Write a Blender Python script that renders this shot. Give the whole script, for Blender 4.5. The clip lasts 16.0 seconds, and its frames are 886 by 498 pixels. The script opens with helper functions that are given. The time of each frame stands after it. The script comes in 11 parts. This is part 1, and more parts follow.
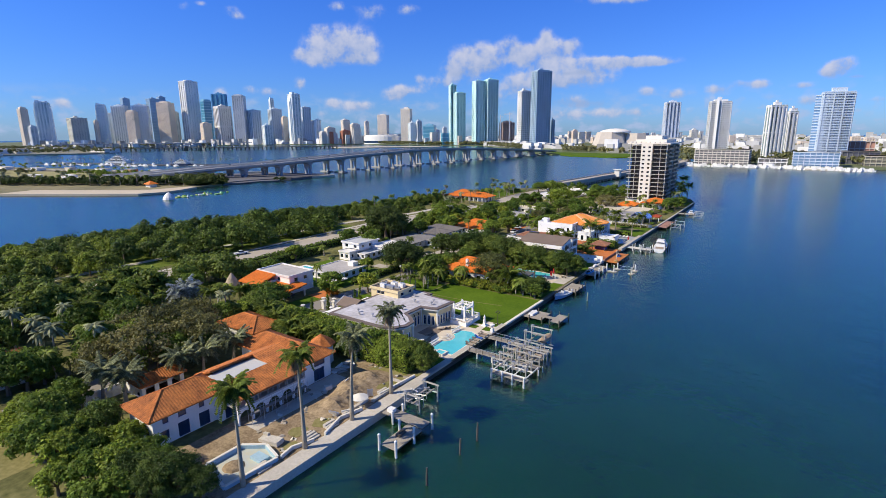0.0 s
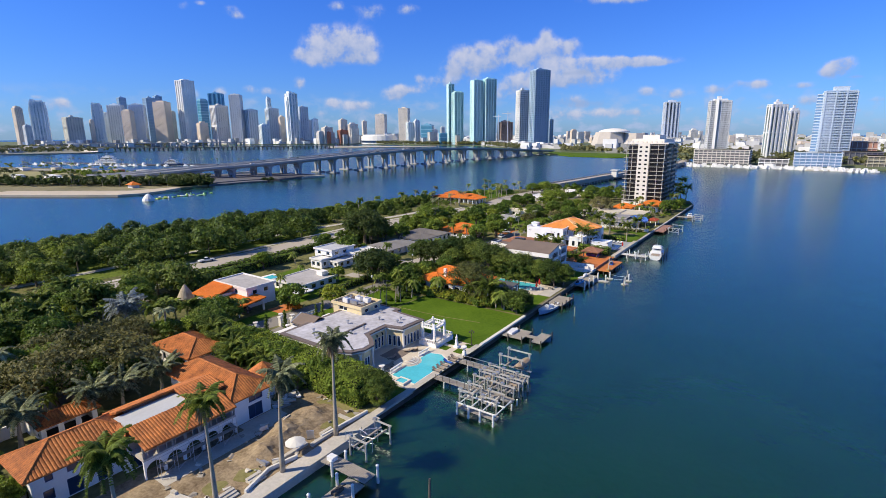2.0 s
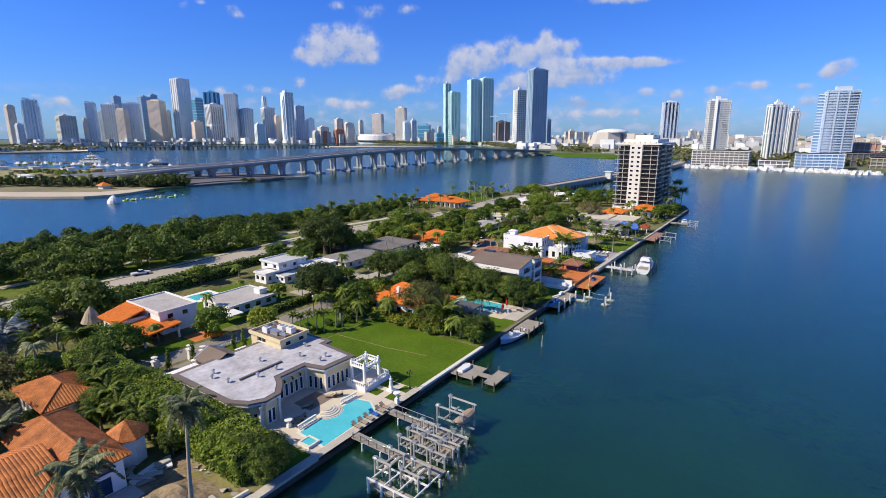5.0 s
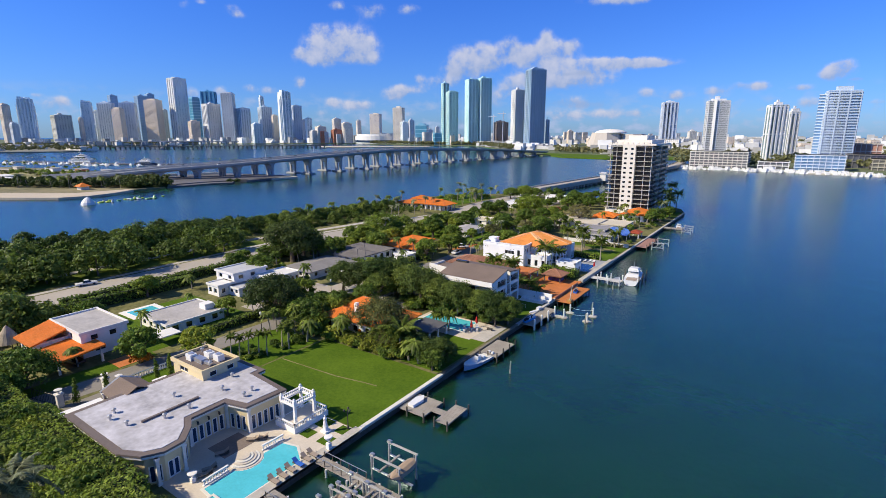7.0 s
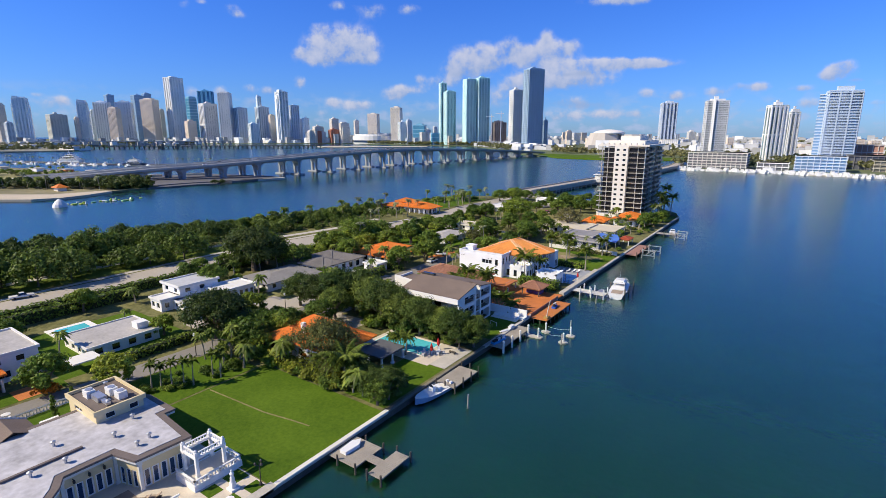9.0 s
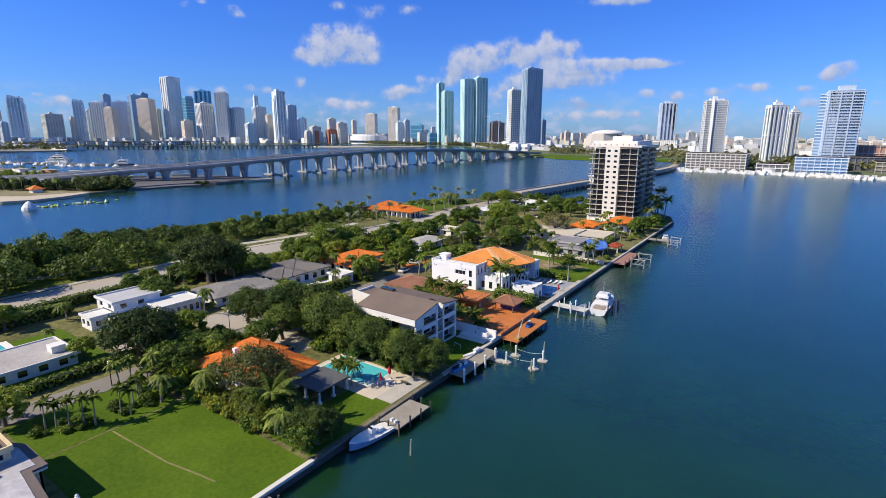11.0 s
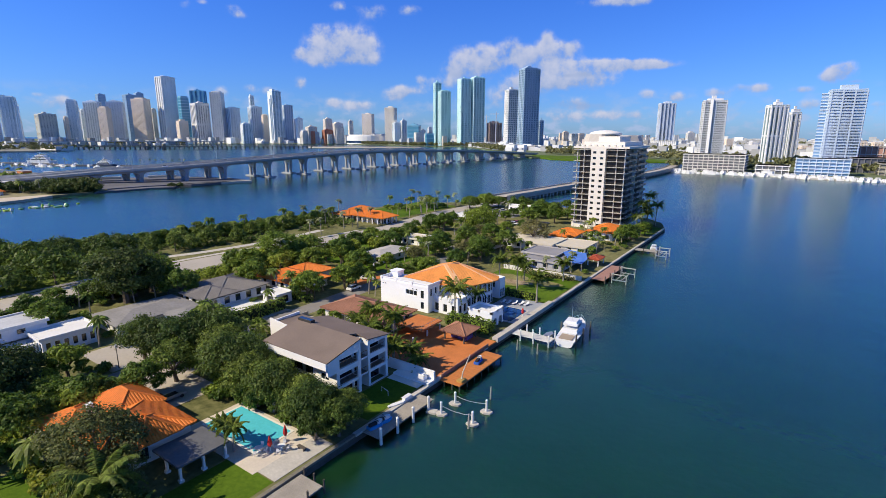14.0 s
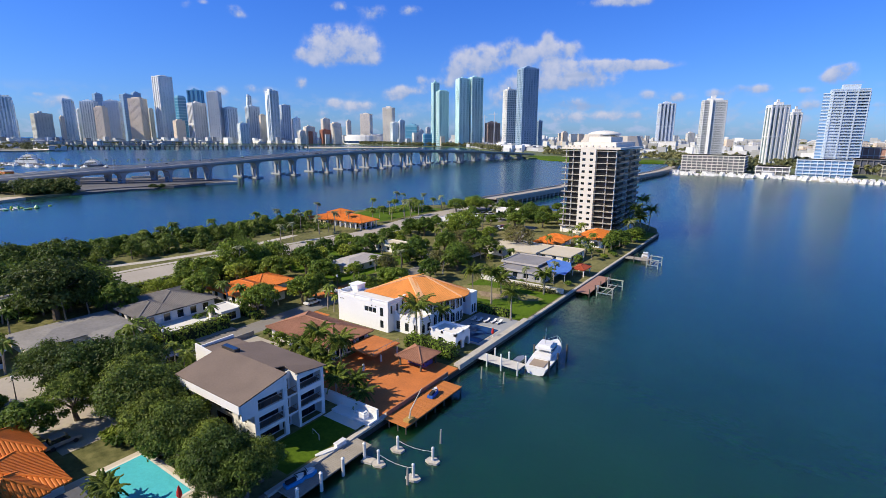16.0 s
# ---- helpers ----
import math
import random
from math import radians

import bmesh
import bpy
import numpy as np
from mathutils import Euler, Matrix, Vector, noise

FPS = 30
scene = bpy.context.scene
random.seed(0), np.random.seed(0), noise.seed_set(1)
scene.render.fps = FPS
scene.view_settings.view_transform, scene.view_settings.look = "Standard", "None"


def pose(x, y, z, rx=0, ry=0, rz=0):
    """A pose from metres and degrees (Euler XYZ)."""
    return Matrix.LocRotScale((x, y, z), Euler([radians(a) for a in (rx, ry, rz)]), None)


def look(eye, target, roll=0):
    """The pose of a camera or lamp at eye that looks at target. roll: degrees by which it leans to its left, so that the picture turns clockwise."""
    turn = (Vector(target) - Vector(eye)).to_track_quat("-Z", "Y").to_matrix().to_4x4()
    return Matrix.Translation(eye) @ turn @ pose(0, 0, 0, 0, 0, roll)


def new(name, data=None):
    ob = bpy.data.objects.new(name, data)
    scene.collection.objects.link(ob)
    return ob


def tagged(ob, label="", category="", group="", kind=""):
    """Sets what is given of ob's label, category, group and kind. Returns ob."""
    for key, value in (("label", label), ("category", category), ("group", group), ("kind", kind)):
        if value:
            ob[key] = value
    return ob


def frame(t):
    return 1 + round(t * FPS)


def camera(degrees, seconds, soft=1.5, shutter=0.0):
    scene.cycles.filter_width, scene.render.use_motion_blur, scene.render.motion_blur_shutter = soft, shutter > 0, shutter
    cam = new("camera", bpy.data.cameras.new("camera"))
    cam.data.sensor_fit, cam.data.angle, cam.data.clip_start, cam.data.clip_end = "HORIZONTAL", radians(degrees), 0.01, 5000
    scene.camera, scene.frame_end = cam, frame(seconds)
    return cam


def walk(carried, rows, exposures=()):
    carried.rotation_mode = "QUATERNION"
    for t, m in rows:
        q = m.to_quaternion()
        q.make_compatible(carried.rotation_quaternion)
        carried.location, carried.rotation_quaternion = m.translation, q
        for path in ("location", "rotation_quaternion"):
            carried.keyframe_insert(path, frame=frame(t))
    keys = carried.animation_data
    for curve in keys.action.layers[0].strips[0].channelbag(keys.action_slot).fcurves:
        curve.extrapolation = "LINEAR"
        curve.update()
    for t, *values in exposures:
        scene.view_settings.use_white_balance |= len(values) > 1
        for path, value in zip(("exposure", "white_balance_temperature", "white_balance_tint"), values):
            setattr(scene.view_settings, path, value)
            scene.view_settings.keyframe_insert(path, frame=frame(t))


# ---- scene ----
SKY_STRENGTH, SKY_SAT, SKY_VAL, SUN_POWER = 0.099, 1.0, 1.0, 5.0
SKY_LOW, SKY_HIGH = (0.40, 0.67, 1.29, 1), (0.255, 0.68, 1.72, 1)
CLOUD_LIT, CLOUD_DARK, CLOUD_LOW = (5.6, 5.8, 7.0, 1), (3.0, 3.9, 6.1, 1), (3.9, 4.8, 7.0, 1)
SUN_EL, SUN_AZ = 39.0, 222.0  # degrees; azimuth clockwise from +y: the sun stands behind and to the left

# ---- camera and its flight ----
cam = camera(82.0, 16.0, soft=0.75)
PATH = (
    (0, 55.100, -9.711, 47.481, 34.812, -12.857, -0.398),
    (1, 53.923, -2.023, 47.191, 34.789, -12.866, -0.387),
    (2, 53.028, 5.706, 46.947, 34.768, -12.872, -0.351),
    (3, 52.366, 13.474, 46.744, 34.749, -12.874, -0.297),
    (4, 51.891, 21.279, 46.577, 34.732, -12.873, -0.234),
    (6.5, 51.262, 40.935, 46.285, 34.702, -12.861, -0.074),
    (7, 51.197, 44.888, 46.243, 34.698, -12.857, -0.045),
    (8, 51.100, 52.815, 46.172, 34.692, -12.848, 0.005),
    (9, 51.024, 60.765, 46.113, 34.688, -12.838, 0.046),
    (11.5, 50.808, 80.729, 45.987, 34.693, -12.808, 0.112),
    (12, 50.746, 84.734, 45.961, 34.696, -12.802, 0.121),
    (13, 50.596, 92.755, 45.902, 34.705, -12.788, 0.139),
    (14, 50.408, 100.787, 45.832, 34.717, -12.774, 0.161),
    (15, 50.181, 108.827, 45.745, 34.732, -12.760, 0.195),
    (16, 49.921, 116.874, 45.637, 34.752, -12.744, 0.247),
)


def aim(x, y, z, yaw, pitch, roll):
    a, b = radians(yaw), radians(pitch)
    ahead = Vector((-math.sin(a) * math.cos(b), math.cos(a) * math.cos(b), math.sin(b)))
    eye = Vector((x, y, z))
    return look(eye, eye + ahead * 100.0, roll)


walk(cam, [(t, aim(*p)) for t, *p in PATH], [(0, 0.14), (16, 0.14)])

# ---- sky and sun ----
world = bpy.data.worlds.new("sky")
scene.world = world
world.use_nodes = True
wt = world.node_tree
for n in list(wt.nodes):
    wt.nodes.remove(n)


def wnode(kind, **vals):
    n = wt.nodes.new(kind)
    for k, v in vals.items():
        n.inputs[int(k[1:])].default_value = v
    return n


def wmath(op, a, b=None, c=None):
    n = wt.nodes.new("ShaderNodeMath")
    n.operation = op
    for i, v in enumerate((a, b, c)):
        if v is None:
            continue
        if isinstance(v, (int, float)):
            n.inputs[i].default_value = v
        else:
            wt.links.new(v, n.inputs[i])
    return n.outputs[0]


def wmix(fac, a, b):
    n = wt.nodes.new("ShaderNodeMix")
    n.data_type = "RGBA"
    for s, v in ((0, fac), (6, a), (7, b)):
        if isinstance(v, (int, float)):
            n.inputs[s].default_value = v
        elif isinstance(v, tuple):
            n.inputs[s].default_value = v
        else:
            wt.links.new(v, n.inputs[s])
    return n.outputs[2]


skytex = wt.nodes.new("ShaderNodeTexSky")
skytex.sky_type = "NISHITA"
skytex.sun_disc = False
skytex.sun_elevation, skytex.sun_rotation = radians(SUN_EL), radians(SUN_AZ)
skytex.air_density, skytex.dust_density, skytex.ozone_density = 1.0, 0.25, 4.0
hsv = wnode("ShaderNodeHueSaturation", i1=SKY_SAT, i2=SKY_VAL)
wt.links.new(skytex.outputs[0], hsv.inputs[4])
tc = wt.nodes.new("ShaderNodeTexCoord")
sep = wt.nodes.new("ShaderNodeSeparateXYZ")
wt.links.new(tc.outputs["Generated"], sep.inputs[0])
azim = wmath("MULTIPLY", wmath("ARCTAN2", wmath("MULTIPLY", sep.outputs[0], -1.0), sep.outputs[1]), 57.2958)
elev = wmath("MULTIPLY", wmath("ARCSINE", sep.outputs[2]), 57.2958)
puff = wt.nodes.new("ShaderNodeTexNoise")
puff.inputs["Scale"].default_value, puff.inputs["Detail"].default_value, puff.inputs["Roughness"].default_value = 42.0, 6.0, 0.58
wt.links.new(tc.outputs["Generated"], puff.inputs["Vector"])
billow = wmath("SUBTRACT", puff.outputs[0], 0.5)
wisp = wt.nodes.new("ShaderNodeTexNoise")
wisp.inputs["Scale"].default_value, wisp.inputs["Detail"].default_value = 34.0, 6.0
stretch = wt.nodes.new("ShaderNodeMapping")
stretch.inputs["Scale"].default_value = (1.0, 1.0, 1.8)
wt.links.new(tc.outputs["Generated"], stretch.inputs["Vector"])
wt.links.new(stretch.outputs[0], wisp.inputs["Vector"])
mass, height, gloom = None, None, None


def lobe(a0, e0, ra, re, dens):
    """A soft lobe of cloud at an azimuth and elevation with its half sizes, in degrees; its density and how high in it one looks."""
    u = wmath("DIVIDE", wmath("SUBTRACT", azim, a0), ra * 1.1)
    v = wmath("DIVIDE", wmath("SUBTRACT", elev, e0), re * 1.1)
    d = wmath("POWER", 2.718, wmath("MULTIPLY", wmath("MULTIPLY_ADD", u, u, wmath("MULTIPLY", v, v)), -1.0))
    return wmath("MULTIPLY", d, dens), v


def cloud(a0, e0, ra, re, dens):
    global mass, height
    d, v = lobe(a0, e0, ra, re, dens)
    up = wmath("MULTIPLY", d, v)
    mass = d if mass is None else wmath("ADD", mass, d)
    height = up if height is None else wmath("ADD", height, up)


def dark_cloud(a0, e0, ra, re, dens):
    global gloom
    d, _ = lobe(a0, e0, ra, re, dens)
    gloom = d if gloom is None else wmath("ADD", gloom, d)


def ramp_up(x, lo, hi, top=1.0):
    n = wt.nodes.new("ShaderNodeMapRange")
    n.interpolation_type = "SMOOTHSTEP"
    n.inputs[1].default_value, n.inputs[2].default_value, n.inputs[4].default_value = lo, hi, top
    wt.links.new(x, n.inputs[0])
    return n.outputs[0]


cloud(47.3, 8.8, 1.6, 1.06, 1.00)
cloud(45.2, 9.4, 2.0, 1.17, 1.00)
cloud(43.2, 8.9, 1.6, 1.34, 1.00)
cloud(45.6, 7.8, 2.3, 0.65, 0.90)
cloud(47.9, 7.4, 1.7, 0.87, 0.63)
cloud(42.4, 7.5, 0.9, 0.55, 0.63)
cloud(49.7, 7.9, 0.8, 0.53, 0.49)
cloud(47.6, 10.4, 1.0, 0.42, 0.42)
cloud(45.4, 12.5, 1.0, 0.41, 0.70)
cloud(42.0, 12.1, 1.1, 0.62, 0.90)
cloud(38.3, 12.3, 1.1, 0.47, 0.84)
cloud(55.8, 11.6, 0.7, 0.39, 0.70)
cloud(55.2, 11.1, 0.7, 0.30, 0.70)
cloud(59.9, 11.7, 0.5, 0.43, 0.42)
cloud(58.3, 12.0, 0.6, 0.24, 0.49)
cloud(49.7, 5.1, 0.6, 0.55, 0.90)
cloud(40.1, 4.0, 1.1, 0.64, 0.90)
cloud(39.1, 4.3, 0.7, 0.58, 0.90)
cloud(37.2, 5.6, 0.5, 0.51, 0.63)
cloud(31.6, 7.2, 2.4, 1.33, 1.00)
cloud(31.0, 8.1, 1.5, 0.88, 1.00)
cloud(33.0, 6.7, 1.3, 0.84, 0.90)
cloud(29.4, 7.6, 1.0, 0.94, 0.90)
cloud(34.6, 5.3, 2.1, 0.51, 0.77)
cloud(37.7, 4.5, 1.9, 0.46, 0.56)
cloud(27.6, 8.9, 0.9, 0.76, 1.00)
cloud(26.5, 8.1, 1.4, 0.82, 1.00)
cloud(24.8, 7.3, 2.1, 0.60, 0.90)
cloud(23.9, 9.6, 0.6, 0.69, 0.90)
cloud(24.3, 8.4, 1.2, 0.76, 0.90)
cloud(21.7, 8.7, 1.2, 0.69, 0.90)
cloud(22.8, 8.1, 1.3, 0.54, 0.90)
cloud(19.1, 6.8, 4.6, 0.54, 1.00)
cloud(15.8, 6.9, 3.2, 0.37, 0.90)
cloud(13.4, 6.6, 1.8, 0.26, 0.90)
cloud(21.9, 6.3, 2.8, 0.99, 0.90)
cloud(24.3, 5.4, 2.7, 0.90, 0.90)
cloud(26.6, 4.9, 1.8, 0.85, 0.90)
cloud(19.8, 5.5, 3.3, 0.88, 0.84)
cloud(28.9, 3.7, 1.3, 0.92, 0.70)
cloud(21.6, 1.8, 2.6, 0.64, 0.84)
cloud(17.1, 1.9, 1.7, 0.56, 0.70)
cloud(14.3, 1.9, 1.1, 0.44, 0.70)
cloud(21.0, 3.3, 1.4, 0.45, 0.70)
cloud(13.7, 3.9, 0.8, 0.43, 0.77)
cloud(11.1, 3.6, 1.1, 0.48, 0.90)
cloud(7.4, 3.9, 1.0, 0.41, 0.90)
cloud(7.8, 2.6, 0.6, 0.58, 0.84)
cloud(5.6, 4.3, 0.7, 0.30, 0.70)
cloud(4.0, 4.2, 0.9, 0.40, 0.90)
cloud(0.7, 3.9, 0.9, 0.29, 0.84)
cloud(-0.0, 2.6, 0.9, 0.44, 0.90)
cloud(-1.8, 5.2, 1.0, 0.69, 1.00)
cloud(-2.0, 5.6, 0.6, 0.41, 0.90)
cloud(-1.1, 4.9, 0.6, 0.42, 0.90)
cloud(9.4, 1.9, 0.7, 0.43, 0.56)
cloud(5.2, 1.6, 0.9, 0.41, 0.49)
cloud(3.7, 1.1, 0.7, 0.36, 0.42)
cloud(-4.8, 2.5, 0.9, 0.27, 0.56)
cloud(-4.0, 1.4, 0.8, 0.47, 0.42)
cloud(17.6, 12.7, 2.5, 0.44, 0.95)
cloud(15.2, 12.6, 1.3, 0.44, 0.90)
cloud(71.2, 2.4, 1.2, 0.57, 0.63)
cloud(72.1, 3.2, 0.4, 0.19, 0.56)
cloud(70.4, 2.8, 0.6, 0.38, 0.63)
cloud(60.0, 3.7, 0.6, 0.58, 0.90)
cloud(57.4, 4.0, 0.6, 0.48, 0.84)
cloud(54.7, 4.4, 0.6, 0.38, 0.63)
cloud(52.9, 4.2, 0.8, 0.44, 0.70)
cloud(54.6, 3.0, 0.5, 0.44, 0.70)
cloud(44.6, 2.9, 2.2, 0.58, 0.70)
cloud(46.5, 3.2, 0.6, 0.46, 0.63)
cloud(43.4, 2.7, 0.9, 0.47, 0.70)
cloud(42.9, 1.7, 2.7, 0.47, 0.49)
cloud(47.6, 2.0, 0.6, 0.35, 0.56)
cloud(38.5, 2.0, 1.7, 0.47, 0.49)
cloud(36.2, 2.8, 1.2, 0.47, 0.42)
dark_cloud(19.9, 6.0, 1.1, 0.38, 0.80)
dark_cloud(21.9, 5.9, 0.8, 0.22, 0.60)
dark_cloud(19.4, 2.8, 2.3, 0.51, 0.60)
dark_cloud(21.9, 3.1, 1.4, 0.46, 0.50)
dark_cloud(-2.8, 4.4, 0.8, 0.18, 0.60)
dark_cloud(44.9, 4.1, 0.9, 0.29, 0.35)
dark_cloud(18.1, 5.9, 0.7, 0.16, 0.50)
dark_cloud(32.5, 6.1, 1.8, 0.45, 0.50)
dark_cloud(45.0, 8.2, 2.3, 0.43, 0.50)
dark_cloud(25.4, 7.5, 1.4, 0.44, 0.50)
cover = ramp_up(wmath("MULTIPLY_ADD", billow, wmath("MINIMUM", wmath("MULTIPLY", mass, 3.6), 2.3), wmath("MINIMUM", mass, 1.0)), 0.16, 1.12, 0.9)
under = wmath("MULTIPLY_ADD", wmath("DIVIDE", height, wmath("ADD", mass, 0.05)), 0.55, wmath("MULTIPLY_ADD", billow, 2.2, 0.44))
under = wmath("MINIMUM", wmath("MAXIMUM", under, 0.0), 1.0)
murk = ramp_up(wmath("ADD", gloom, wmath("MULTIPLY", billow, 1.2)), 0.25, 0.95, 0.8)
# low banks of small clouds near the horizon
bank = wmath("MULTIPLY", wmath("SUBTRACT", wisp.outputs[0], 0.50), 4.0)
fade = wt.nodes.new("ShaderNodeMapRange")
fade.inputs[1].default_value, fade.inputs[2].default_value, fade.inputs[3].default_value, fade.inputs[4].default_value = 1.0, 4.6, 1.0, 0.0
wt.links.new(elev, fade.inputs[0])
bankc = wmath("MULTIPLY", wmath("MINIMUM", wmath("MAXIMUM", bank, 0.0), 0.7), fade.outputs[0])
bankc = wmath("MULTIPLY", bankc, wmath("GREATER_THAN", elev, 0.0))
# the clear deep blue of washed sea air, paler towards the horizon
high = wt.nodes.new("ShaderNodeMapRange")
high.inputs[1].default_value, high.inputs[2].default_value = 0.0, 22.0
wt.links.new(elev, high.inputs[0])
tint = wt.nodes.new("ShaderNodeMix")
tint.data_type, tint.blend_type = "RGBA", "MULTIPLY"
tint.inputs[0].default_value = 1.0
wt.links.new(hsv.outputs[0], tint.inputs[6])
zenith = wt.nodes.new("ShaderNodeMapRange")
zenith.inputs[1].default_value, zenith.inputs[2].default_value = 18.0, 52.0
wt.links.new(elev, zenith.inputs[0])
wt.links.new(wmix(zenith.outputs[0], wmix(high.outputs[0], SKY_LOW, SKY_HIGH), (0.48, 0.68, 0.84, 1)), tint.inputs[7])
sky = wmix(bankc, tint.outputs[2], CLOUD_LOW)
tone = wmix(under, CLOUD_DARK, CLOUD_LIT)
sky = wmix(cover, sky, tone)
sky = wmix(murk, sky, CLOUD_DARK)
bg = wt.nodes.new("ShaderNodeBackground")
bg.inputs[1].default_value = SKY_STRENGTH
wt.links.new(sky, bg.inputs[0])
wout = wt.nodes.new("ShaderNodeOutputWorld")
wt.links.new(bg.outputs[0], wout.inputs[0])

sun = new("sun", bpy.data.lights.new("sun", "SUN"))
sun.data.energy, sun.data.angle, sun.data.color = SUN_POWER, radians(0.6), (1.0, 0.87, 0.65)
to_sun = Vector((math.sin(radians(SUN_AZ)) * math.cos(radians(SUN_EL)), math.cos(radians(SUN_AZ)) * math.cos(radians(SUN_EL)), math.sin(radians(SUN_EL))))
sun.matrix_world = look(to_sun * 300, (0, 0, 0))


# ---- materials ----
def mat(name, colour, rough=0.7, var=0.18, big=0.12, small=2.5, bump=0.0, bscale=6.0, metal=0.0, spec=0.4, obj_random=0.0, hue2=None, stretch=(1, 1, 1), coord="world"):
    """A surface with a colour that varies at two scales, fine relief, and wear."""
    m = bpy.data.materials.new(name)
    m.use_nodes = True
    nt = m.node_tree
    b = nt.nodes["Principled BSDF"]
    b.inputs["Roughness"].default_value, b.inputs["Metallic"].default_value = rough, metal
    b.inputs["Specular IOR Level"].default_value = spec
    if coord == "world":
        pos = nt.nodes.new("ShaderNodeNewGeometry").outputs["Position"]
    else:
        pos = nt.nodes.new("ShaderNodeTexCoord").outputs["Object"]
    mp = nt.nodes.new("ShaderNodeMapping")
    mp.inputs["Scale"].default_value = stretch
    nt.links.new(pos, mp.inputs["Vector"])
    fac = None
    for s, weight in ((big, 0.55), (small, 0.45)):
        t = nt.nodes.new("ShaderNodeTexNoise")
        t.inputs["Scale"].default_value, t.inputs["Detail"].default_value = s, 5.0
        nt.links.new(mp.outputs[0], t.inputs["Vector"])
        k = nt.nodes.new("ShaderNodeMath")
        k.operation = "MULTIPLY_ADD"
        nt.links.new(t.outputs[0], k.inputs[0])
        k.inputs[1].default_value = weight
        if fac is None:
            k.inputs[2].default_value = 0.0
        else:
            nt.links.new(fac, k.inputs[2])
        fac = k.outputs[0]
    ramp = nt.nodes.new("ShaderNodeMapRange")
    ramp.inputs[1].default_value, ramp.inputs[2].default_value = 0.3, 0.7
    nt.links.new(fac, ramp.inputs[0])
    mix = nt.nodes.new("ShaderNodeMix")
    mix.data_type = "RGBA"
    lo = tuple(c * (1 - var) for c in colour)
    hi = tuple(min(0.95, c * (1 + var)) for c in (hue2 or colour))
    mix.inputs[6].default_value, mix.inputs[7].default_value = (*lo, 1), (*hi, 1)
    nt.links.new(ramp.outputs[0], mix.inputs[0])
    col = mix.outputs[2]
    if obj_random:
        oi = nt.nodes.new("ShaderNodeObjectInfo")
        mr = nt.nodes.new("ShaderNodeMapRange")
        mr.inputs[3].default_value, mr.inputs[4].default_value = 1 - obj_random, 1 + obj_random
        nt.links.new(oi.outputs["Random"], mr.inputs[0])
        hv = nt.nodes.new("ShaderNodeHueSaturation")
        nt.links.new(mr.outputs[0], hv.inputs[2])
        hr = nt.nodes.new("ShaderNodeMapRange")
        hr.inputs[3].default_value, hr.inputs[4].default_value = 0.5 + obj_random * 0.06, 0.5 - obj_random * 0.06
        nt.links.new(oi.outputs["Random"], hr.inputs[0])
        nt.links.new(hr.outputs[0], hv.inputs[0])
        nt.links.new(col, hv.inputs[4])
        col = hv.outputs[0]
    nt.links.new(col, b.inputs["Base Color"])
    if bump:
        t = nt.nodes.new("ShaderNodeTexNoise")
        t.inputs["Scale"].default_value, t.inputs["Detail"].default_value = bscale, 4.0
        nt.links.new(mp.outputs[0], t.inputs["Vector"])
        bp = nt.nodes.new("ShaderNodeBump")
        bp.inputs["Strength"].default_value, bp.inputs["Distance"].default_value = bump, 0.1
        nt.links.new(t.outputs[0], bp.inputs["Height"])
        nt.links.new(bp.outputs[0], b.inputs["Normal"])
    return m


def leafy(name, colour, hue2, rnd=0.25):
    colour, hue2 = [tuple(0.9 * c for c in q) for q in (colour, hue2)]
    m = mat(name, colour, rough=0.55, var=0.35, big=0.35, small=1.6, spec=0.25, obj_random=rnd, hue2=hue2)
    nt = m.node_tree
    b = nt.nodes["Principled BSDF"]
    isl = nt.nodes.new("ShaderNodeNewGeometry")
    hv = nt.nodes.new("ShaderNodeHueSaturation")
    mr = nt.nodes.new("ShaderNodeMapRange")
    mr.inputs[3].default_value, mr.inputs[4].default_value = 0.55, 1.5
    nt.links.new(isl.outputs["Random Per Island"], mr.inputs[0])
    nt.links.new(mr.outputs[0], hv.inputs[2])
    src = b.inputs["Base Color"].links[0].from_socket
    nt.links.new(src, hv.inputs[4])
    nt.links.new(hv.outputs[0], b.inputs["Base Color"])
    tr = nt.nodes.new("ShaderNodeBsdfTranslucent")
    nt.links.new(hv.outputs[0], tr.inputs[0])
    mx = nt.nodes.new("ShaderNodeMixShader")
    mx.inputs[0].default_value = 0.4
    nt.links.new(b.outputs[0], mx.inputs[1])
    nt.links.new(tr.outputs[0], mx.inputs[2])
    nt.links.new(mx.outputs[0], nt.nodes["Material Output"].inputs[0])
    return m


def glassy(name, colour, rough=0.08, spec=0.8, metal=0.0, band=None):
    """Dark reflecting window glass; band: storey height and bay width of a far facade, whose panes differ a little in tone."""
    m = mat(name, colour, rough=rough, var=0.3, big=0.08, small=0.5, spec=spec, metal=metal)
    return m


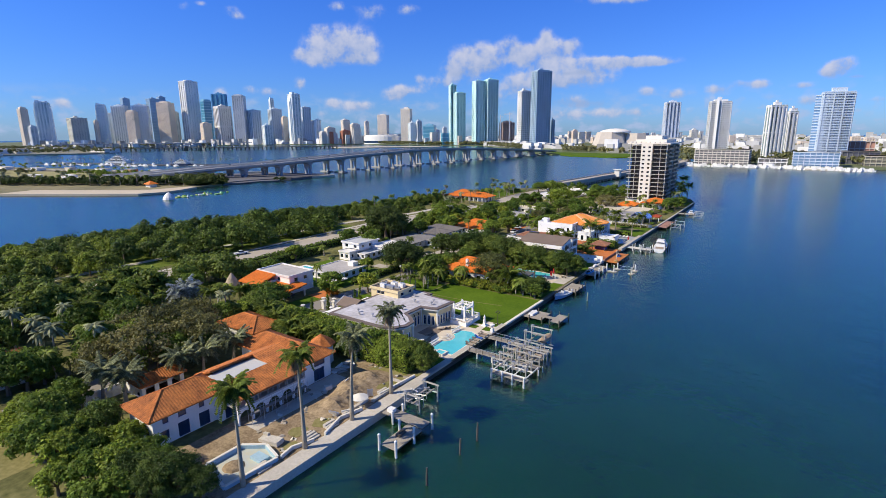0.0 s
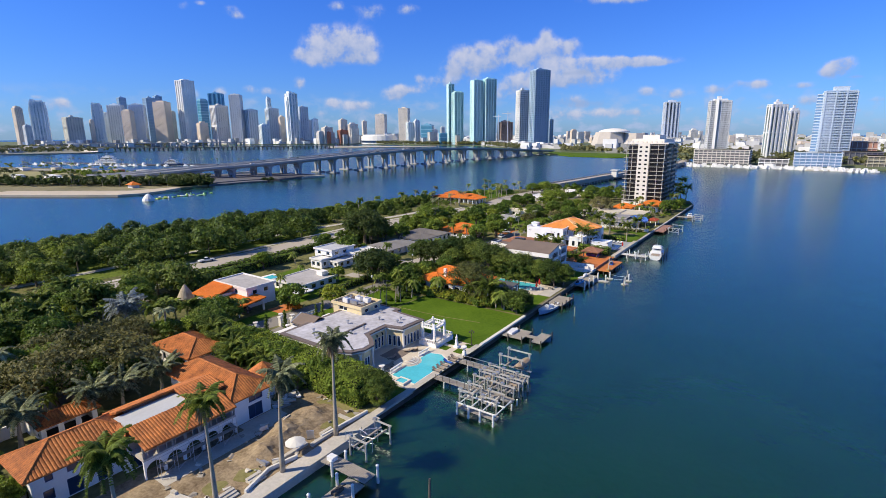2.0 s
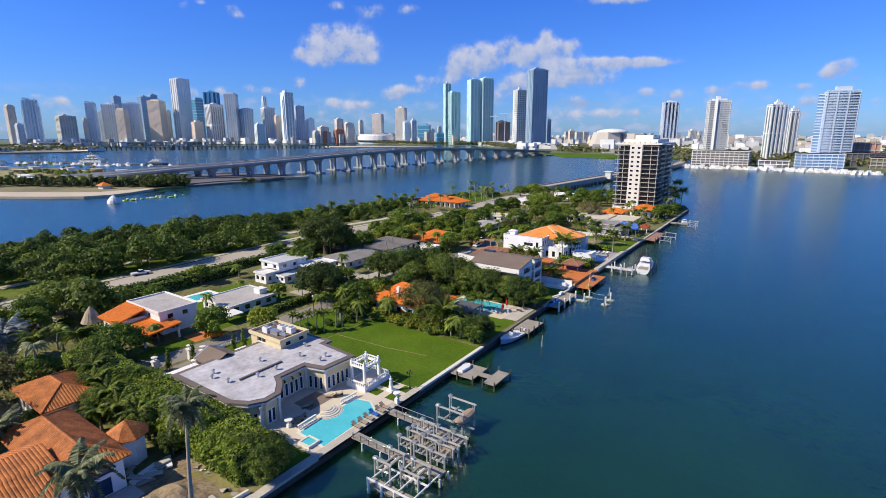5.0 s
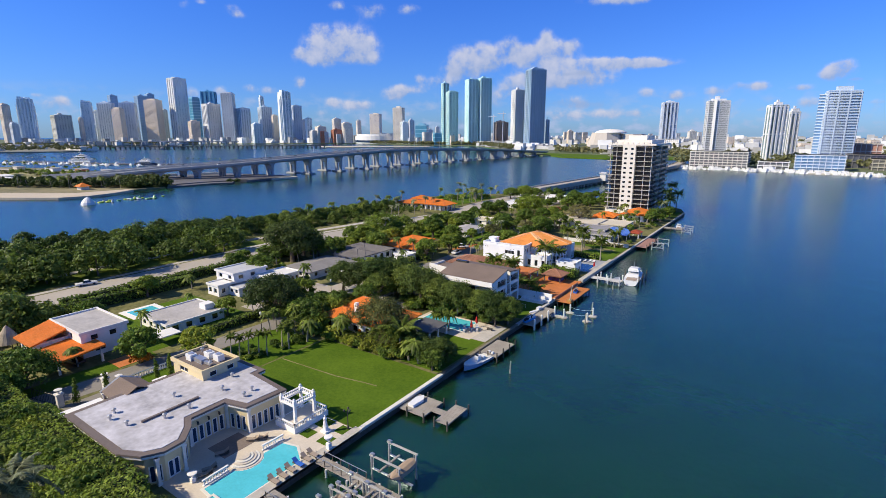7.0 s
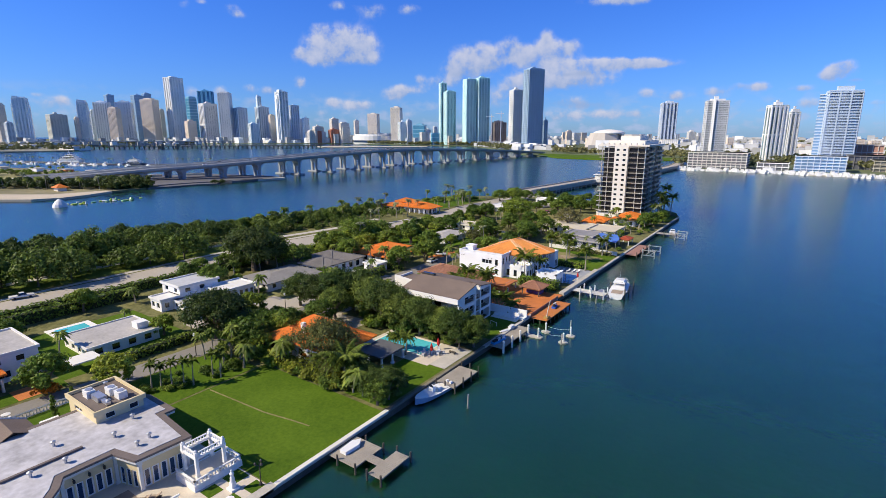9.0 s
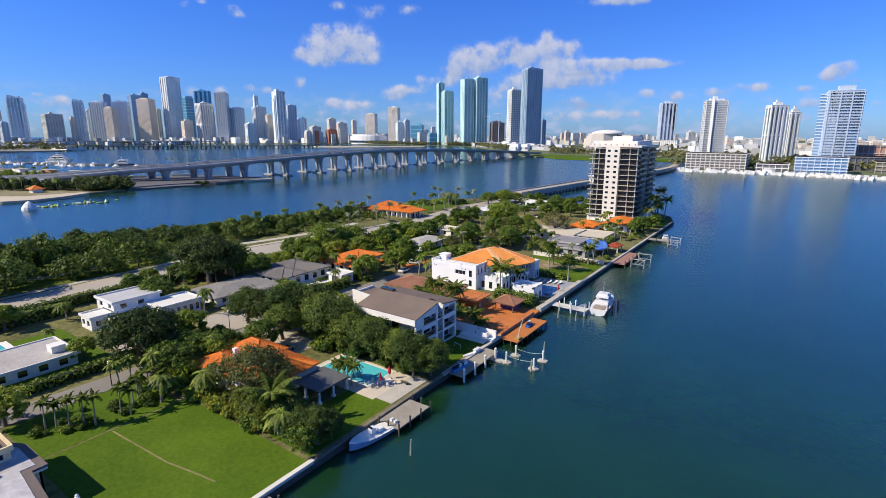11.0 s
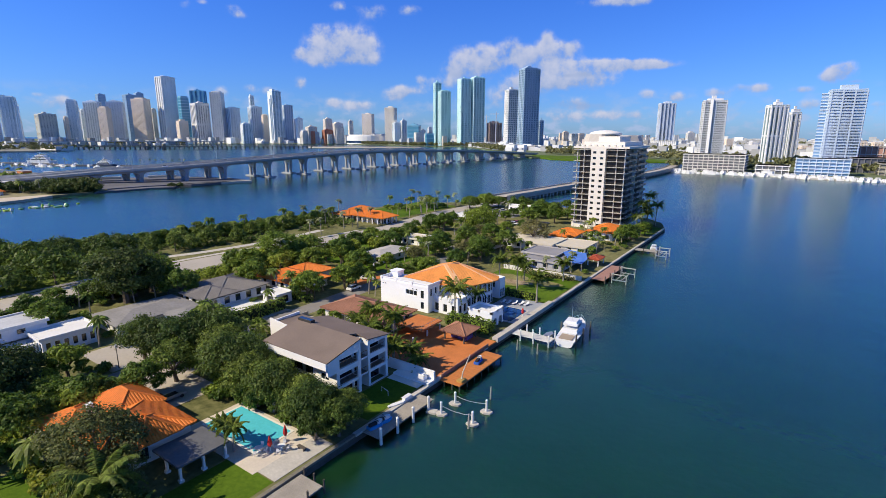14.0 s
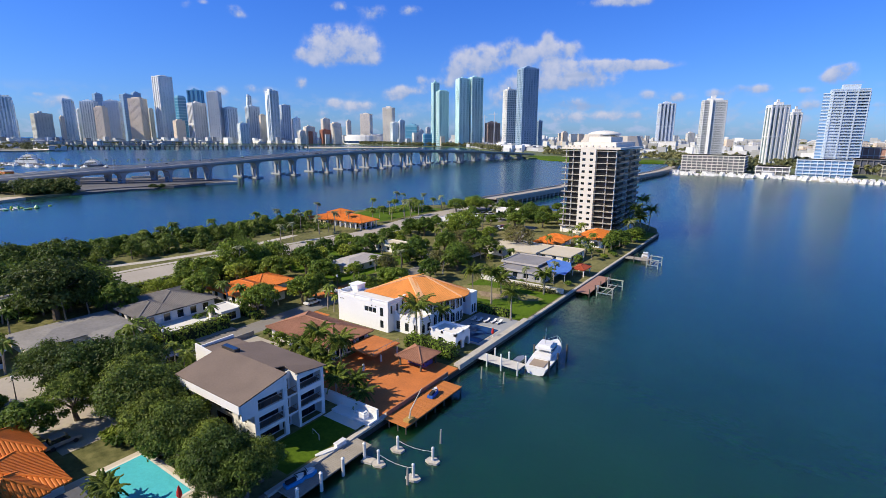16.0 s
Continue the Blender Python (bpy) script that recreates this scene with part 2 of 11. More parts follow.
M_WHITE = mat("white_stucco", (0.83, 0.82, 0.80), 0.8, 0.06, 0.2, 3.0, 0.08, 12)
M_PALE = mat("pale_stucco", (0.72, 0.70, 0.64), 0.8, 0.08, 0.2, 3.0, 0.08, 12)
M_CREAM = mat("cream_stucco", (0.72, 0.60, 0.36), 0.8, 0.08, 0.2, 3.0, 0.05, 12)
M_BEIGE = mat("beige_concrete", (0.62, 0.56, 0.45), 0.8, 0.08, 0.05, 1.0)
M_STONE = mat("limestone_paving", (0.62, 0.55, 0.46), 0.7, 0.12, 0.3, 4.0, 0.1, 8)
M_CONC = mat("weathered_concrete", (0.50, 0.47, 0.42), 0.85, 0.2, 0.25, 2.5, 0.2, 6)
M_CONC2 = mat("stained_and_shaded_concrete", (0.20, 0.18, 0.14), 0.85, 0.35, 0.4, 3.0, 0.3, 6)
M_ROOFGREY = mat("grey_roof_membrane", (0.44, 0.42, 0.41), 0.85, 0.24, 0.22, 1.6, 0.1, 5)
M_ROOFDARK = mat("dark_roof_edge", (0.16, 0.13, 0.12), 0.8, 0.2)
M_ROOFBROWN = mat("brown_shingle", (0.19, 0.145, 0.12), 0.85, 0.2, 0.2, 5.0, 0.25, 9)
M_ROOFPALE = mat("pale_grey_roof", (0.52, 0.53, 0.54), 0.75, 0.08, 0.15, 2.0)
M_PILEGREY = mat("greyed_white_piling", (0.42, 0.41, 0.38), 0.7, 0.2, 0.6, 4.0)
M_ROOFWHITE = mat("white_roof_coating", (0.76, 0.75, 0.73), 0.75, 0.08, 0.15, 2.0)
M_TILE = mat("terracotta_tile", (0.25, 0.070, 0.016), 0.7, 0.45, 0.6, 3.4, 0.4, 8, hue2=(0.50, 0.170, 0.040))
M_TILEOR = mat("orange_roof_tile", (0.72, 0.20, 0.025), 0.65, 0.18, 0.3, 2.4, 0.2, 8)
M_TILEPALE = mat("faded_orange_tile", (0.74, 0.29, 0.07), 0.7, 0.2, 0.3, 2.4, 0.2, 8)
M_TILEFADE = mat("faded_pink_tile", (0.78, 0.45, 0.24), 0.75, 0.12, 0.3, 2.4, 0.15, 8)
M_TILEBR = mat("brown_clay_tile", (0.33, 0.16, 0.10), 0.75, 0.25, 0.3, 2.4, 0.2, 8)
M_TILEGREY = mat("grey_roof_tile", (0.20, 0.185, 0.175), 0.75, 0.2, 0.3, 2.4, 0.2, 8)
M_GLASS = glassy("window_glass", (0.012, 0.02, 0.03))
M_GLASSBL = glassy("blue_window_glass", (0.02, 0.045, 0.10))
M_DARK = mat("dark_interior", (0.03, 0.03, 0.035), 0.8)
M_METAL = mat("galvanised_metal", (0.55, 0.56, 0.58), 0.4, 0.12, metal=0.7)
M_WHITEPAINT = mat("white_paint", (0.80, 0.80, 0.79), 0.5, 0.05)
M_WOOD = mat("weathered_dock_timber", (0.33, 0.30, 0.26), 0.8, 0.25, 0.5, 6.0, 0.2, 10)
M_WOODDK = mat("dark_piling_timber", (0.10, 0.085, 0.07), 0.85, 0.3, 0.6, 5.0, 0.2, 9)
M_WOODOR = mat("oiled_orange_deck", (0.52, 0.19, 0.05), 0.6, 0.26, 0.5, 5.0, 0.15, 9, stretch=(1, 6, 1))
M_TERRA = mat("terracotta_patio", (0.54, 0.18, 0.05), 0.75, 0.22, 0.3, 3.0, 0.1, 8)
M_ASPH = mat("grey_asphalt", (0.24, 0.225, 0.21), 0.9, 0.15, 0.08, 2.0, 0.1, 15)
M_CONCRD = mat("pale_concrete_road", (0.42, 0.38, 0.33), 0.9, 0.14, 0.08, 1.5, 0.1, 12)
M_GRASS = mat("mown_lawn", (0.063, 0.128, 0.009), 0.9, 0.22, 0.09, 2.0, 0.4, 18, spec=0.1, hue2=(0.097, 0.160, 0.013))
M_GRASSPARK = mat("park_grass", (0.090, 0.150, 0.018), 0.95, 0.3, 0.08, 1.2, 0.4, 12, spec=0.1, hue2=(0.15, 0.185, 0.038))
M_GRASSDRY = mat("dry_grass", (0.20, 0.20, 0.065), 0.95, 0.3, 0.15, 1.5, 0.4, 14, spec=0.1, hue2=(0.26, 0.23, 0.11))
M_SOIL = mat("bare_sandy_soil", (0.185, 0.130, 0.085), 0.95, 0.3, 0.45, 2.2, 0.9, 7, spec=0.1, hue2=(0.36, 0.285, 0.19))
M_GROUND = mat("shaded_ground_cover", (0.10, 0.118, 0.042), 0.95, 0.4, 0.1, 0.8, 0.5, 6, spec=0.1, hue2=(0.19, 0.18, 0.08))
M_SAND = mat("pale_beach_sand", (0.54, 0.47, 0.37), 0.95, 0.12, 0.05, 0.6)
M_POOL = mat("turquoise_pool_water", (0.10, 0.56, 0.66), 0.06, 0.12, 0.4, 2.0, 0.25, 3.5, spec=0.5)
M_BARK = mat("grey_brown_bark", (0.15, 0.12, 0.09), 0.9, 0.3, 0.8, 6.0, 0.4, 12)
M_PALMBARK = mat("pale_palm_trunk", (0.34, 0.30, 0.24), 0.9, 0.25, 0.8, 6.0, 0.4, 12)
L_DARK = leafy("dark_foliage", (0.085, 0.151, 0.021), (0.159, 0.242, 0.037))
L_MID = leafy("green_foliage", (0.130, 0.205, 0.024), (0.233, 0.322, 0.046))
L_LIGHT = leafy("bright_foliage", (0.186, 0.267, 0.030), (0.312, 0.379, 0.052))
L_OLIVE = leafy("olive_green_foliage", (0.105, 0.132, 0.036), (0.175, 0.190, 0.058))
L_DRY = leafy("olive_brown_foliage", (0.150, 0.158, 0.055), (0.245, 0.235, 0.090))
L_PALM = leafy("palm_frond_green", (0.115, 0.190, 0.030), (0.235, 0.295, 0.050))
L_PALMGREY = leafy("grey_green_frond", (0.211, 0.264, 0.132), (0.343, 0.370, 0.211))
L_SILVER = leafy("silver_blue_frond", (0.34, 0.40, 0.40), (0.46, 0.51, 0.51))
L_DEAD = leafy("dry_brown_frond", (0.19, 0.15, 0.09), (0.27, 0.22, 0.13))
L_YEL = leafy("yellow_green_shrub", (0.198, 0.251, 0.026), (0.330, 0.343, 0.040))
# distant leaves: haze is mixed into the colour, paler and greyer than near trees
L_FAR = leafy("haze_paled_far_foliage", (0.177, 0.205, 0.084), (0.281, 0.279, 0.129))
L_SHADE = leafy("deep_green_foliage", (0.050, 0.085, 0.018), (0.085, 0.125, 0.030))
L_PARK = leafy("park_foliage", (0.098, 0.158, 0.026), (0.175, 0.240, 0.044))
L_DEEP = leafy("dark_park_foliage", (0.066, 0.115, 0.022), (0.120, 0.178, 0.036))
L_FLOWER = leafy("orange_flowering_shrub", (0.55, 0.20, 0.02), (0.65, 0.28, 0.03), 0.05)

# open water: dark green body colour under a rippled reflecting skin
M_SEA = mat("bay_water", (0.0068, 0.039, 0.0095), 0.23, 0.3, 0.006, 0.03, spec=0.5, hue2=(0.0085, 0.041, 0.017))
nt = M_SEA.node_tree
pb = nt.nodes["Principled BSDF"]
pb.inputs["IOR"].default_value = 1.95
pb.inputs["Specular Tint"].default_value = (0.70, 1.0, 0.97, 1)
pb.subsurface_method = "BURLEY"
pb.inputs["Subsurface Weight"].default_value, pb.inputs["Subsurface Scale"].default_value = 1.0, 1.0
pb.inputs["Subsurface Radius"].default_value = (1.0, 2.4, 1.8)
geo = nt.nodes.new("ShaderNodeNewGeometry")
last = None
for s, st, dist in ((0.8, 0.3, 0.1), (0.14, 0.26, 0.4), (3.0, 0.25, 0.04)):
    tx = nt.nodes.new("ShaderNodeTexNoise")
    tx.inputs["Scale"].default_value, tx.inputs["Detail"].default_value = s, 3.0
    nt.links.new(geo.outputs["Position"], tx.inputs["Vector"])
    bp = nt.nodes.new("ShaderNodeBump")
    bp.inputs["Strength"].default_value, bp.inputs["Distance"].default_value = st, dist
    nt.links.new(tx.outputs[0], bp.inputs["Height"])
    if last:
        nt.links.new(last, bp.inputs["Normal"])
    last = bp.outputs[0]
nt.links.new(last, pb.inputs["Normal"])


# ---- mesh building ----
class Solid:
    """Gathers vertices and faces for one mesh."""

    def __init__(self):
        self.v, self.f = [], []

    def poly(self, pts):
        n = len(self.v)
        self.v += [tuple(p) for p in pts]
        self.f.append(tuple(range(n, n + len(pts))))
        return self

    def box(self, x0, y0, z0, x1, y1, z1):
        n = len(self.v)
        self.v += [(x0, y0, z0), (x1, y0, z0), (x1, y1, z0), (x0, y1, z0), (x0, y0, z1), (x1, y0, z1), (x1, y1, z1), (x0, y1, z1)]
        for q in ((0, 3, 2, 1), (4, 5, 6, 7), (0, 1, 5, 4), (1, 2, 6, 5), (2, 3, 7, 6), (3, 0, 4, 7)):
            self.f.append(tuple(n + i for i in q))
        return self

    def slab(self, pts, z0, z1):
        """An upright prism over a plan polygon (anticlockwise)."""
        n, k = len(self.v), len(pts)
        self.v += [(x, y, z0) for x, y in pts] + [(x, y, z1) for x, y in pts]
        self.f.append(tuple(n + i for i in reversed(range(k))))
        self.f.append(tuple(n + k + i for i in range(k)))
        for i in range(k):
            j = (i + 1) % k
            self.f.append((n + i, n + j, n + k + j, n + k + i))
        return self

    def tube(self, pts, radii, sides=7):
        """A tapered round bar along points."""
        n0 = len(self.v)
        rings = []
        for i, p in enumerate(pts):
            p = Vector(p)
            a = Vector(pts[max(i - 1, 0)])
            b = Vector(pts[min(i + 1, len(pts) - 1)])
            d = (b - a).normalized()
            side = d.cross(Vector((0, 0, 1)) if abs(d.z) < 0.9 else Vector((1, 0, 0))).normalized()
            other = side.cross(d)
            rings.append(len(self.v))
            for k in range(sides):
                w = 2 * math.pi * k / sides
                self.v.append(tuple(p + radii[i] * (math.cos(w) * side + math.sin(w) * other)))
        for a, b in zip(rings, rings[1:]):
            for k in range(sides):
                j = (k + 1) % sides
                self.f.append((a + k, a + j, b + j, b + k))
        self.f.append(tuple(rings[0] + k for k in reversed(range(sides))))
        self.f.append(tuple(rings[-1] + k for k in range(sides)))
        return self

    def lathe(self, x, y, profile, sides=14):
        """A turned shape round an upright axis: rows of (radius, height)."""
        rings = []
        for r, z in profile:
            rings.append(len(self.v))
            self.v += [(x + r * math.cos(2 * math.pi * k / sides), y + r * math.sin(2 * math.pi * k / sides), z) for k in range(sides)]
        for a, b in zip(rings, rings[1:]):
            for k in range(sides):
                j = (k + 1) % sides
                self.f.append((a + k, a + j, b + j, b + k))
        self.f.append(tuple(rings[0] + k for k in reversed(range(sides))))
        self.f.append(tuple(rings[-1] + k for k in range(sides)))
        return self

    def tiles(self, pts, pitch=0.42, rise=0.09):
        """A sloping roof plane covered with rows of rounded tiles that run down the slope."""
        p = [Vector(q) for q in pts]
        n = (p[1] - p[0]).cross(p[2] - p[0]).normalized()
        if n.z < 0:
            n = -n
        down = Vector((0, 0, -1)) - n * n.dot(Vector((0, 0, -1)))
        if down.length < 1e-4:
            return self.poly(pts)
        down.normalize()
        across = n.cross(down)
        uv = [((q - p[0]).dot(across), (q - p[0]).dot(down)) for q in p]
        u0, u1 = min(a for a, _ in uv), max(a for a, _ in uv)

        def span(u):
            u = min(max(u, u0 + 1e-4), u1 - 1e-4)
            hit = []
            for (a, b), (c, d) in zip(uv, uv[1:] + uv[:1]):
                if (a - u) * (c - u) <= 0 and abs(a - c) > 1e-9:
                    hit.append(b + (d - b) * (u - a) / (c - a))
            return (min(hit), max(hit)) if len(hit) > 1 else None

        k = max(1, round((u1 - u0) / pitch))
        w = (u1 - u0) / k
        for i in range(k):
            ring = []
            for du, up in ((0.0, 0.0), (0.22, 0.85), (0.5, 1.0), (0.78, 0.85), (1.0, 0.0)):
                u = u0 + (i + du) * w
                s = span(u)
                if s:
                    ring.append([p[0] + across * u + down * s[0] + n * (up * rise + 0.02), p[0] + across * u + down * (s[1] + 0.05) + n * (up * rise + 0.02)])
            for a, b in zip(ring, ring[1:]):
                self.poly((a[0], a[1], b[1], b[0]))
        return self.poly(pts)

    def mesh(self, name):
        me = bpy.data.meshes.new(name)
        me.from_pydata(self.v, [], self.f)
        me.update()
        return me


def part(name, solid, material, parent=None, label="", smooth=False):
    """Links a solid as one mesh object, under a thing or under a part."""
    me = solid.mesh(name) if isinstance(solid, Solid) else solid
    if material and not me.materials:
        me.materials.append(material)
    if smooth:
        me.shade_smooth()
    ob = new(name, me)
    if parent:
        ob.parent = parent
        if parent.type == "EMPTY":
            ob.matrix_parent_inverse = Matrix.Translation(parent.location).inverted()
    return tagged(ob, label) if label else ob


def thing(name, x, y, z, label, category, group=""):
    ob = new(name)
    ob.location = (x, y, z)
    ob.empty_display_size = 1.0
    return tagged(ob, label, category, group)


def structure(name, solid, material, label, category="ground"):
    return tagged(part(name, solid, material), label, category, "", "structure")


TAKEN = []  # plan rectangles where no tree may stand


def taken(x0, y0, x1, y1, pad=0.0):
    TAKEN.append((x0 - pad, y0 - pad, x1 + pad, y1 + pad))


def is_free(x, y):
    return not any(a < x < c and b < y < d for a, b, c, d in TAKEN)


G = 1.3  # height of the land over the water

# ---- water, land and roads ----
structure("water", Solid().poly([(-6000, -1500, 0), (3500, -1500, 0), (3500, 6000, 0), (-6000, 6000, 0)]), M_SEA, "calm dark green bay water with fine ripples", "water")
WEST = [(-200, -160), (-203, 40), (-201, 100), (-195, 130), (-183, 165), (-175, 200), (-168, 222), (-163, 240), (-163, 265), (-165, 295), (-164, 318), (-160, 345)]


def shore_x(y):
    """Where the island's far shore runs at a given y."""
    for (xa, ya), (xb, yb) in zip(WEST, WEST[1:]):
        if ya <= y <= yb:
            return xa + (xb - xa) * (y - ya) / (yb - ya)
    return WEST[0][0] if y < -160 else -160.0


ISLAND = [(0, -160), (0, 362), (-4, 376), (-14, 388), (-40, 398), (-88, 404), (-104, 412), (-118, 404), (-128, 388), (-146, 372)] + WEST[::-1]
structure("ground", Solid().slab(ISLAND, -3, G), M_GROUND, "green and brown ground of the low island")
s = Solid()
s.box(-0.7, -160, -3, 0.35, 362, 1.0)
structure("seawall", s, mat("stained_seawall", (0.085, 0.078, 0.065), 0.85, 0.4, 0.3, 2.0, 0.3, 6), "dark stained concrete seawall along the water", "seawall")
s = Solid()
s.box(-0.9, -160, 1.0, 0.5, 96, G + 0.12).box(-0.35, 96, 1.0, 0.45, 118, G + 0.10).box(-0.35, 150, 1.0, 0.45, 190, G + 0.10).box(-0.35, 222, 1.0, 0.45, 362, G + 0.12)
structure("seawall_cap", s, M_CONC, "pale concrete cap along the seawall", "seawall")
# this stretch of cap lies in shade, which its darker concrete colour imitates
structure("seawall_cap", Solid().box(-0.3, 118.05, 1.0, 0.3, 149.95, G + 0.06), M_CONC2, "concrete seawall cap with shade in its dark colour", "seawall")


def strip(name, pts, width, z, material, label, category="road"):
    """A flat band of constant width along a line in plan."""
    s = Solid()
    left, right = [], []
    for i, p in enumerate(pts):
        a, b = Vector(pts[max(i - 1, 0)]), Vector(pts[min(i + 1, len(pts) - 1)])
        d = (b - a).normalized()
        n = Vector((-d.y, d.x))
        left.append(Vector(p) + n * width / 2)
        right.append(Vector(p) - n * width / 2)
    for i in range(len(pts) - 1):
        s.poly([(*right[i], z), (*right[i + 1], z), (*left[i + 1], z), (*left[i], z)])
    for a, b in zip(pts, pts[1:]):
        n = max(1, int((Vector(b) - Vector(a)).length / 6))
        for k in range(n):
            c = Vector(a).lerp(Vector(b), (k + 0.5) / n)
            taken(c.x - width / 2, c.y - 4, c.x + width / 2, c.y + 4, 0.5)
    return structure(name, s, material, label, category)


def bend(pts, n=6):
    """A smooth line through plan points."""
    out = []
    P = [Vector(p) for p in pts]
    for i in range(len(P) - 1):
        a, b, c, d = P[max(i - 1, 0)], P[i], P[i + 1], P[min(i + 2, len(P) - 1)]
        for k in range(n):
            t = k / n
            out.append(0.5 * ((2 * b) + (c - a) * t + (2 * a - 5 * b + 4 * c - d) * t * t + (3 * b - a - 3 * c + d) * t ** 3))
    return [tuple(p) for p in out + [P[-1]]]


MAIN = bend([(-112, -160), (-113, 0), (-113, 80), (-115, 120), (-116.5, 160), (-117, 195), (-112, 230), (-107.5, 255), (-107, 290), (-112.5, 330), (-112, 370), (-110, 412)])
strip("road", MAIN, 16.0, G + 0.03, M_CONCRD, "broad pale grey road in the sun")
strip("pavement", [(x - 10.0, y) for x, y in MAIN if y < 272], 2.2, G + 0.05, M_CONC, "pale pavement beside the road", "pavement")
LANE = bend([(-50, -60), (-50, 20), (-51, 60), (-49, 90), (-48, 120), (-49, 150), (-50, 190), (-51, 230), (-50, 270), (-49, 310), (-55, 345)])
strip("lane", LANE, 6.0, G + 0.025, M_ASPH, "narrow grey residential lane between houses")
strip("path", bend([(-142, 20), (-141, 100), (-141, 150), (-138, 187), (-133, 205), (-129, 235), (-131, 262)]), 3.6, G + 0.03, M_CONC, "pale path through the park", "path")


def patch(name, x0, y0, x1, y1, material, label, category="lawn", dz=0.02, keep=True):
    s = Solid().box(x0, y0, G - 0.3, x1, y1, G + dz)
    if keep:
        taken(x0, y0, x1, y1)
    return structure(name, s, material, label, category)


patch("lawn", -31, 95.6, -0.36, 117.6, M_GRASS, "smooth bright green mown lawn by the seawall")
strip("lawn_seam", [(-30.6, 105.5), (-16.2, 106.3), (-10.0, 107.4), (-7.0, 107.8)], 0.3, G + 0.032, M_GRASSDRY, "faint pale seam across a mown lawn", "lawn")
patch("lawn", -45, 96, -31.5, 116, M_GRASS, "green lawn strip beside a lane", keep=False)
patch("lawn", -10.2, 118.5, -0.9, 136, M_GRASS, "shaded green lawn behind a dock", keep=False)
patch("lawn", -8, 154, -0.9, 168.4, M_GRASS, "green artificial lawn in front of a white house")
patch("lawn", -28, 224, -0.9, 249.5, M_GRASS, "sunlit green lawn with bare patches", keep=False)
structure("bare_patch", Solid().slab([(-26 + 2 * math.sin(i * 2.1) + 8 * math.cos(i * 0.5236) + 6, 239 + 6 * math.sin(i * 0.5236) + 1.2 * math.cos(i * 3.3)) for i in range(12)], G, G + 0.045), M_GRASSDRY, "worn sandy patch in a sunny lawn", "soil")
structure("bare_patch", Solid().slab([(-8 + 4 * math.cos(i * 0.5236) + math.sin(i * 1.7), 241 + 3 * math.sin(i * 0.5236)) for i in range(12)], G, G + 0.045), M_GRASSDRY, "worn sandy patch in a sunny lawn", "soil")
patch("lawn", -76, 300, -52, 335, M_GRASSDRY, "dry grass by the end of a lane", keep=False)
patch("lawn", -156, 312, -124, 368, M_GRASS, "green waterside lawn at the island's tip", keep=False)
patch("lawn", -14, 340, -0.9, 362, M_GRASS, "green lawn by the tower's seawall", keep=False)
patch("lawn", -186, 60, -128, 175, M_GRASSPARK, "green park lawn under trees", keep=False, dz=0.01)
patch("lawn", -86, 92, -56, 118, M_GRASS, "green garden lawn between low houses", keep=False, dz=0.012)
patch("lawn", -100, 222, -60, 258, M_GRASS, "green garden lawn between low houses", keep=False, dz=0.012)
patch("bare_ground", -16.5, 20, -0.9, 62, M_SOIL, "dug-up sandy ground of a building site", "soil", dz=0.03, keep=True)
rg = random.Random(6)
for cx, cy, r in ((-5.0, 59.6, 2.6), (-3.6, 56.0, 1.6), (-6.6, 61.2, 2.4), (-4.2, 40.5, 1.5), (-5.4, 36.6, 1.3), (-8.4, 44.0, 1.2), (-3.4, 33.4, 0.9), (-9.5, 60.6, 1.8), (-11.5, 21.4, 1.6)):
    structure("weed_patch", Solid().slab([(cx + r * math.cos(i * 0.5236) * rg.uniform(0.7, 1.25), cy + 1.3 * r * math.sin(i * 0.5236) * rg.uniform(0.7, 1.25)) for i in range(12)], G, G + 0.05 + rg.uniform(0.004, 0.05)), M_GRASSDRY, "patch of dry weeds on bare ground", "grass")
patch("car_park", -106, 347, -74, 367.6, M_ASPH, "grey car park by the causeway", "paving", dz=0.06, keep=False)
structure("bare_patch", Solid().slab([(-16.8 + (4.6 + 1.1 * math.sin(3 * i * 0.3142)) * math.cos(i * 0.3142), 237.4 + (2.6 + 0.5 * math.cos(2 * i * 0.3142)) * math.sin(i * 0.3142)) for i in range(20)], G, G + 0.06), M_SOIL, "worn bare patch in a sunny lawn", "soil")
structure("site_slab", Solid().box(-14.0, 33.0, G - 0.2, -11.0, 47.0, G + 0.05).box(-15.6, 47.0, G - 0.2, -11.4, 54.0, G + 0.05), M_CONC, "dusty concrete slab beside the house", "paving")
patch("bare_ground", -60, -20, -30, 12, M_GRASSDRY, "patchy dry grass on an empty plot", "soil", dz=0.03, keep=False)
patch("driveway", -42, 138.5, -30, 147, M_CONCRD, "pale concrete car court beside a villa", "paving", dz=0.034)
patch("driveway", -46, 130, -40, 152, M_CONCRD, "pale concrete driveway", "paving", dz=0.03)
patch("driveway", -66, 138.4, -52.2, 146.4, M_CONCRD, "pale concrete car court beside a white house", "paving", dz=0.03)
patch("forecourt", -45.8, 72.0, -36.8, 82.0, M_ASPH, "grey paved forecourt before a mansion", "paving", dz=0.035)
patch("lawn", -8, 66, -0.9, 71.5, M_GRASS, "shaded strip of lawn beside a hedge")
patch("side_street", -106, 60, -93, 73, M_CONCRD, "pale side street joining the main road", "road", dz=0.033)
patch("lawn", -46, 62.5, -33, 71.6, M_GRASS, "strip of front lawn beside a hedge", keep=False)
patch("lawn", -46, 82.4, -36, 95, M_GRASS, "front lawn beside a lane", keep=False)
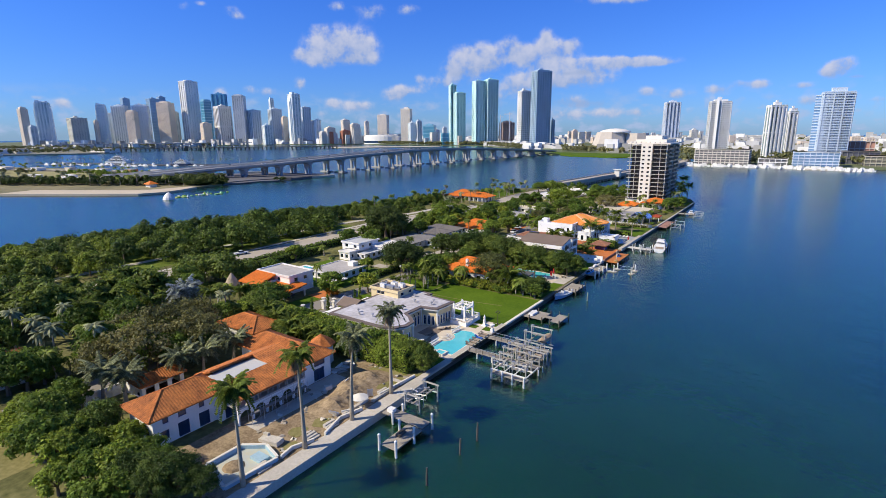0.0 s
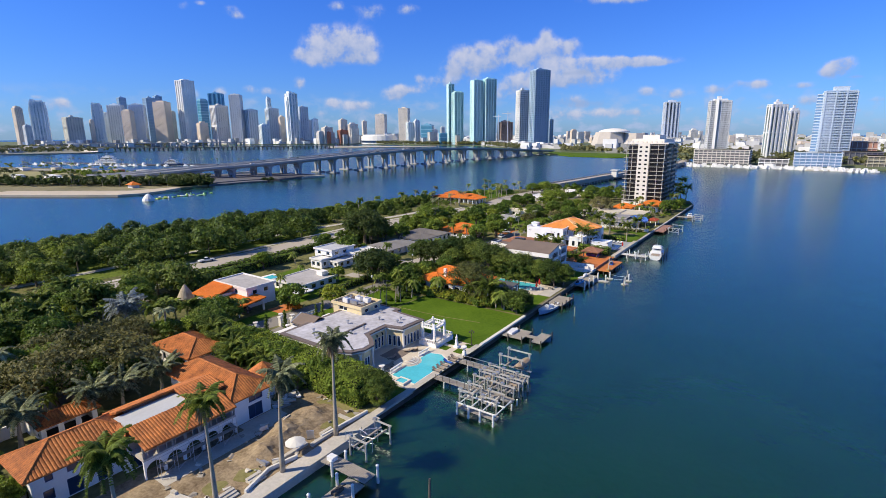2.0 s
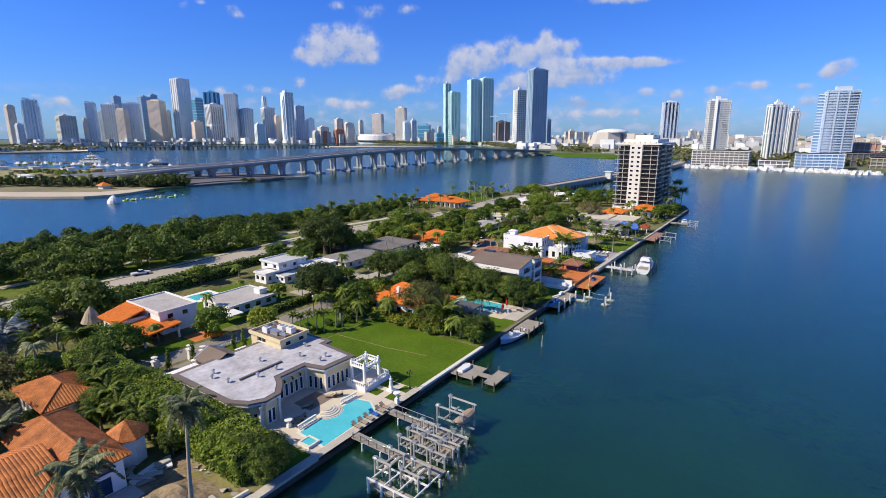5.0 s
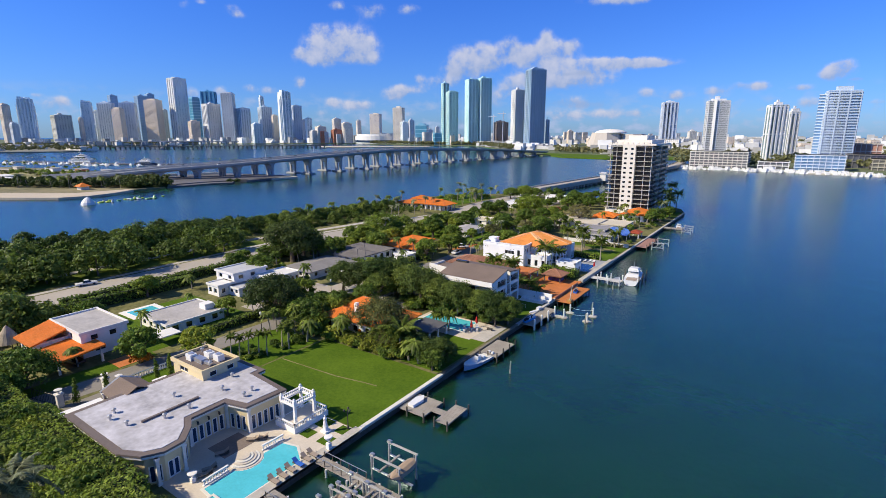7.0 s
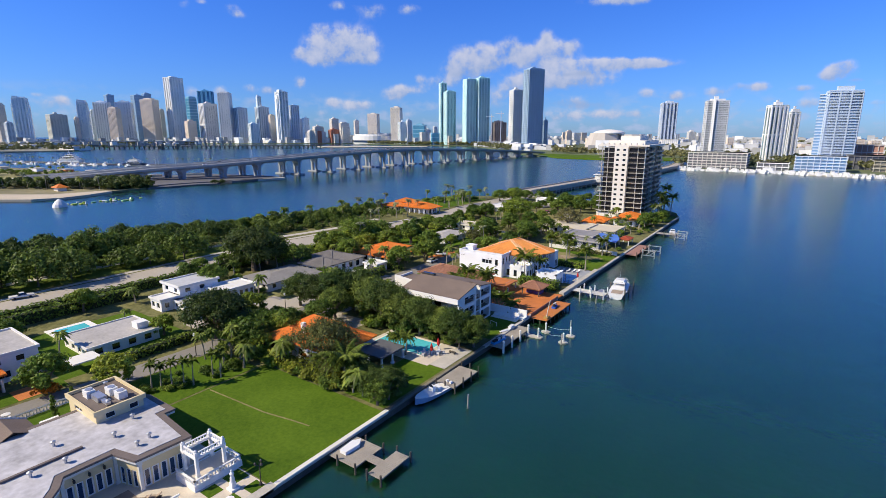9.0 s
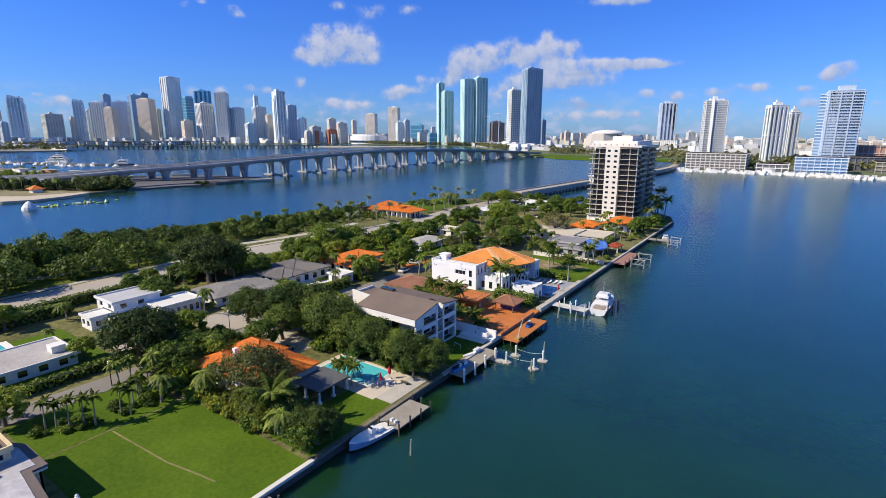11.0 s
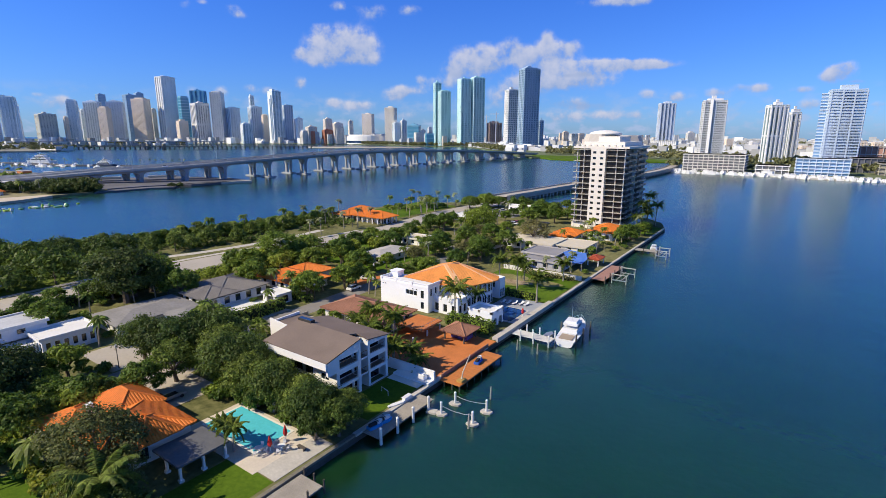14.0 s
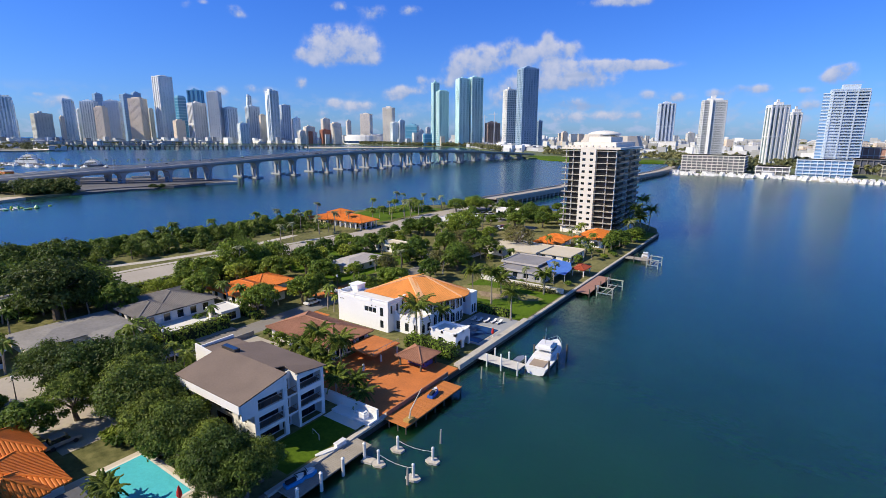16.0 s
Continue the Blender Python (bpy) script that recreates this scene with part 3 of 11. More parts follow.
patch("lawn", -58, 70, -53.4, 92, M_GRASS, "front lawn across the lane", keep=False)

# ---- far land ----
structure("far_land", Solid().slab([(-75, 797), (-75, 1000), (-300, 1090), (-372, 1005), (-430, 1060), (-520, 1180), (-900, 1620), (-1440, 1630), (-1520, 1690), (-2100, 1150), (-2250, 700), (-4500, 900), (-4500, 4600), (1900, 4600), (1900, 900), (400, 800)], -3, 2.0), mat("far_city_ground", (0.13, 0.16, 0.08), 0.95, 0.3, 0.01, 0.05), "far mainland shore with streets and trees")
structure("far_grass", Solid().slab([(-320, 975), (-230, 960), (-120, 1000), (-120, 1060), (-420, 1120), (-400, 1060)], 0, 2.1), M_GRASS, "green waterfront park on the far shore", "grass")
structure("far_beach", Solid().slab([(-1180, 1180), (-1120, 1230), (-950, 1420), (-1000, 1480), (-1300, 1260)], -1, 2.15), M_SAND, "pale sandy shore across the bay", "beach")
structure("islet", Solid().slab([(-780, -160), (-470, 128), (-414, 161), (-395, 173), (-378, 186), (-372, 202), (-377, 220), (-389, 242), (-393, 270), (-400, 282), (-440, 300), (-560, 330), (-760, 300), (-1000, 230), (-1300, 60), (-1300, -160)], -3, 1.5), mat("islet_scrub", (0.17, 0.17, 0.085), 0.95, 0.3, 0.02, 0.2, hue2=(0.24, 0.21, 0.12)), "flat scrubby island across the channel", "ground")
structure("beach", Solid().slab([(-476, 122), (-414, 160), (-395, 172), (-377, 185.5), (-371.2, 202), (-376.4, 220.5), (-388, 241), (-396, 240), (-398, 224), (-400, 206), (-424, 188), (-486, 150)], -1, 1.62), M_SAND, "pale sandy beach of the island across the channel", "beach")
# quay concrete coloured dark to hold the shade under the bridge deck
M_QUAYDK = mat("shade_darkened_quay_concrete", (0.13, 0.13, 0.145), 0.9, 0.25, 0.05, 0.5)
structure("lower_quay", Solid().slab([(-398, 268), (-392, 270), (-390.5, 311), (-381, 325), (-396, 338), (-404, 300)], -2, 1.1), M_QUAYDK, "low concrete landing along the water, darkened like shade", "quay")
structure("upper_quay", Solid().slab([(-440, 292), (-404, 276), (-402, 312), (-394, 334), (-384, 342), (-382, 398), (-420, 400), (-478, 380), (-506, 330), (-506, 306)], -2, 1.9), M_QUAYDK, "concrete quay deck darkened for the bridge's shade", "quay")
structure("quay", Solid().slab([(-392, 338), (-375.5, 396.5), (-382, 399), (-396, 342)], -2, 1.9), M_CONC, "low pale concrete quay beyond the bridge", "quay")
structure("quay_wall", Solid().slab([(-502, 309), (-490, 332), (-491.5, 333), (-503.5, 310)], 1.2, 4.2).slab([(-482, 353), (-472, 376), (-473.5, 377), (-483.5, 354)], 1.5, 4.0), M_PALE, "pale retaining wall behind the bridge", "wall")
structure("port_land", Solid().slab([(-1900, 330), (-1560, 400), (-1440, 560), (-1480, 640), (-1800, 700), (-2200, 650), (-2300, 350)], -2, 2.4), mat("port_ground", (0.25, 0.25, 0.21), 0.9, 0.25, 0.02, 0.1), "built-up port island far across the bay", "ground")

# ---- city towers ----
F_STYLE = {
    # body colour, trim colour, storey height, rib spacing, roughness of the body, share of slab and of rib
    # ribbed, grid, striped, stripes: body and trim tones drawn together to imitate distance haze
    "tan": ((0.46, 0.39, 0.33), (0.80, 0.69, 0.57), 4.0, 5.0, 0.4, 0.55, 0.5),
    "sand": ((0.34, 0.32, 0.30), (0.80, 0.74, 0.66), 3.6, 3.6, 0.5, 0.55, 0.5),
    "tangrey": ((0.22, 0.25, 0.26), (0.60, 0.60, 0.54), 4.2, 9.0, 0.4, 0.5, 0.5),
    "grey": ((0.20, 0.26, 0.33), (0.68, 0.71, 0.74), 4.0, 8.0, 0.3, 0.5, 0.45),
    "pale": ((0.07, 0.25, 0.38), (0.82, 0.90, 0.94), 3.6, 10.5, 0.2, 0.36, 0.42),
    "ribbed": ((0.25, 0.36, 0.50), (0.66, 0.74, 0.82), 80.0, 9.5, 0.2, 0.04, 0.5),
    "navy": ((0.22, 0.34, 0.50), (0.30, 0.43, 0.58), 7.0, 40.0, 0.3, 0.3, 0.3),
    "blue": ((0.05, 0.24, 0.46), (0.14, 0.40, 0.62), 80.0, 16.0, 0.12, 0.03, 0.45),
    "teal": ((0.08, 0.27, 0.42), (0.20, 0.44, 0.60), 12.0, 40.0, 0.12, 0.2, 0.2),
    "aqua": ((0.05, 0.30, 0.38), (0.60, 0.84, 0.84), 6.8, 9.5, 0.12, 0.25, 0.36),
    "grid": ((0.27, 0.33, 0.41), (0.78, 0.80, 0.82), 40.0, 11.5, 0.3, 0.05, 0.55),
    "grid2": ((0.12, 0.22, 0.27), (0.78, 0.79, 0.79), 6.8, 7.0, 0.2, 0.4, 0.3),
    "striped": ((0.16, 0.18, 0.21), (0.76, 0.76, 0.76), 80.0, 9.0, 0.3, 0.10, 0.5),
    "slate": ((0.07, 0.18, 0.31), (0.36, 0.49, 0.63), 6.8, 9.0, 0.15, 0.34, 0.3),
    "brick": ((0.40, 0.13, 0.08), (0.48, 0.20, 0.13), 4.0, 8.0, 0.8, 0.5, 0.4),
    "site": ((0.20, 0.13, 0.10), (0.48, 0.37, 0.30), 3.6, 7.0, 0.8, 0.35, 0.25),
    "stripes": ((0.20, 0.29, 0.46), (0.62, 0.69, 0.79), 60.0, 11.0, 0.3, 0.02, 0.45),
    "white": ((0.10, 0.12, 0.14), (0.76, 0.77, 0.78), 3.6, 16.0, 0.3, 0.42, 0.1),
    "white2": ((0.16, 0.17, 0.19), (0.70, 0.69, 0.66), 3.8, 5.0, 0.5, 0.55, 0.5),
    "fins": ((0.20, 0.30, 0.32), (0.80, 0.81, 0.82), 40.0, 5.2, 0.4, 0.05, 0.45),
    "bluewhite": ((0.20, 0.34, 0.56), (0.56, 0.66, 0.79), 3.5, 12.0, 0.2, 0.42, 0.12),
}
F_MATS = {}
F_WORDS = {
    "sand": "pale sandy office tower with small windows",
    "tan": "tan concrete high-rise with small dark windows", "tangrey": "greyish tan high-rise with banded storeys", "grey": "grey office tower with banded storeys",
    "pale": "pale blue and white glass condominium tower", "ribbed": "blue-grey glass tower with pale vertical ribs", "navy": "slate blue glass office tower with pale floor bands",
    "blue": "deep blue glass office tower", "teal": "teal glass office block", "aqua": "tall aqua glass tower with white balconies", "grid": "very tall grey tower with pale vertical ribs",
    "grid2": "white gridded tower with green glass", "striped": "white tower with dark vertical window stripes", "slate": "very tall slate-blue glass tower", "brick": "low red building among downtown blocks",
    "site": "brown tower shell under construction", "stripes": "blue and white vertically striped tower", "white": "white waterfront tower with long balconies", "white2": "low whitish city building",
    "fins": "white waterfront tower with vertical fins", "bluewhite": "wide blue glass tower with white balcony bands",
}


def facade_mat(name, colour, rough):
    m = mat(name, colour, rough, 0.22, 0.02, 0.25, spec=0.6 if rough < 0.5 else 0.3)
    return m


def tower(style, x, y, w, d, h, rot):
    """A far tower: body, storey slabs, upright ribs, and a plant room on the roof."""
    body, trimc, storey, bay, rough, slab_share, rib_share = F_STYLE[style]
    if style not in F_MATS:
        F_MATS[style] = (facade_mat(style + "_facade", body, rough), mat(style + "_trim", trimc, 0.6, 0.1, 0.02, 0.3))
    mb, mt = F_MATS[style]
    rnd = random.Random(int(x * 7 + y * 3))
    t = thing("high_rise" if h > 60 else "city_building", x, y, 2, F_WORDS[style], "tower" if h > 60 else "building", "towers of the skyline" if h > 60 else "low city buildings")
    R = Matrix.Rotation(radians(rot), 4, "Z")

    def put(name, s):
        s.v = [tuple(R @ Vector(v) + Vector((x, y, 0))) for v in s.v]
        return part(name, s, mt if name != "body" else mb, t)

    a, b = w / 2, d / 2
    s = Solid().box(-a, -b, 1, a, b, h)
    put("body", s)
    s = Solid()
    n = max(1, int((h - 4) / storey))
    o = 0.012 * w + 0.25
    for i in range(1, n + 1):
        z = 2 + i * (h - 3) / n
        s.box(-a - o, -b - o, z - storey * slab_share, a + o, b + o, z)
    tagged(put("storey_cladding", s), kind="stuff")
    s = Solid()
    if bay < 20:
        for face in range(2):
            L = w if face == 0 else d
            k = max(2, int(L / bay))
            for i in range(k + 1):
                u = -L / 2 + L * i / k
                r = L / k * rib_share / 2
                if face == 0:
                    s.box(max(u - r, -a), -b - o * 1.3, 2, min(u + r, a), b + o * 1.3, h - 0.5)
                else:
                    s.box(-a - o * 1.3, max(u - r, -b), 2, a + o * 1.3, min(u + r, b), h - 0.5)
        tagged(put("rib_cladding", s), kind="stuff")
    s = Solid()
    e = rnd.uniform(0.35, 0.8)
    s.box(-a, -b, h, a, b, h + 1.2)
    if h > 50:
        s.box(-a * e, -b * e, h + 1.2, a * e, b * e, h + rnd.uniform(3, 7))
        s.box(-a * e * 0.5, -b * e * 0.4, h, a * e * 0.1, b * e * 0.4, h + rnd.uniform(5, 10))
    put("plant_room", s)
    if style == "pale" and h > 120:
        s = Solid()
        for z0, z1, k in ((1, h * 0.93, 0.30), (1, h * 0.86, 0.20)):
            s.box(-a - w * (0.12 if k > 0.25 else 0.2), -b * k * 2, z0, a + w * (0.12 if k > 0.25 else 0.2), b * k * 2, z1)
        put("stepped_wing", s)
        s = Solid()
        s.box(-a * 0.9, -b * 0.9, h, -a * 0.3, b * 0.2, h + 9).box(a * 0.1, -b * 0.5, h, a * 0.8, b * 0.6, h + 6)
        put("roof_crown", s)
    return t


tower("tan", -2465, 747, 26.3, 21.0, 148, 100)
tower("grey", -2362, 738, 21.9, 17.5, 79, 99)
tower("pale", -2448, 809, 44.1, 22.0, 174, 48)
tower("grey", -2580, 872, 13.3, 10.6, 92, 98)
tower("tangrey", -2424, 913, 58.6, 41.0, 115, 91)
tower("tan", -2388, 968, 13.6, 10.9, 103, 94)
tower("pale", -2432, 1013, 31.9, 25.5, 170, 49)
tower("grey", -2510, 1077, 19.8, 15.8, 138, 93)
tower("ribbed", -2455, 1097, 58.5, 29.3, 172, 37)
tower("navy", -2672, 1222, 32.6, 26.1, 218, 92)
tower("tan", -2346, 1095, 36.2, 28.9, 144, 31)
tower("ribbed", -2468, 1193, 62.2, 31.1, 177, 46)
tower("navy", -2583, 1309, 46.7, 37.3, 217, 90)
tower("navy", -2634, 1376, 33.1, 26.5, 231, 89)
tower("tan", -2342, 1242, 55.9, 44.7, 187, 29)
tower("tangrey", -2443, 1342, 18.8, 15.0, 150, 88)
tower("grid", -2303, 1338, 64.3, 45.0, 284, 96)
tower("teal", -2213, 1360, 35.8, 28.6, 196, 90)
tower("blue", -2271, 1467, 60.7, 36.4, 233, 39)
tower("striped", -2100, 1368, 60.6, 42.4, 168, 89)
tower("tan", -2132, 1301, 36.9, 29.6, 94, 85)
tower("grey", -2017, 1400, 46.0, 36.8, 211, 37)
tower("ribbed", -1985, 1448, 45.2, 36.1, 149, 86)
tower("pale", -1869, 1425, 34.2, 27.3, 82, 79)
tower("pale", -1971, 1535, 17.2, 13.8, 201, 79)
tower("ribbed", -1956, 1538, 49.4, 34.6, 157, 79)
tower("tan", -1902, 1547, 23.0, 18.4, 120, 78)
tower("pale", -1842, 1558, 40.8, 36.8, 218, 82)
tower("ribbed", -1886, 1656, 41.2, 28.8, 167, 75)
tower("grey", -1898, 1706, 14.4, 11.5, 106, 75)
tower("pale", -1773, 1627, 23.3, 18.6, 108, 74)
tower("sand", -1670, 1603, 37.8, 30.2, 71, 73)
tower("brick", -1658, 1597, 17.0, 13.6, 52, 73)
tower("sand", -1628, 1658, 30.7, 24.5, 104, 71)
tower("sand", -1591, 1678, 38.4, 30.7, 85, 70)
tower("brick", -1621, 1647, 36.3, 29.0, 58, 71)
tower("sand", -1582, 1677, 34.6, 27.6, 68, 70)
tower("sand", -1618, 1784, 18.2, 14.5, 99, 69)
tower("sand", -1584, 1862, 44.2, 35.3, 130, 22)
tower("sand", -1344, 1738, 39.9, 31.9, 146, 20)
tower("pale", -1311, 1736, 31.5, 25.2, 87, 64)
tower("grey", -1286, 1747, 20.4, 16.3, 94, 63)
tower("teal", -1194, 1699, 46.2, 27.7, 75, 17)
tower("grey", -1253, 1833, 17.2, 13.7, 58, 61)
tower("teal", -1085, 1661, 41.5, 24.9, 45, 50)
tower("grey", -1170, 1769, 14.6, 11.6, 67, 60)
tower("aqua", -1061, 1666, 23.2, 18.6, 222, 60)
tower("aqua", -1025, 1658, 36.0, 28.8, 190, 59)
tower("aqua", -946, 1666, 37.0, 33.3, 229, 57)
tower("aqua", -914, 1700, 41.7, 37.5, 233, 55)
tower("site", -865, 1738, 45.0, 36.0, 82, 49)
tower("grid2", -774, 1691, 35.9, 28.7, 187, 57)
tower("slate", -699, 1666, 54.7, 38.3, 246, 55)
tower("slate", -691, 1753, 13.9, 11.1, 89, 49)
tower("stripes", -332, 1937, 46.0, 34.0, 143, 26)
t = tower("white", -76, 1053, 33.0, 16.5, 98, 22)
part("stair_shaft", Solid().box(-80.6, 1040.6, 2, -76.2, 1046, 100), M_WHITEPAINT, t)
tower("fins", 11, 1040, 25.6, 15.4, 88, 32)
tower("fins", 33, 1117, 14.8, 8.9, 80, 31)
t = tower("bluewhite", 88, 939, 37.0, 13.9, 100, 12)
part("side_wing", Solid().box(62, 938, 1, 71, 952, 97), F_MATS["bluewhite"][0], t)
for i in range(24):
    part("balcony_band", Solid().box(61.6, 937.4, 4 + i * 4, 70.4, 952.4, 5.4 + i * 4), F_MATS["bluewhite"][1], t)
tower("grey", -963, 2415, 26.2, 20.9, 23, 48)
tower("white2", -876, 2327, 30.9, 24.7, 22, 47)
tower("tan", -771, 2129, 12.0, 9.6, 48, 47)
tower("tan", -690, 1974, 19.2, 15.4, 51, 46)
tower("white2", -806, 2369, 30.4, 24.3, 46, 45)
tower("tan", -818, 2493, 25.4, 20.4, 47, 45)
tower("tan", -635, 2050, 23.3, 18.6, 25, 44)
tower("tan", -744, 2515, 23.4, 18.7, 46, 43)
tower("white2", -588, 2120, 26.6, 21.3, 42, 42)
tower("white2", -657, 2428, 14.5, 11.6, 40, 42)
tower("grey", -543, 2126, 20.0, 16.0, 49, 41)
tower("tan", -581, 2371, 24.0, 19.2, 36, 40)
tower("white2", -492, 2144, 26.0, 20.8, 23, 40)
tower("white2", -500, 2299, 20.1, 16.1, 40, 39)
tower("tan", -545, 2556, 12.5, 10.0, 30, 38)
tower("white2", -436, 2151, 13.7, 10.9, 41, 38)
tower("white2", -475, 2452, 25.1, 20.0, 32, 37)
tower("white2", -349, 1981, 13.0, 10.4, 25, 37)
tower("tan", -445, 2560, 22.5, 18.0, 40, 36)
tower("grey", -399, 2477, 16.2, 13.0, 42, 36)
tower("grey", -292, 2044, 19.1, 15.2, 24, 35)
tower("white2", -339, 2451, 27.2, 21.7, 51, 34)
tower("white2", -335, 2615, 15.4, 12.3, 47, 34)
tower("grey", -222, 2033, 19.4, 15.5, 29, 33)
tower("white2", -1685, 1581, 32.8, 26.2, 51, 74)
tower("grey", -1662, 1612, 31.0, 24.7, 49, 73)
tower("white2", -1633, 1635, 17.0, 13.6, 22, 72)
tower("white2", -1604, 1642, 19.2, 15.4, 40, 71)
tower("sand", -1587, 1674, 34.5, 27.5, 33, 70)
tower("grey", -1633, 1771, 16.2, 12.9, 36, 69)
tower("grey", -1617, 1787, 15.6, 12.5, 30, 69)
tower("grey", -1602, 1814, 22.6, 18.0, 25, 68)
tower("grey", -1584, 1860, 30.9, 24.6, 31, 67)
tower("grey", -1547, 1868, 26.9, 21.5, 43, 66)
tower("grey", -1514, 1881, 25.8, 20.6, 42, 66)
tower("grey", -1341, 1742, 30.3, 24.3, 25, 64)
tower("grey", -1217, 1658, 21.1, 16.9, 24, 63)
tower("grey", -1178, 1652, 15.4, 12.3, 26, 63)
tower("white2", -1159, 1679, 26.1, 20.9, 48, 62)
tower("white2", -1108, 1674, 24.7, 19.7, 44, 61)
tower("white2", -1080, 1696, 17.2, 13.8, 47, 60)
tower("tan", -1013, 1642, 14.9, 11.9, 35, 59)
tower("white2", -146, 1390, 17.5, 14.0, 22, 33)
tower("white2", -126, 1492, 23.3, 18.6, 31, 32)
tower("tan", -119, 1712, 17.1, 13.7, 33, 31)
tower("grey", -92, 1703, 24.0, 19.2, 18, 30)
tower("white2", -40, 1480, 22.7, 18.1, 29, 29)
tower("grey", -19, 1689, 24.7, 19.7, 17, 27)
tower("grey", 22, 1425, 25.0, 20.0, 32, 26)
tower("tan", 54, 1605, 21.4, 17.1, 19, 25)
tower("white2", 83, 1493, 26.0, 20.8, 33, 24)
tower("grey", 135, 1716, 22.5, 18.0, 26, 22)
tower("tan", 152, 1548, 18.0, 14.4, 31, 21)
tower("tan", 172, 1458, 15.7, 12.6, 30, 20)

# ---- far waterfront: podiums, arena, arts centre ----
def podium(x0, y0, x1, y1, h, levels, mwall, mband, label):
    t = thing("waterfront_podium", (x0 + x1) / 2, (y0 + y1) / 2, 2, label, "building")
    part("body", Solid().box(x0, y0, 1, x1, y1, h), mwall, t)
    for i in range(1, levels + 1):
        z = 2 + (h - 2) * i / levels
        part("storey_slab", Solid().box(x0 - 1, y0 - 1.5, z - 0.9, x1 + 1, y1 + 1, z), mband, t)
    k = max(3, int((x1 - x0) / 5.5))
    for i in range(k + 1):
        u = x0 + (x1 - x0) * i / k
        part("column", Solid().box(u - 0.35, y0 - 1.3, 1, u + 0.35, y0, h - 0.5), mband, t)
    return t


M_BAYDARK = mat("dark_car_park_bays", (0.16, 0.16, 0.17), 0.7, 0.3, 0.05, 0.5)
podium(-70, 800, -4, 840, 22, 6, M_BAYDARK, M_PALE, "grey and white open parking podium by the marina")
podium(8, 802, 40, 835, 11, 2, M_BAYDARK, M_WHITE, "low white waterfront podium by the marina")
podium(46, 800, 94, 830, 20, 5, glassy("podium_blue", (0.22, 0.36, 0.55), 0.2), mat("podium_bluish_white", (0.62, 0.70, 0.80), 0.6), "blue and white podium of a waterfront tower")
podium(122, 840, 190, 880, 15, 3, mat("drab_block", (0.22, 0.21, 0.18), 0.8), mat("drab_trim", (0.50, 0.47, 0.38), 0.8), "drab beige waterfront building")
podium(100, 880, 140, 920, 19, 2, mat("dull_block", (0.10, 0.11, 0.14), 0.7), mat("dull_trim", (0.22, 0.22, 0.23), 0.8), "dark flat block behind the waterfront")
podium(106, 960, 140, 985, 31, 3, mat("reddish_block", (0.42, 0.24, 0.19), 0.8), mat("reddish_trim", (0.62, 0.55, 0.50), 0.8), "reddish block behind the waterfront")
podium(-350, 1835, -275, 1870, 26, 1, M_WHITE, M_WHITE, "plain white block at a tower's foot")
podium(-905, 1640, -800, 1690, 16, 2, M_BAYDARK, M_WHITE, "museum with a broad flat white canopy")
podium(-800, 1690, -770, 1715, 28, 3, M_WHITE, M_PALE, "white angular museum block")

t = thing("arena", -1485, 1730, 2, "large low white arena with a curved glass front", "arena")
s = Solid()
k = 28
pts = [(-1485 + 92 * math.cos(2 * math.pi * i / k), 1735 + 66 * math.sin(2 * math.pi * i / k)) for i in range(k)]
s.slab(pts, 1, 34)
part("drum", s, M_WHITE, t, smooth=False)
part("roof", Solid().slab([(-1485 + 82 * math.cos(2 * math.pi * i / k), 1735 + 58 * math.sin(2 * math.pi * i / k)) for i in range(k)], 34, 40), M_ROOFWHITE, t)
part("glass_band", Solid().slab([(-1485 + 92.6 * math.cos(2 * math.pi * i / k), 1735 + 66.6 * math.sin(2 * math.pi * i / k)) for i in range(k)], 6, 15), M_GLASSBL, t)

t = thing("arts_centre", -420, 1590, 2, "pale stone arts centre with a shallow white dome", "building")
s = Solid()
for n, (cx, cy, r, h, top) in enumerate(((-428, 1580, 56, 46, 0.72), (-362, 1610, 50, 42, 0.7))):
    ring = [(cx + r * math.cos(radians(45 * i + 20)), cy + r * math.sin(radians(45 * i + 20))) for i in range(8)]
    up = [(cx + r * top * math.cos(radians(45 * i + 20)), cy + r * top * math.sin(radians(45 * i + 20))) for i in range(8)]
    s.poly([(x, y, h) for x, y in up])
    for i in range(8):
        j = (i + 1) % 8
        s.poly([(*ring[i], 2), (*ring[j], 2), (*up[j], h), (*up[i], h)])
part("stone_hall", s, mat("pale_granite", (0.52, 0.48, 0.44), 0.8, 0.1), t)
part("dome", Solid().lathe(-418, 1590, [(46, 44), (43, 48.5), (33, 52.5), (17, 55.4), (1, 56.5)], 24), M_ROOFWHITE, t, smooth=True)

# cranes over the building site
for cx, cy, hh in ((-845, 1650, 108), (-820, 1672, 118)):
    t = thing("tower_crane", cx, cy, 2, "slender tower crane over a building site", "crane")
    part("mast", Solid().box(cx - 1, cy - 1, 1, cx + 1, cy + 1, hh), M_METAL, t)
    part("jib", Solid().box(cx - 22, cy - 0.8, hh - 8, cx + 10, cy + 0.8, hh - 6), M_METAL, t)

# ---- high bridge ----
M_BRIDGE = mat("bridge_concrete", (0.36, 0.37, 0.39), 0.85, 0.15, 0.05, 0.6)


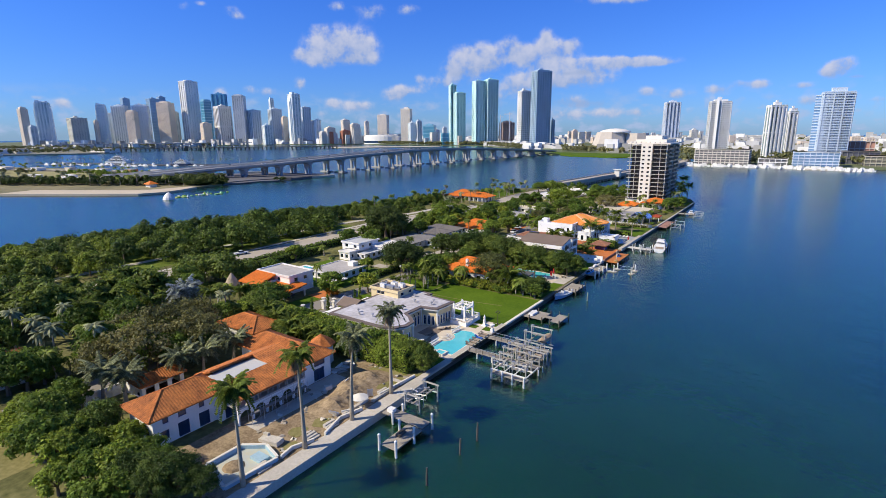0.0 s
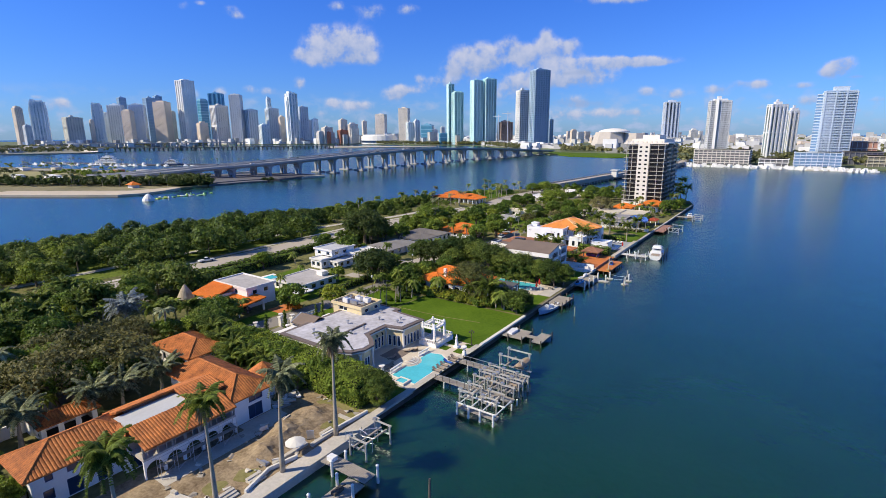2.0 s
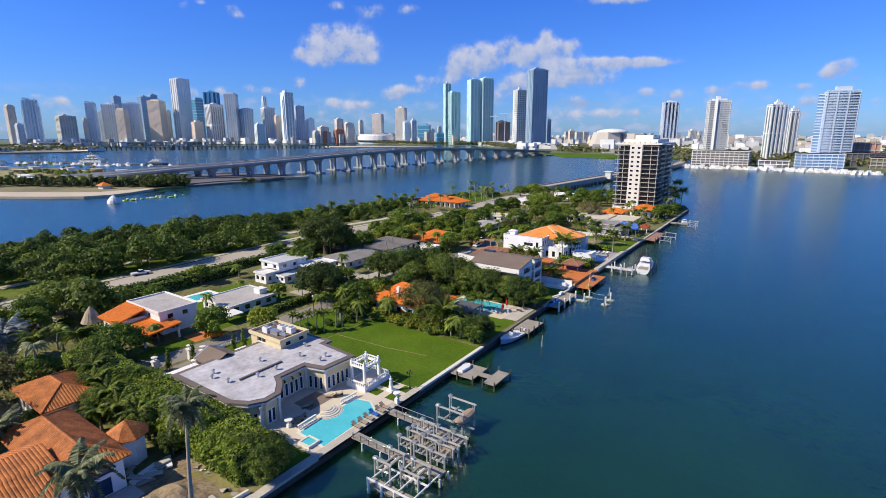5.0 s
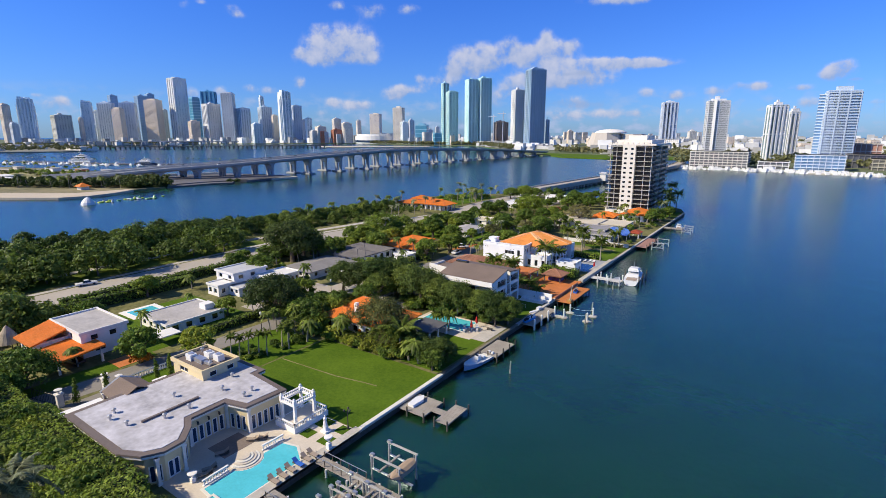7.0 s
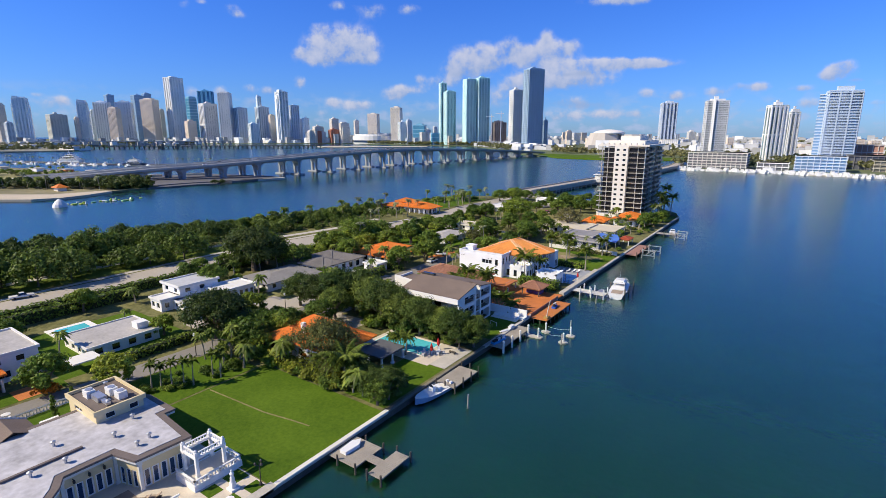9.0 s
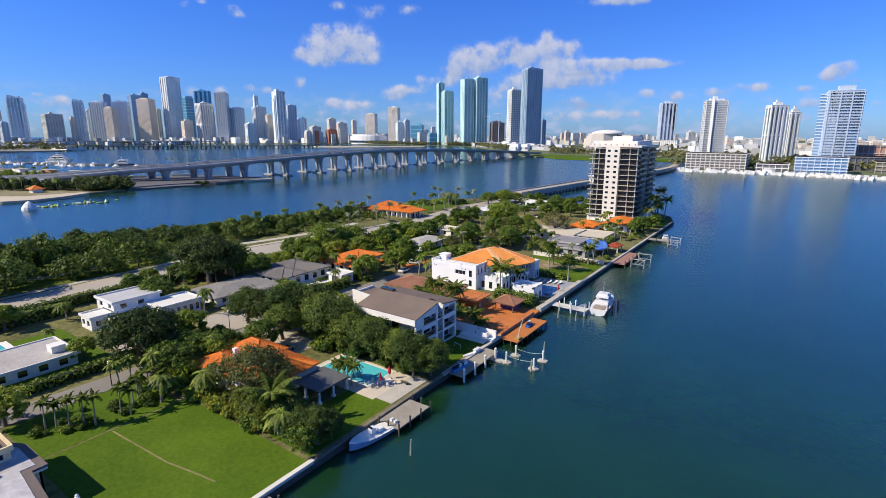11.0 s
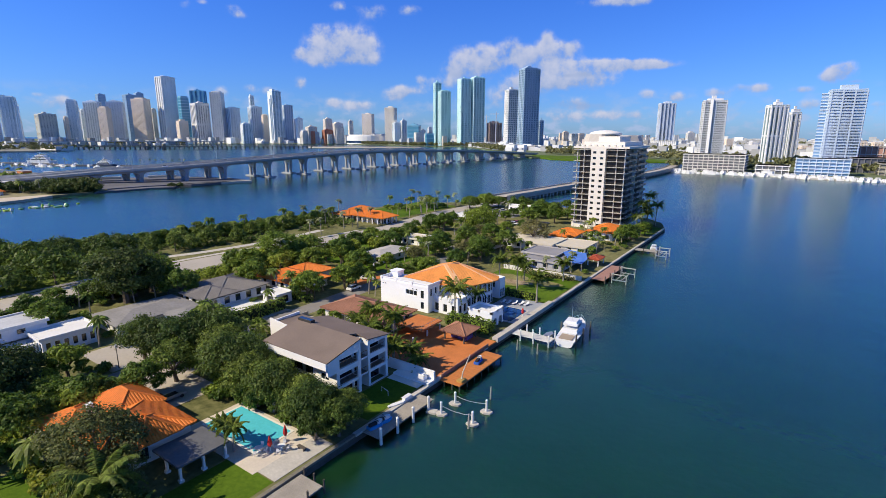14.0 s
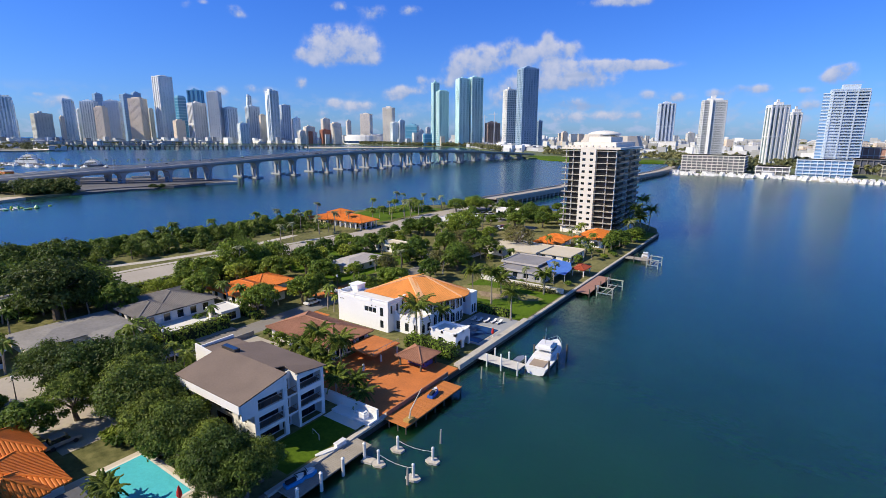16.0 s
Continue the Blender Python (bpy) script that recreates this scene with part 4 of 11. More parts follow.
def deck_z(y):
    ks = ((235, 5.4), (250, 6.2), (265, 7.6), (280, 9.2), (295, 10.9), (310, 12.3), (325, 13.4), (340, 14.3), (355, 15.3), (370, 16.3), (385, 17.2), (400, 17.9), (430, 18.8), (463, 20.0), (570, 23.0), (650, 23.0), (760, 20.4), (880, 16.0), (960, 12.5), (1060, 7.0))
    for (a, p), (b, q) in zip(ks, ks[1:]):
        if a <= y <= b:
            f = (y - a) / (b - a)
            return p + (q - p) * f
    return ks[0][1] if y < 235 else ks[-1][1]


def deck_x(y):
    return -412 - max(0.0, 400 - y) ** 1.6 * 0.032 + max(0, y - 900) * 0.12


bridge = thing("road_bridge", -412, 700, 0, "long grey concrete road bridge on arched piers over the bay", "bridge")
for off in (0.0, -26.0):
    s, rails = Solid(), (Solid(), Solid())
    ys = list(range(235, 340, 5)) + list(range(340, 1061, 10))
    for a, b in zip(ys, ys[1:]):
        for lo, hi, wl, wr in ((-1.0, 0.0, -9, 9), (-2.8, -1.0, -5, 5)):
            p = [(deck_x(a) + off + wl, a), (deck_x(a) + off + wr, a), (deck_x(b) + off + wr, b), (deck_x(b) + off + wl, b)]
            za, zb = deck_z(a), deck_z(b)
            v = [(p[0][0], a, za + lo), (p[1][0], a, za + lo), (p[2][0], b, zb + lo), (p[3][0], b, zb + lo), (p[0][0], a, za + hi), (p[1][0], a, za + hi), (p[2][0], b, zb + hi), (p[3][0], b, zb + hi)]
            n = len(s.v)
            s.v += v
            for q in ((0, 3, 2, 1), (4, 5, 6, 7), (1, 2, 6, 5), (3, 0, 4, 7)):
                s.f.append(tuple(n + i for i in q))
        for e, rail in zip((-9, 8.6), rails):
            n = len(rail.v)
            rail.v += [(deck_x(y) + off + e + dx, y, deck_z(y) + dz) for y in (a, b) for dx, dz in ((0, 0), (0.4, 0), (0.4, 1.1), (0, 1.1))]
            for q in ((0, 4, 7, 3), (1, 2, 6, 5), (3, 7, 6, 2)):
                rail.f.append(tuple(n + i for i in q))
    part("deck", s, M_BRIDGE, bridge)
    for rail in rails:
        part("parapet", rail, M_CONC, bridge)
    for y in [299, 327, 359, 391] + [442 + 48.0 * i for i in range(13)]:
        x, z = deck_x(y) + off, deck_z(y) - 2.8
        s = Solid()
        for dx in (-4.6, 2.0):
            s.box(x + dx, y - 1.1, 0.5, x + dx + 2.6, y + 1.1, z - 6.0)
        # the head flares in a quarter arch to both sides
        prof = [(1.1, -6.6), (1.25, -4.0), (2.0, -2.0), (3.4, -0.8), (5.6, 0.0)]
        for (h0, z0), (h1, z1) in zip(prof, prof[1:]):
            for sgn in (-1, 1):
                s.poly([(x - 5, y + sgn * h0, z + z0), (x + 5, y + sgn * h0, z + z0), (x + 5, y + sgn * h1, z + z1), (x - 5, y + sgn * h1, z + z1)][::sgn])
        for e in (-1, 1):
            edge = [(x + 5 * e, y + h0, z + z0) for h0, z0 in prof] + [(x + 5 * e, y - h0, z + z0) for h0, z0 in prof[::-1]]
            s.poly(edge[::e])
        s.poly([(x - 5, y - 1.1, z - 6.6), (x - 5, y + 1.1, z - 6.6), (x + 5, y + 1.1, z - 6.6), (x + 5, y - 1.1, z - 6.6)])
        part("pier", s, M_BRIDGE, bridge)
        part("pile_cap", Solid().box(x - 9, y - 3.0, -1, x + 9, y + 3.0, 1.5), M_BRIDGE, bridge)
part("abutment", Solid().slab([(deck_x(y) + 8, y) for y in range(240, 286, 5)] + [(deck_x(y) - 34, y) for y in range(285, 239, -5)], 0.5, 4.4), M_GRASSDRY, bridge)
rv = random.Random(12)
for i in range(30):
    y, off = rv.uniform(300, 900), rv.choice((-30.0, -22.5, -4.0, 4.0))
    x, z = deck_x(y) + off, deck_z(y) + 0.05
    t = thing("car", x, y, z, rv.choice(("small white car on the far bridge", "small dark car on the far bridge", "small grey car on the far bridge")), "car", "traffic on the bridge")
    m = M_WHITEPAINT if "white" in t.get("label", "") else rv.choice((M_METAL, M_ROOFDARK))
    b = part("body", Solid().box(x - 0.9, y - 2.2, z, x + 0.9, y + 2.2, z + 0.85), m, t)
    part("cabin", Solid().slab([(x - 0.8, y - 1.3), (x + 0.8, y - 1.3), (x + 0.8, y + 0.9), (x - 0.8, y + 0.9)], z + 0.85, z + 1.45), M_GLASS, t)
for i in range(10):
    y = 320 + i * 62
    x, z = deck_x(y) + 9, deck_z(y)
    t = thing("street_lamp", x, y, z, "tall grey street lamp on a bridge", "street lamp", "lamps of the bridge")
    part("pole", Solid().tube([(x, y, z), (x, y, z + 11), (x - 1.2, y, z + 12), (x - 3.2, y, z + 12.2)], [0.22, 0.16, 0.14, 0.12], 5), M_METAL, t)

# pale quay road and dry field on the far island
strip("approach_road", bend([(-560, 322), (-664, 298), (-772, 259), (-1000, 180)]), 15, 2.2, M_CONC, "pale quay road across the flat island")
structure("dry_field", Solid().slab([(-545, 236), (-545, 262), (-660, 268), (-800, 226), (-900, 150), (-760, 170), (-640, 212)][::-1], 0, 1.7), mat("straw_field", (0.30, 0.28, 0.12), 0.95, 0.25, 0.03, 0.3), "dry straw-green field behind the trees", "grass")

# ---- low causeway beyond the tower ----
cw = thing("causeway", -130, 580, 0, "low pale concrete causeway with a chain of arches", "causeway")
ax = bend([(-114, 405), (-110, 450), (-106, 500), (-96, 600), (-87, 690), (-85, 780), (-92, 870)])
def ribbon(line, section):
    """A closed band of constant section drawn along a line."""
    r = Solid()
    k = len(section)
    for x, y in line:
        r.v += [(x + dx, y, z) for dx, z in section]
    for i in range(len(line) - 1):
        for j in range(k):
            a, b = i * k + j, i * k + (j + 1) % k
            r.f.append((a, b, b + k, a + k))
    return r


s = ribbon(ax, ((-6, 2.0), (-6, 4.4), (6, 4.4), (6, 2.0)))
rls = [ribbon(ax, ((e, 4.4), (e, 5.4), (e + 0.4, 5.4), (e + 0.4, 4.4))) for e in (-6, 5.6)]
part("deck", s, M_CONCRD, cw)
for rl in rls:
    part("parapet", rl, M_CONC, cw)
for i in range(0, 48):
    f = i / 48 * (len(ax) - 1)
    k = int(f)
    p = Vector(ax[k]).lerp(Vector(ax[min(k + 1, len(ax) - 1)]), f - k)
    part("pier", Solid().box(p.x - 5.5, p.y - 1.0, -1, p.x + 5.5, p.y + 1.0, 2.0), M_CONC, cw)
t = thing("bridge_house", -102, 520, 4, "small pale bridge keeper's house on the causeway", "building")
part("wall", Solid().box(-99, 517, 3, -94, 523, 9.5), M_PALE, t)
part("roof", Solid().box(-100, 516, 9.5, -93, 524, 10.1), M_ROOFWHITE, t)

# ---- marina on the far shore ----
def small_boat(x, y, L, rot, z=0.0):
    t = thing("motor_boat", x, y, z, "white motor boat moored at the far marina", "boat", "boats of the far marina")
    R = Matrix.Rotation(radians(rot), 4, "Z")
    s = Solid()
    b = L * 0.15
    s.slab([(-L / 2, -b), (L * 0.2, -b), (L / 2, 0), (L * 0.2, b), (-L / 2, b)], 0.0, L * 0.11)
    s.v = [tuple(R @ Vector(v) + Vector((x, y, z))) for v in s.v]
    part("hull", s, M_WHITEPAINT, t)
    s = Solid().slab([(-L * 0.25, -b * 0.7), (L * 0.12, -b * 0.7), (L * 0.2, 0), (L * 0.12, b * 0.7), (-L * 0.25, b * 0.7)], L * 0.11, L * 0.22)
    s.box(-L * 0.2, -b * 0.75, L * 0.24, L * 0.05, b * 0.75, L * 0.26)
    s.v = [tuple(R @ Vector(v) + Vector((x, y, z))) for v in s.v]
    part("cabin", s, M_WHITEPAINT, t)
    return t


rb = random.Random(3)
for i in range(120):
    u = i / 119
    x = -82 + 204 * u + rb.uniform(-2, 2)
    small_boat(x, 796 - 30 * max(0, u - 0.4) - rb.uniform(0, 24), rb.uniform(7, 17), rb.choice((70, 90, 110, 95)))
small_boat(22, 782, 26, 5)
structure("marina_pier", Solid().box(-76, 788, -1, 110, 791, 1.2).box(60, 760, -1, 118, 763, 1.2), M_CONC, "low concrete marina pier", "pier")

# low drawbridge road and shore strip before downtown
t = thing("low_bridge", -1500, 900, 0, "long low dark bridge across the bay before downtown", "bridge")
A, Bq = Vector((-1640, 640)), Vector((-1180, 1180))
dd = (Bq - A).normalized()
nn = Vector((-dd.y, dd.x)) * 7
part("deck", Solid().slab([tuple(A - nn), tuple(Bq - nn), tuple(Bq + nn), tuple(A + nn)][::-1], 7.0, 9.0), M_CONC2, t)
for i in range(56):
    p = A.lerp(Bq, (i + 0.5) / 56)
    part("pier", Solid().box(p.x - 1.5, p.y - 1.5, -1, p.x + 1.5, p.y + 1.5, 7.0), M_CONC2, t)
for i in (13, 15):
    p = A.lerp(Bq, i / 36)
    part("bascule_tower", Solid().box(p.x - 4, p.y - 4, 0, p.x + 4, p.y + 4, 14), M_CONC2, t)
vd = thing("viaduct", -1900, 900, 0, "long grey high-level road viaduct before downtown", "bridge")
V0, V1 = Vector((-2050, 720)), Vector((-1640, 1180))
vn = (V1 - V0).normalized()
vn = Vector((-vn.y, vn.x)) * 8
part("deck", Solid().slab([tuple(V0 - vn), tuple(V1 - vn), tuple(V1 + vn), tuple(V0 + vn)], 15.0, 17.5), M_BRIDGE, vd)
for i in range(22):
    p = V0.lerp(V1, (i + 0.5) / 22)
    part("pier", Solid().box(p.x - 2, p.y - 2, -1, p.x + 2, p.y + 2, 15), M_BRIDGE, vd)
rb = random.Random(9)
for i in range(46):
    u = i / 45
    x, y = -2230 + 220 * u + rb.uniform(0, 60), 720 + 520 * u
    w, d, hh = rb.uniform(14, 40), rb.uniform(14, 30), rb.uniform(5, 16)
    b = thing("waterfront_hall", x, y, 2, "low pale waterfront building before the towers", "building", "low waterfront buildings")
    part("wall", Solid().box(x - w / 2, y - d / 2, 1, x + w / 2, y + d / 2, hh), rb.choice((M_PALE, M_WHITE, M_BEIGE, M_ROOFGREY)), b)
    part("roof", Solid().box(x - w / 2 - 0.5, y - d / 2 - 0.5, hh, x + w / 2 + 0.5, y + d / 2 + 0.5, hh + 0.8), M_ROOFWHITE, b)
for i in range(26):
    x, y = rb.uniform(-2000, -1480), rb.uniform(380, 640)
    w, d, hh = rb.uniform(20, 60), rb.uniform(16, 40), rb.uniform(6, 14)
    b = thing("port_shed", x, y, 2, "low pale shed on the port island", "building", "port sheds")
    part("wall", Solid().box(x - w / 2, y - d / 2, 1, x + w / 2, y + d / 2, hh), rb.choice((M_PALE, M_WHITE, M_BEIGE)), b)
    part("roof", Solid().box(x - w / 2 - 0.5, y - d / 2 - 0.5, hh, x + w / 2 + 0.5, y + d / 2 + 0.5, hh + 0.8), M_ROOFGREY, b)
# low roofs on the flat island and boats in its marina
for i in range(14):
    x = -470 - i * 34 + rb.uniform(-8, 8)
    y = 0.32 * (x + 412) + 268 + rb.uniform(-12, 14)
    b = thing("shore_hut", x, y, 1.5, "low white building on the flat island", "building", "low island buildings")
    w = rb.uniform(6, 16)
    part("wall", Solid().box(x - w, y - 4, 1, x + w, y + 4, 4.6), M_WHITE, b)
    part("roof", Solid().box(x - w - 0.6, y - 4.6, 4.6, x + w + 0.6, y + 4.6, 5.1), M_ROOFWHITE, b)
KX, KY = -424, 219
b = thing("beach_kiosk", KX, KY, 1.6, "small beach kiosk with an orange roof", "kiosk")
part("wall", Solid().box(KX - 4, KY - 3, 1.5, KX + 4, KY + 3, 4.2), M_PALE, b)
eave = [(KX - 5.5, KY - 4.5, 4.2), (KX + 5.5, KY - 4.5, 4.2), (KX + 5.5, KY + 4.5, 4.2), (KX - 5.5, KY + 4.5, 4.2)]
s = Solid().poly(eave[::-1])
for i in range(4):
    s.poly([eave[i], eave[(i + 1) % 4], (KX, KY, 7.2)])
part("roof", s, M_TILEOR, b)
# the marina behind the flat island: floating piers, boats on both sides, tall palms along the breakwater
QUAY = [(-1000, 338), (-900, 372), (-776, 400), (-698, 452), (-640, 500)]
structure("breakwater", Solid().slab([(x, y) for x, y in QUAY] + [(x - 5, y + 9) for x, y in QUAY[::-1]], -1, 1.6), M_QUAYDK, "low dark breakwater of the island's marina", "pier")
for i in range(6):
    u = i / 5
    x, y = -980 + 330 * u, 300 + 122 * u
    structure("marina_pier", Solid().box(x - 1.2, y, -0.5, x + 1.2, y + 42, 0.9), M_CONC, "floating pier of the island's marina", "pier")
for i in range(36):
    u = rb.random()
    small_boat(-990 + 350 * u, 296 + 126 * u + rb.uniform(0, 44), rb.uniform(7, 16), rb.choice((0, 8, 172, 180)))
for i in range(6):
    q = rb.random()
    small_boat(-600 - 60 * q, 330 + rb.uniform(0, 90), rb.uniform(6, 12), rb.uniform(0, 180))
for i in range(20):
    x, y = rb.uniform(-940, -620), 0.0
    y = 0.38 * (x + 940) + rb.uniform(318, 340)
    t = thing("sailing_mast", x, y, 0, "bare mast of a white sailing boat", "boat", "sailing boats of the island's marina")
    part("hull", Solid().slab([(x - 5, y - 1.3), (x + 2, y - 1.4), (x + 6, y), (x + 2, y + 1.4), (x - 5, y + 1.3)], 0, 1.2), M_WHITEPAINT, t)
    part("mast", Solid().tube([(x, y, 1), (x, y, rb.uniform(12, 17))], [0.16, 0.08], 5), M_METAL, t)
def motor_ship(x0, y0, k, rot, hull, label):
    """A motor yacht with stacked decks, dark window bands and a raked mast."""
    t = thing("yacht", x0, y0, 0, label, "ship")
    R = Matrix.Translation((x0, y0, 0)) @ Matrix.Rotation(radians(rot), 4, "Z") @ Matrix.Scale(k, 4)
    rows = ((22, 4.6, 0.0, 3.6, 1.0), (16, 4.2, 3.6, 6.0, 0.78), (12, 3.9, 6.0, 8.3, 0.6), (8, 3.4, 8.3, 10.4, 0.45), (4, 2.4, 10.4, 11.6, 0.3))
    for n, (w, b, z0, z1, f) in enumerate(rows):
        s = Solid().slab([(-w, -b), (w * 0.7, -b), (w, 0), (w * 0.7, b), (-w, b)], z0, z1 - 0.4)
        s.slab([(-w - 0.8, -b - 0.4), (w * 0.72, -b - 0.4), (w + 0.6, 0), (w * 0.72, b + 0.4), (-w - 0.8, b + 0.4)], z1 - 0.4, z1)
        s.v = [tuple(R @ Vector(v)) for v in s.v]
        part("deck_house" if n else "hull", s, M_WHITEPAINT if n else hull, t)
        if n:
            s = Solid().slab([(-w * 0.9, -b - 0.1), (w * 0.66, -b - 0.1), (w * 0.66, b + 0.1), (-w * 0.9, b + 0.1)], z0 + 0.6, z0 + 1.6)
            s.v = [tuple(R @ Vector(v)) for v in s.v]
            part("window_band", s, M_GLASS, t)
    s = Solid().tube([(-3, 0, 11.6), (-4.5, 0, 17)], [0.5, 0.2], 6).box(-4.6, -2, 14, -3.8, 2, 14.5)
    s.v = [tuple(R @ Vector(v)) for v in s.v]
    part("mast", s, M_WHITEPAINT, t)


motor_ship(-905, 402, 1.1, 24, M_WHITEPAINT, "large white motor yacht with four decks")
motor_ship(-745, 424, 0.8, 24, mat("navy_hull", (0.03, 0.045, 0.09), 0.3), "large motor yacht with a dark blue hull")
# quayside halls
for x, y, w, d, hh, m in ((-690, 288, 24, 9, 5, M_WHITE), (-735, 268, 15, 8, 6, M_BEIGE), (-790, 250, 22, 10, 5, M_WHITE), (-850, 232, 26, 9, 5.5, M_PALE), (-640, 300, 18, 8, 5, M_TERRA), (-600, 312, 22, 8, 4.6, M_WHITE), (-905, 214, 20, 8, 6, M_WHITE)):
    b = thing("quayside_hall", x, y, 1.5, "low flat-roofed hall on the island's quay", "building", "quayside halls")
    part("wall", Solid().box(x - w / 2, y - d / 2, 1, x + w / 2, y + d / 2, hh), m, b)
    part("roof", Solid().box(x - w / 2 - 0.5, y - d / 2 - 0.5, hh, x + w / 2 + 0.5, y + d / 2 + 0.5, hh + 0.5), M_ROOFGREY, b)
# inflatable water park off the beach
M_INFY, M_INFG = mat("yellow_green_inflatable", (0.42, 0.55, 0.05), 0.4, 0.1), mat("pale_green_inflatable", (0.20, 0.45, 0.20), 0.4, 0.1)
for i in range(26):
    u = rb.random()
    x, y = -342 + 8 * u + rb.uniform(-6, 8), 190 + 46 * u + rb.uniform(-4, 4)
    b = thing("inflatable_float", x, y, 0, "yellow-green inflatable float off the beach", "float", "inflatable water park")
    r = rb.uniform(0.8, 2.4)
    part("tube", Solid().lathe(x, y, [(r * 0.6, -0.1), (r, 0.2), (r * 0.9, 0.6), (r * 0.3, 0.7 + (1.2 if i % 6 == 0 else 0))], 8), rb.choice((M_INFY, M_INFG, M_WHITEPAINT)), b)
b = thing("inflatable_dome", -332.5, 187, 0, "white inflatable slide like a peaked tent", "float")
part("cone", Solid().lathe(-332.5, 187, [(4.4, -0.1), (3.9, 1.6), (2.4, 3.6), (0.7, 5.0), (0.1, 5.2)], 12), M_WHITEPAINT, b)

# the low city that runs on to the horizon
rc = random.Random(31)
# wall colour whitened to carry the haze over the distant blocks
M_LOWCITY = mat("haze_whitened_city_walls", (0.60, 0.61, 0.62), 0.8, 0.3, 0.004, 0.03)
isl = M_LOWCITY.node_tree
g = isl.nodes.new("ShaderNodeNewGeometry")
mr = isl.nodes.new("ShaderNodeMapRange")
mr.inputs[3].default_value, mr.inputs[4].default_value = 0.45, 1.5
isl.links.new(g.outputs["Random Per Island"], mr.inputs[0])
hv = isl.nodes.new("ShaderNodeHueSaturation")
isl.links.new(mr.outputs[0], hv.inputs[2])
pbs = isl.nodes["Principled BSDF"]
isl.links.new(pbs.inputs["Base Color"].links[0].from_socket, hv.inputs[4])
isl.links.new(hv.outputs[0], pbs.inputs["Base Color"])
s = Solid()
for i in range(2600):
    y = 1150 + 3300 * rc.random() ** 1.2
    x = rc.uniform(-1900, 900) * (0.45 + y / 3500)
    if y < 1750 and x < -350:
        continue
    w, d = rc.uniform(8, 34), rc.uniform(8, 26)
    s.box(x - w / 2, y - d / 2, 1, x + w / 2, y + d / 2, rc.choice((7, 9, 11, 14, 18)) + rc.random() * 4 + (22 * rc.random() if rc.random() < 0.06 else 0))
# blocks between the towers and the bay
shore = [(-2330, 690), (-2150, 1130), (-1530, 1690), (-960, 1650), (-560, 1250)]
for (ax, ay), (bx, by) in zip(shore, shore[1:]):
    L = math.hypot(bx - ax, by - ay)
    nx, ny = -(by - ay) / L, (bx - ax) / L
    for i in range(int(L / 6)):
        u, off = rc.random(), rc.uniform(25, 190)
        x, y = ax + (bx - ax) * u + nx * off, ay + (by - ay) * u + ny * off
        w, d = rc.uniform(10, 30), rc.uniform(8, 22)
        if abs(x + 1485) < 150 and abs(y - 1735) < 110:
            continue
        s.box(x - w / 2, y - d / 2, 1, x + w / 2, y + d / 2, rc.choice((6, 8, 10, 14, 18, 24)) * (1.0 if x < -1500 else 0.6) + rc.random() * 5)
ob = part("low_city", s, M_LOWCITY)
tagged(ob, "pale low city blocks spread to the horizon", "city", "", "stuff")

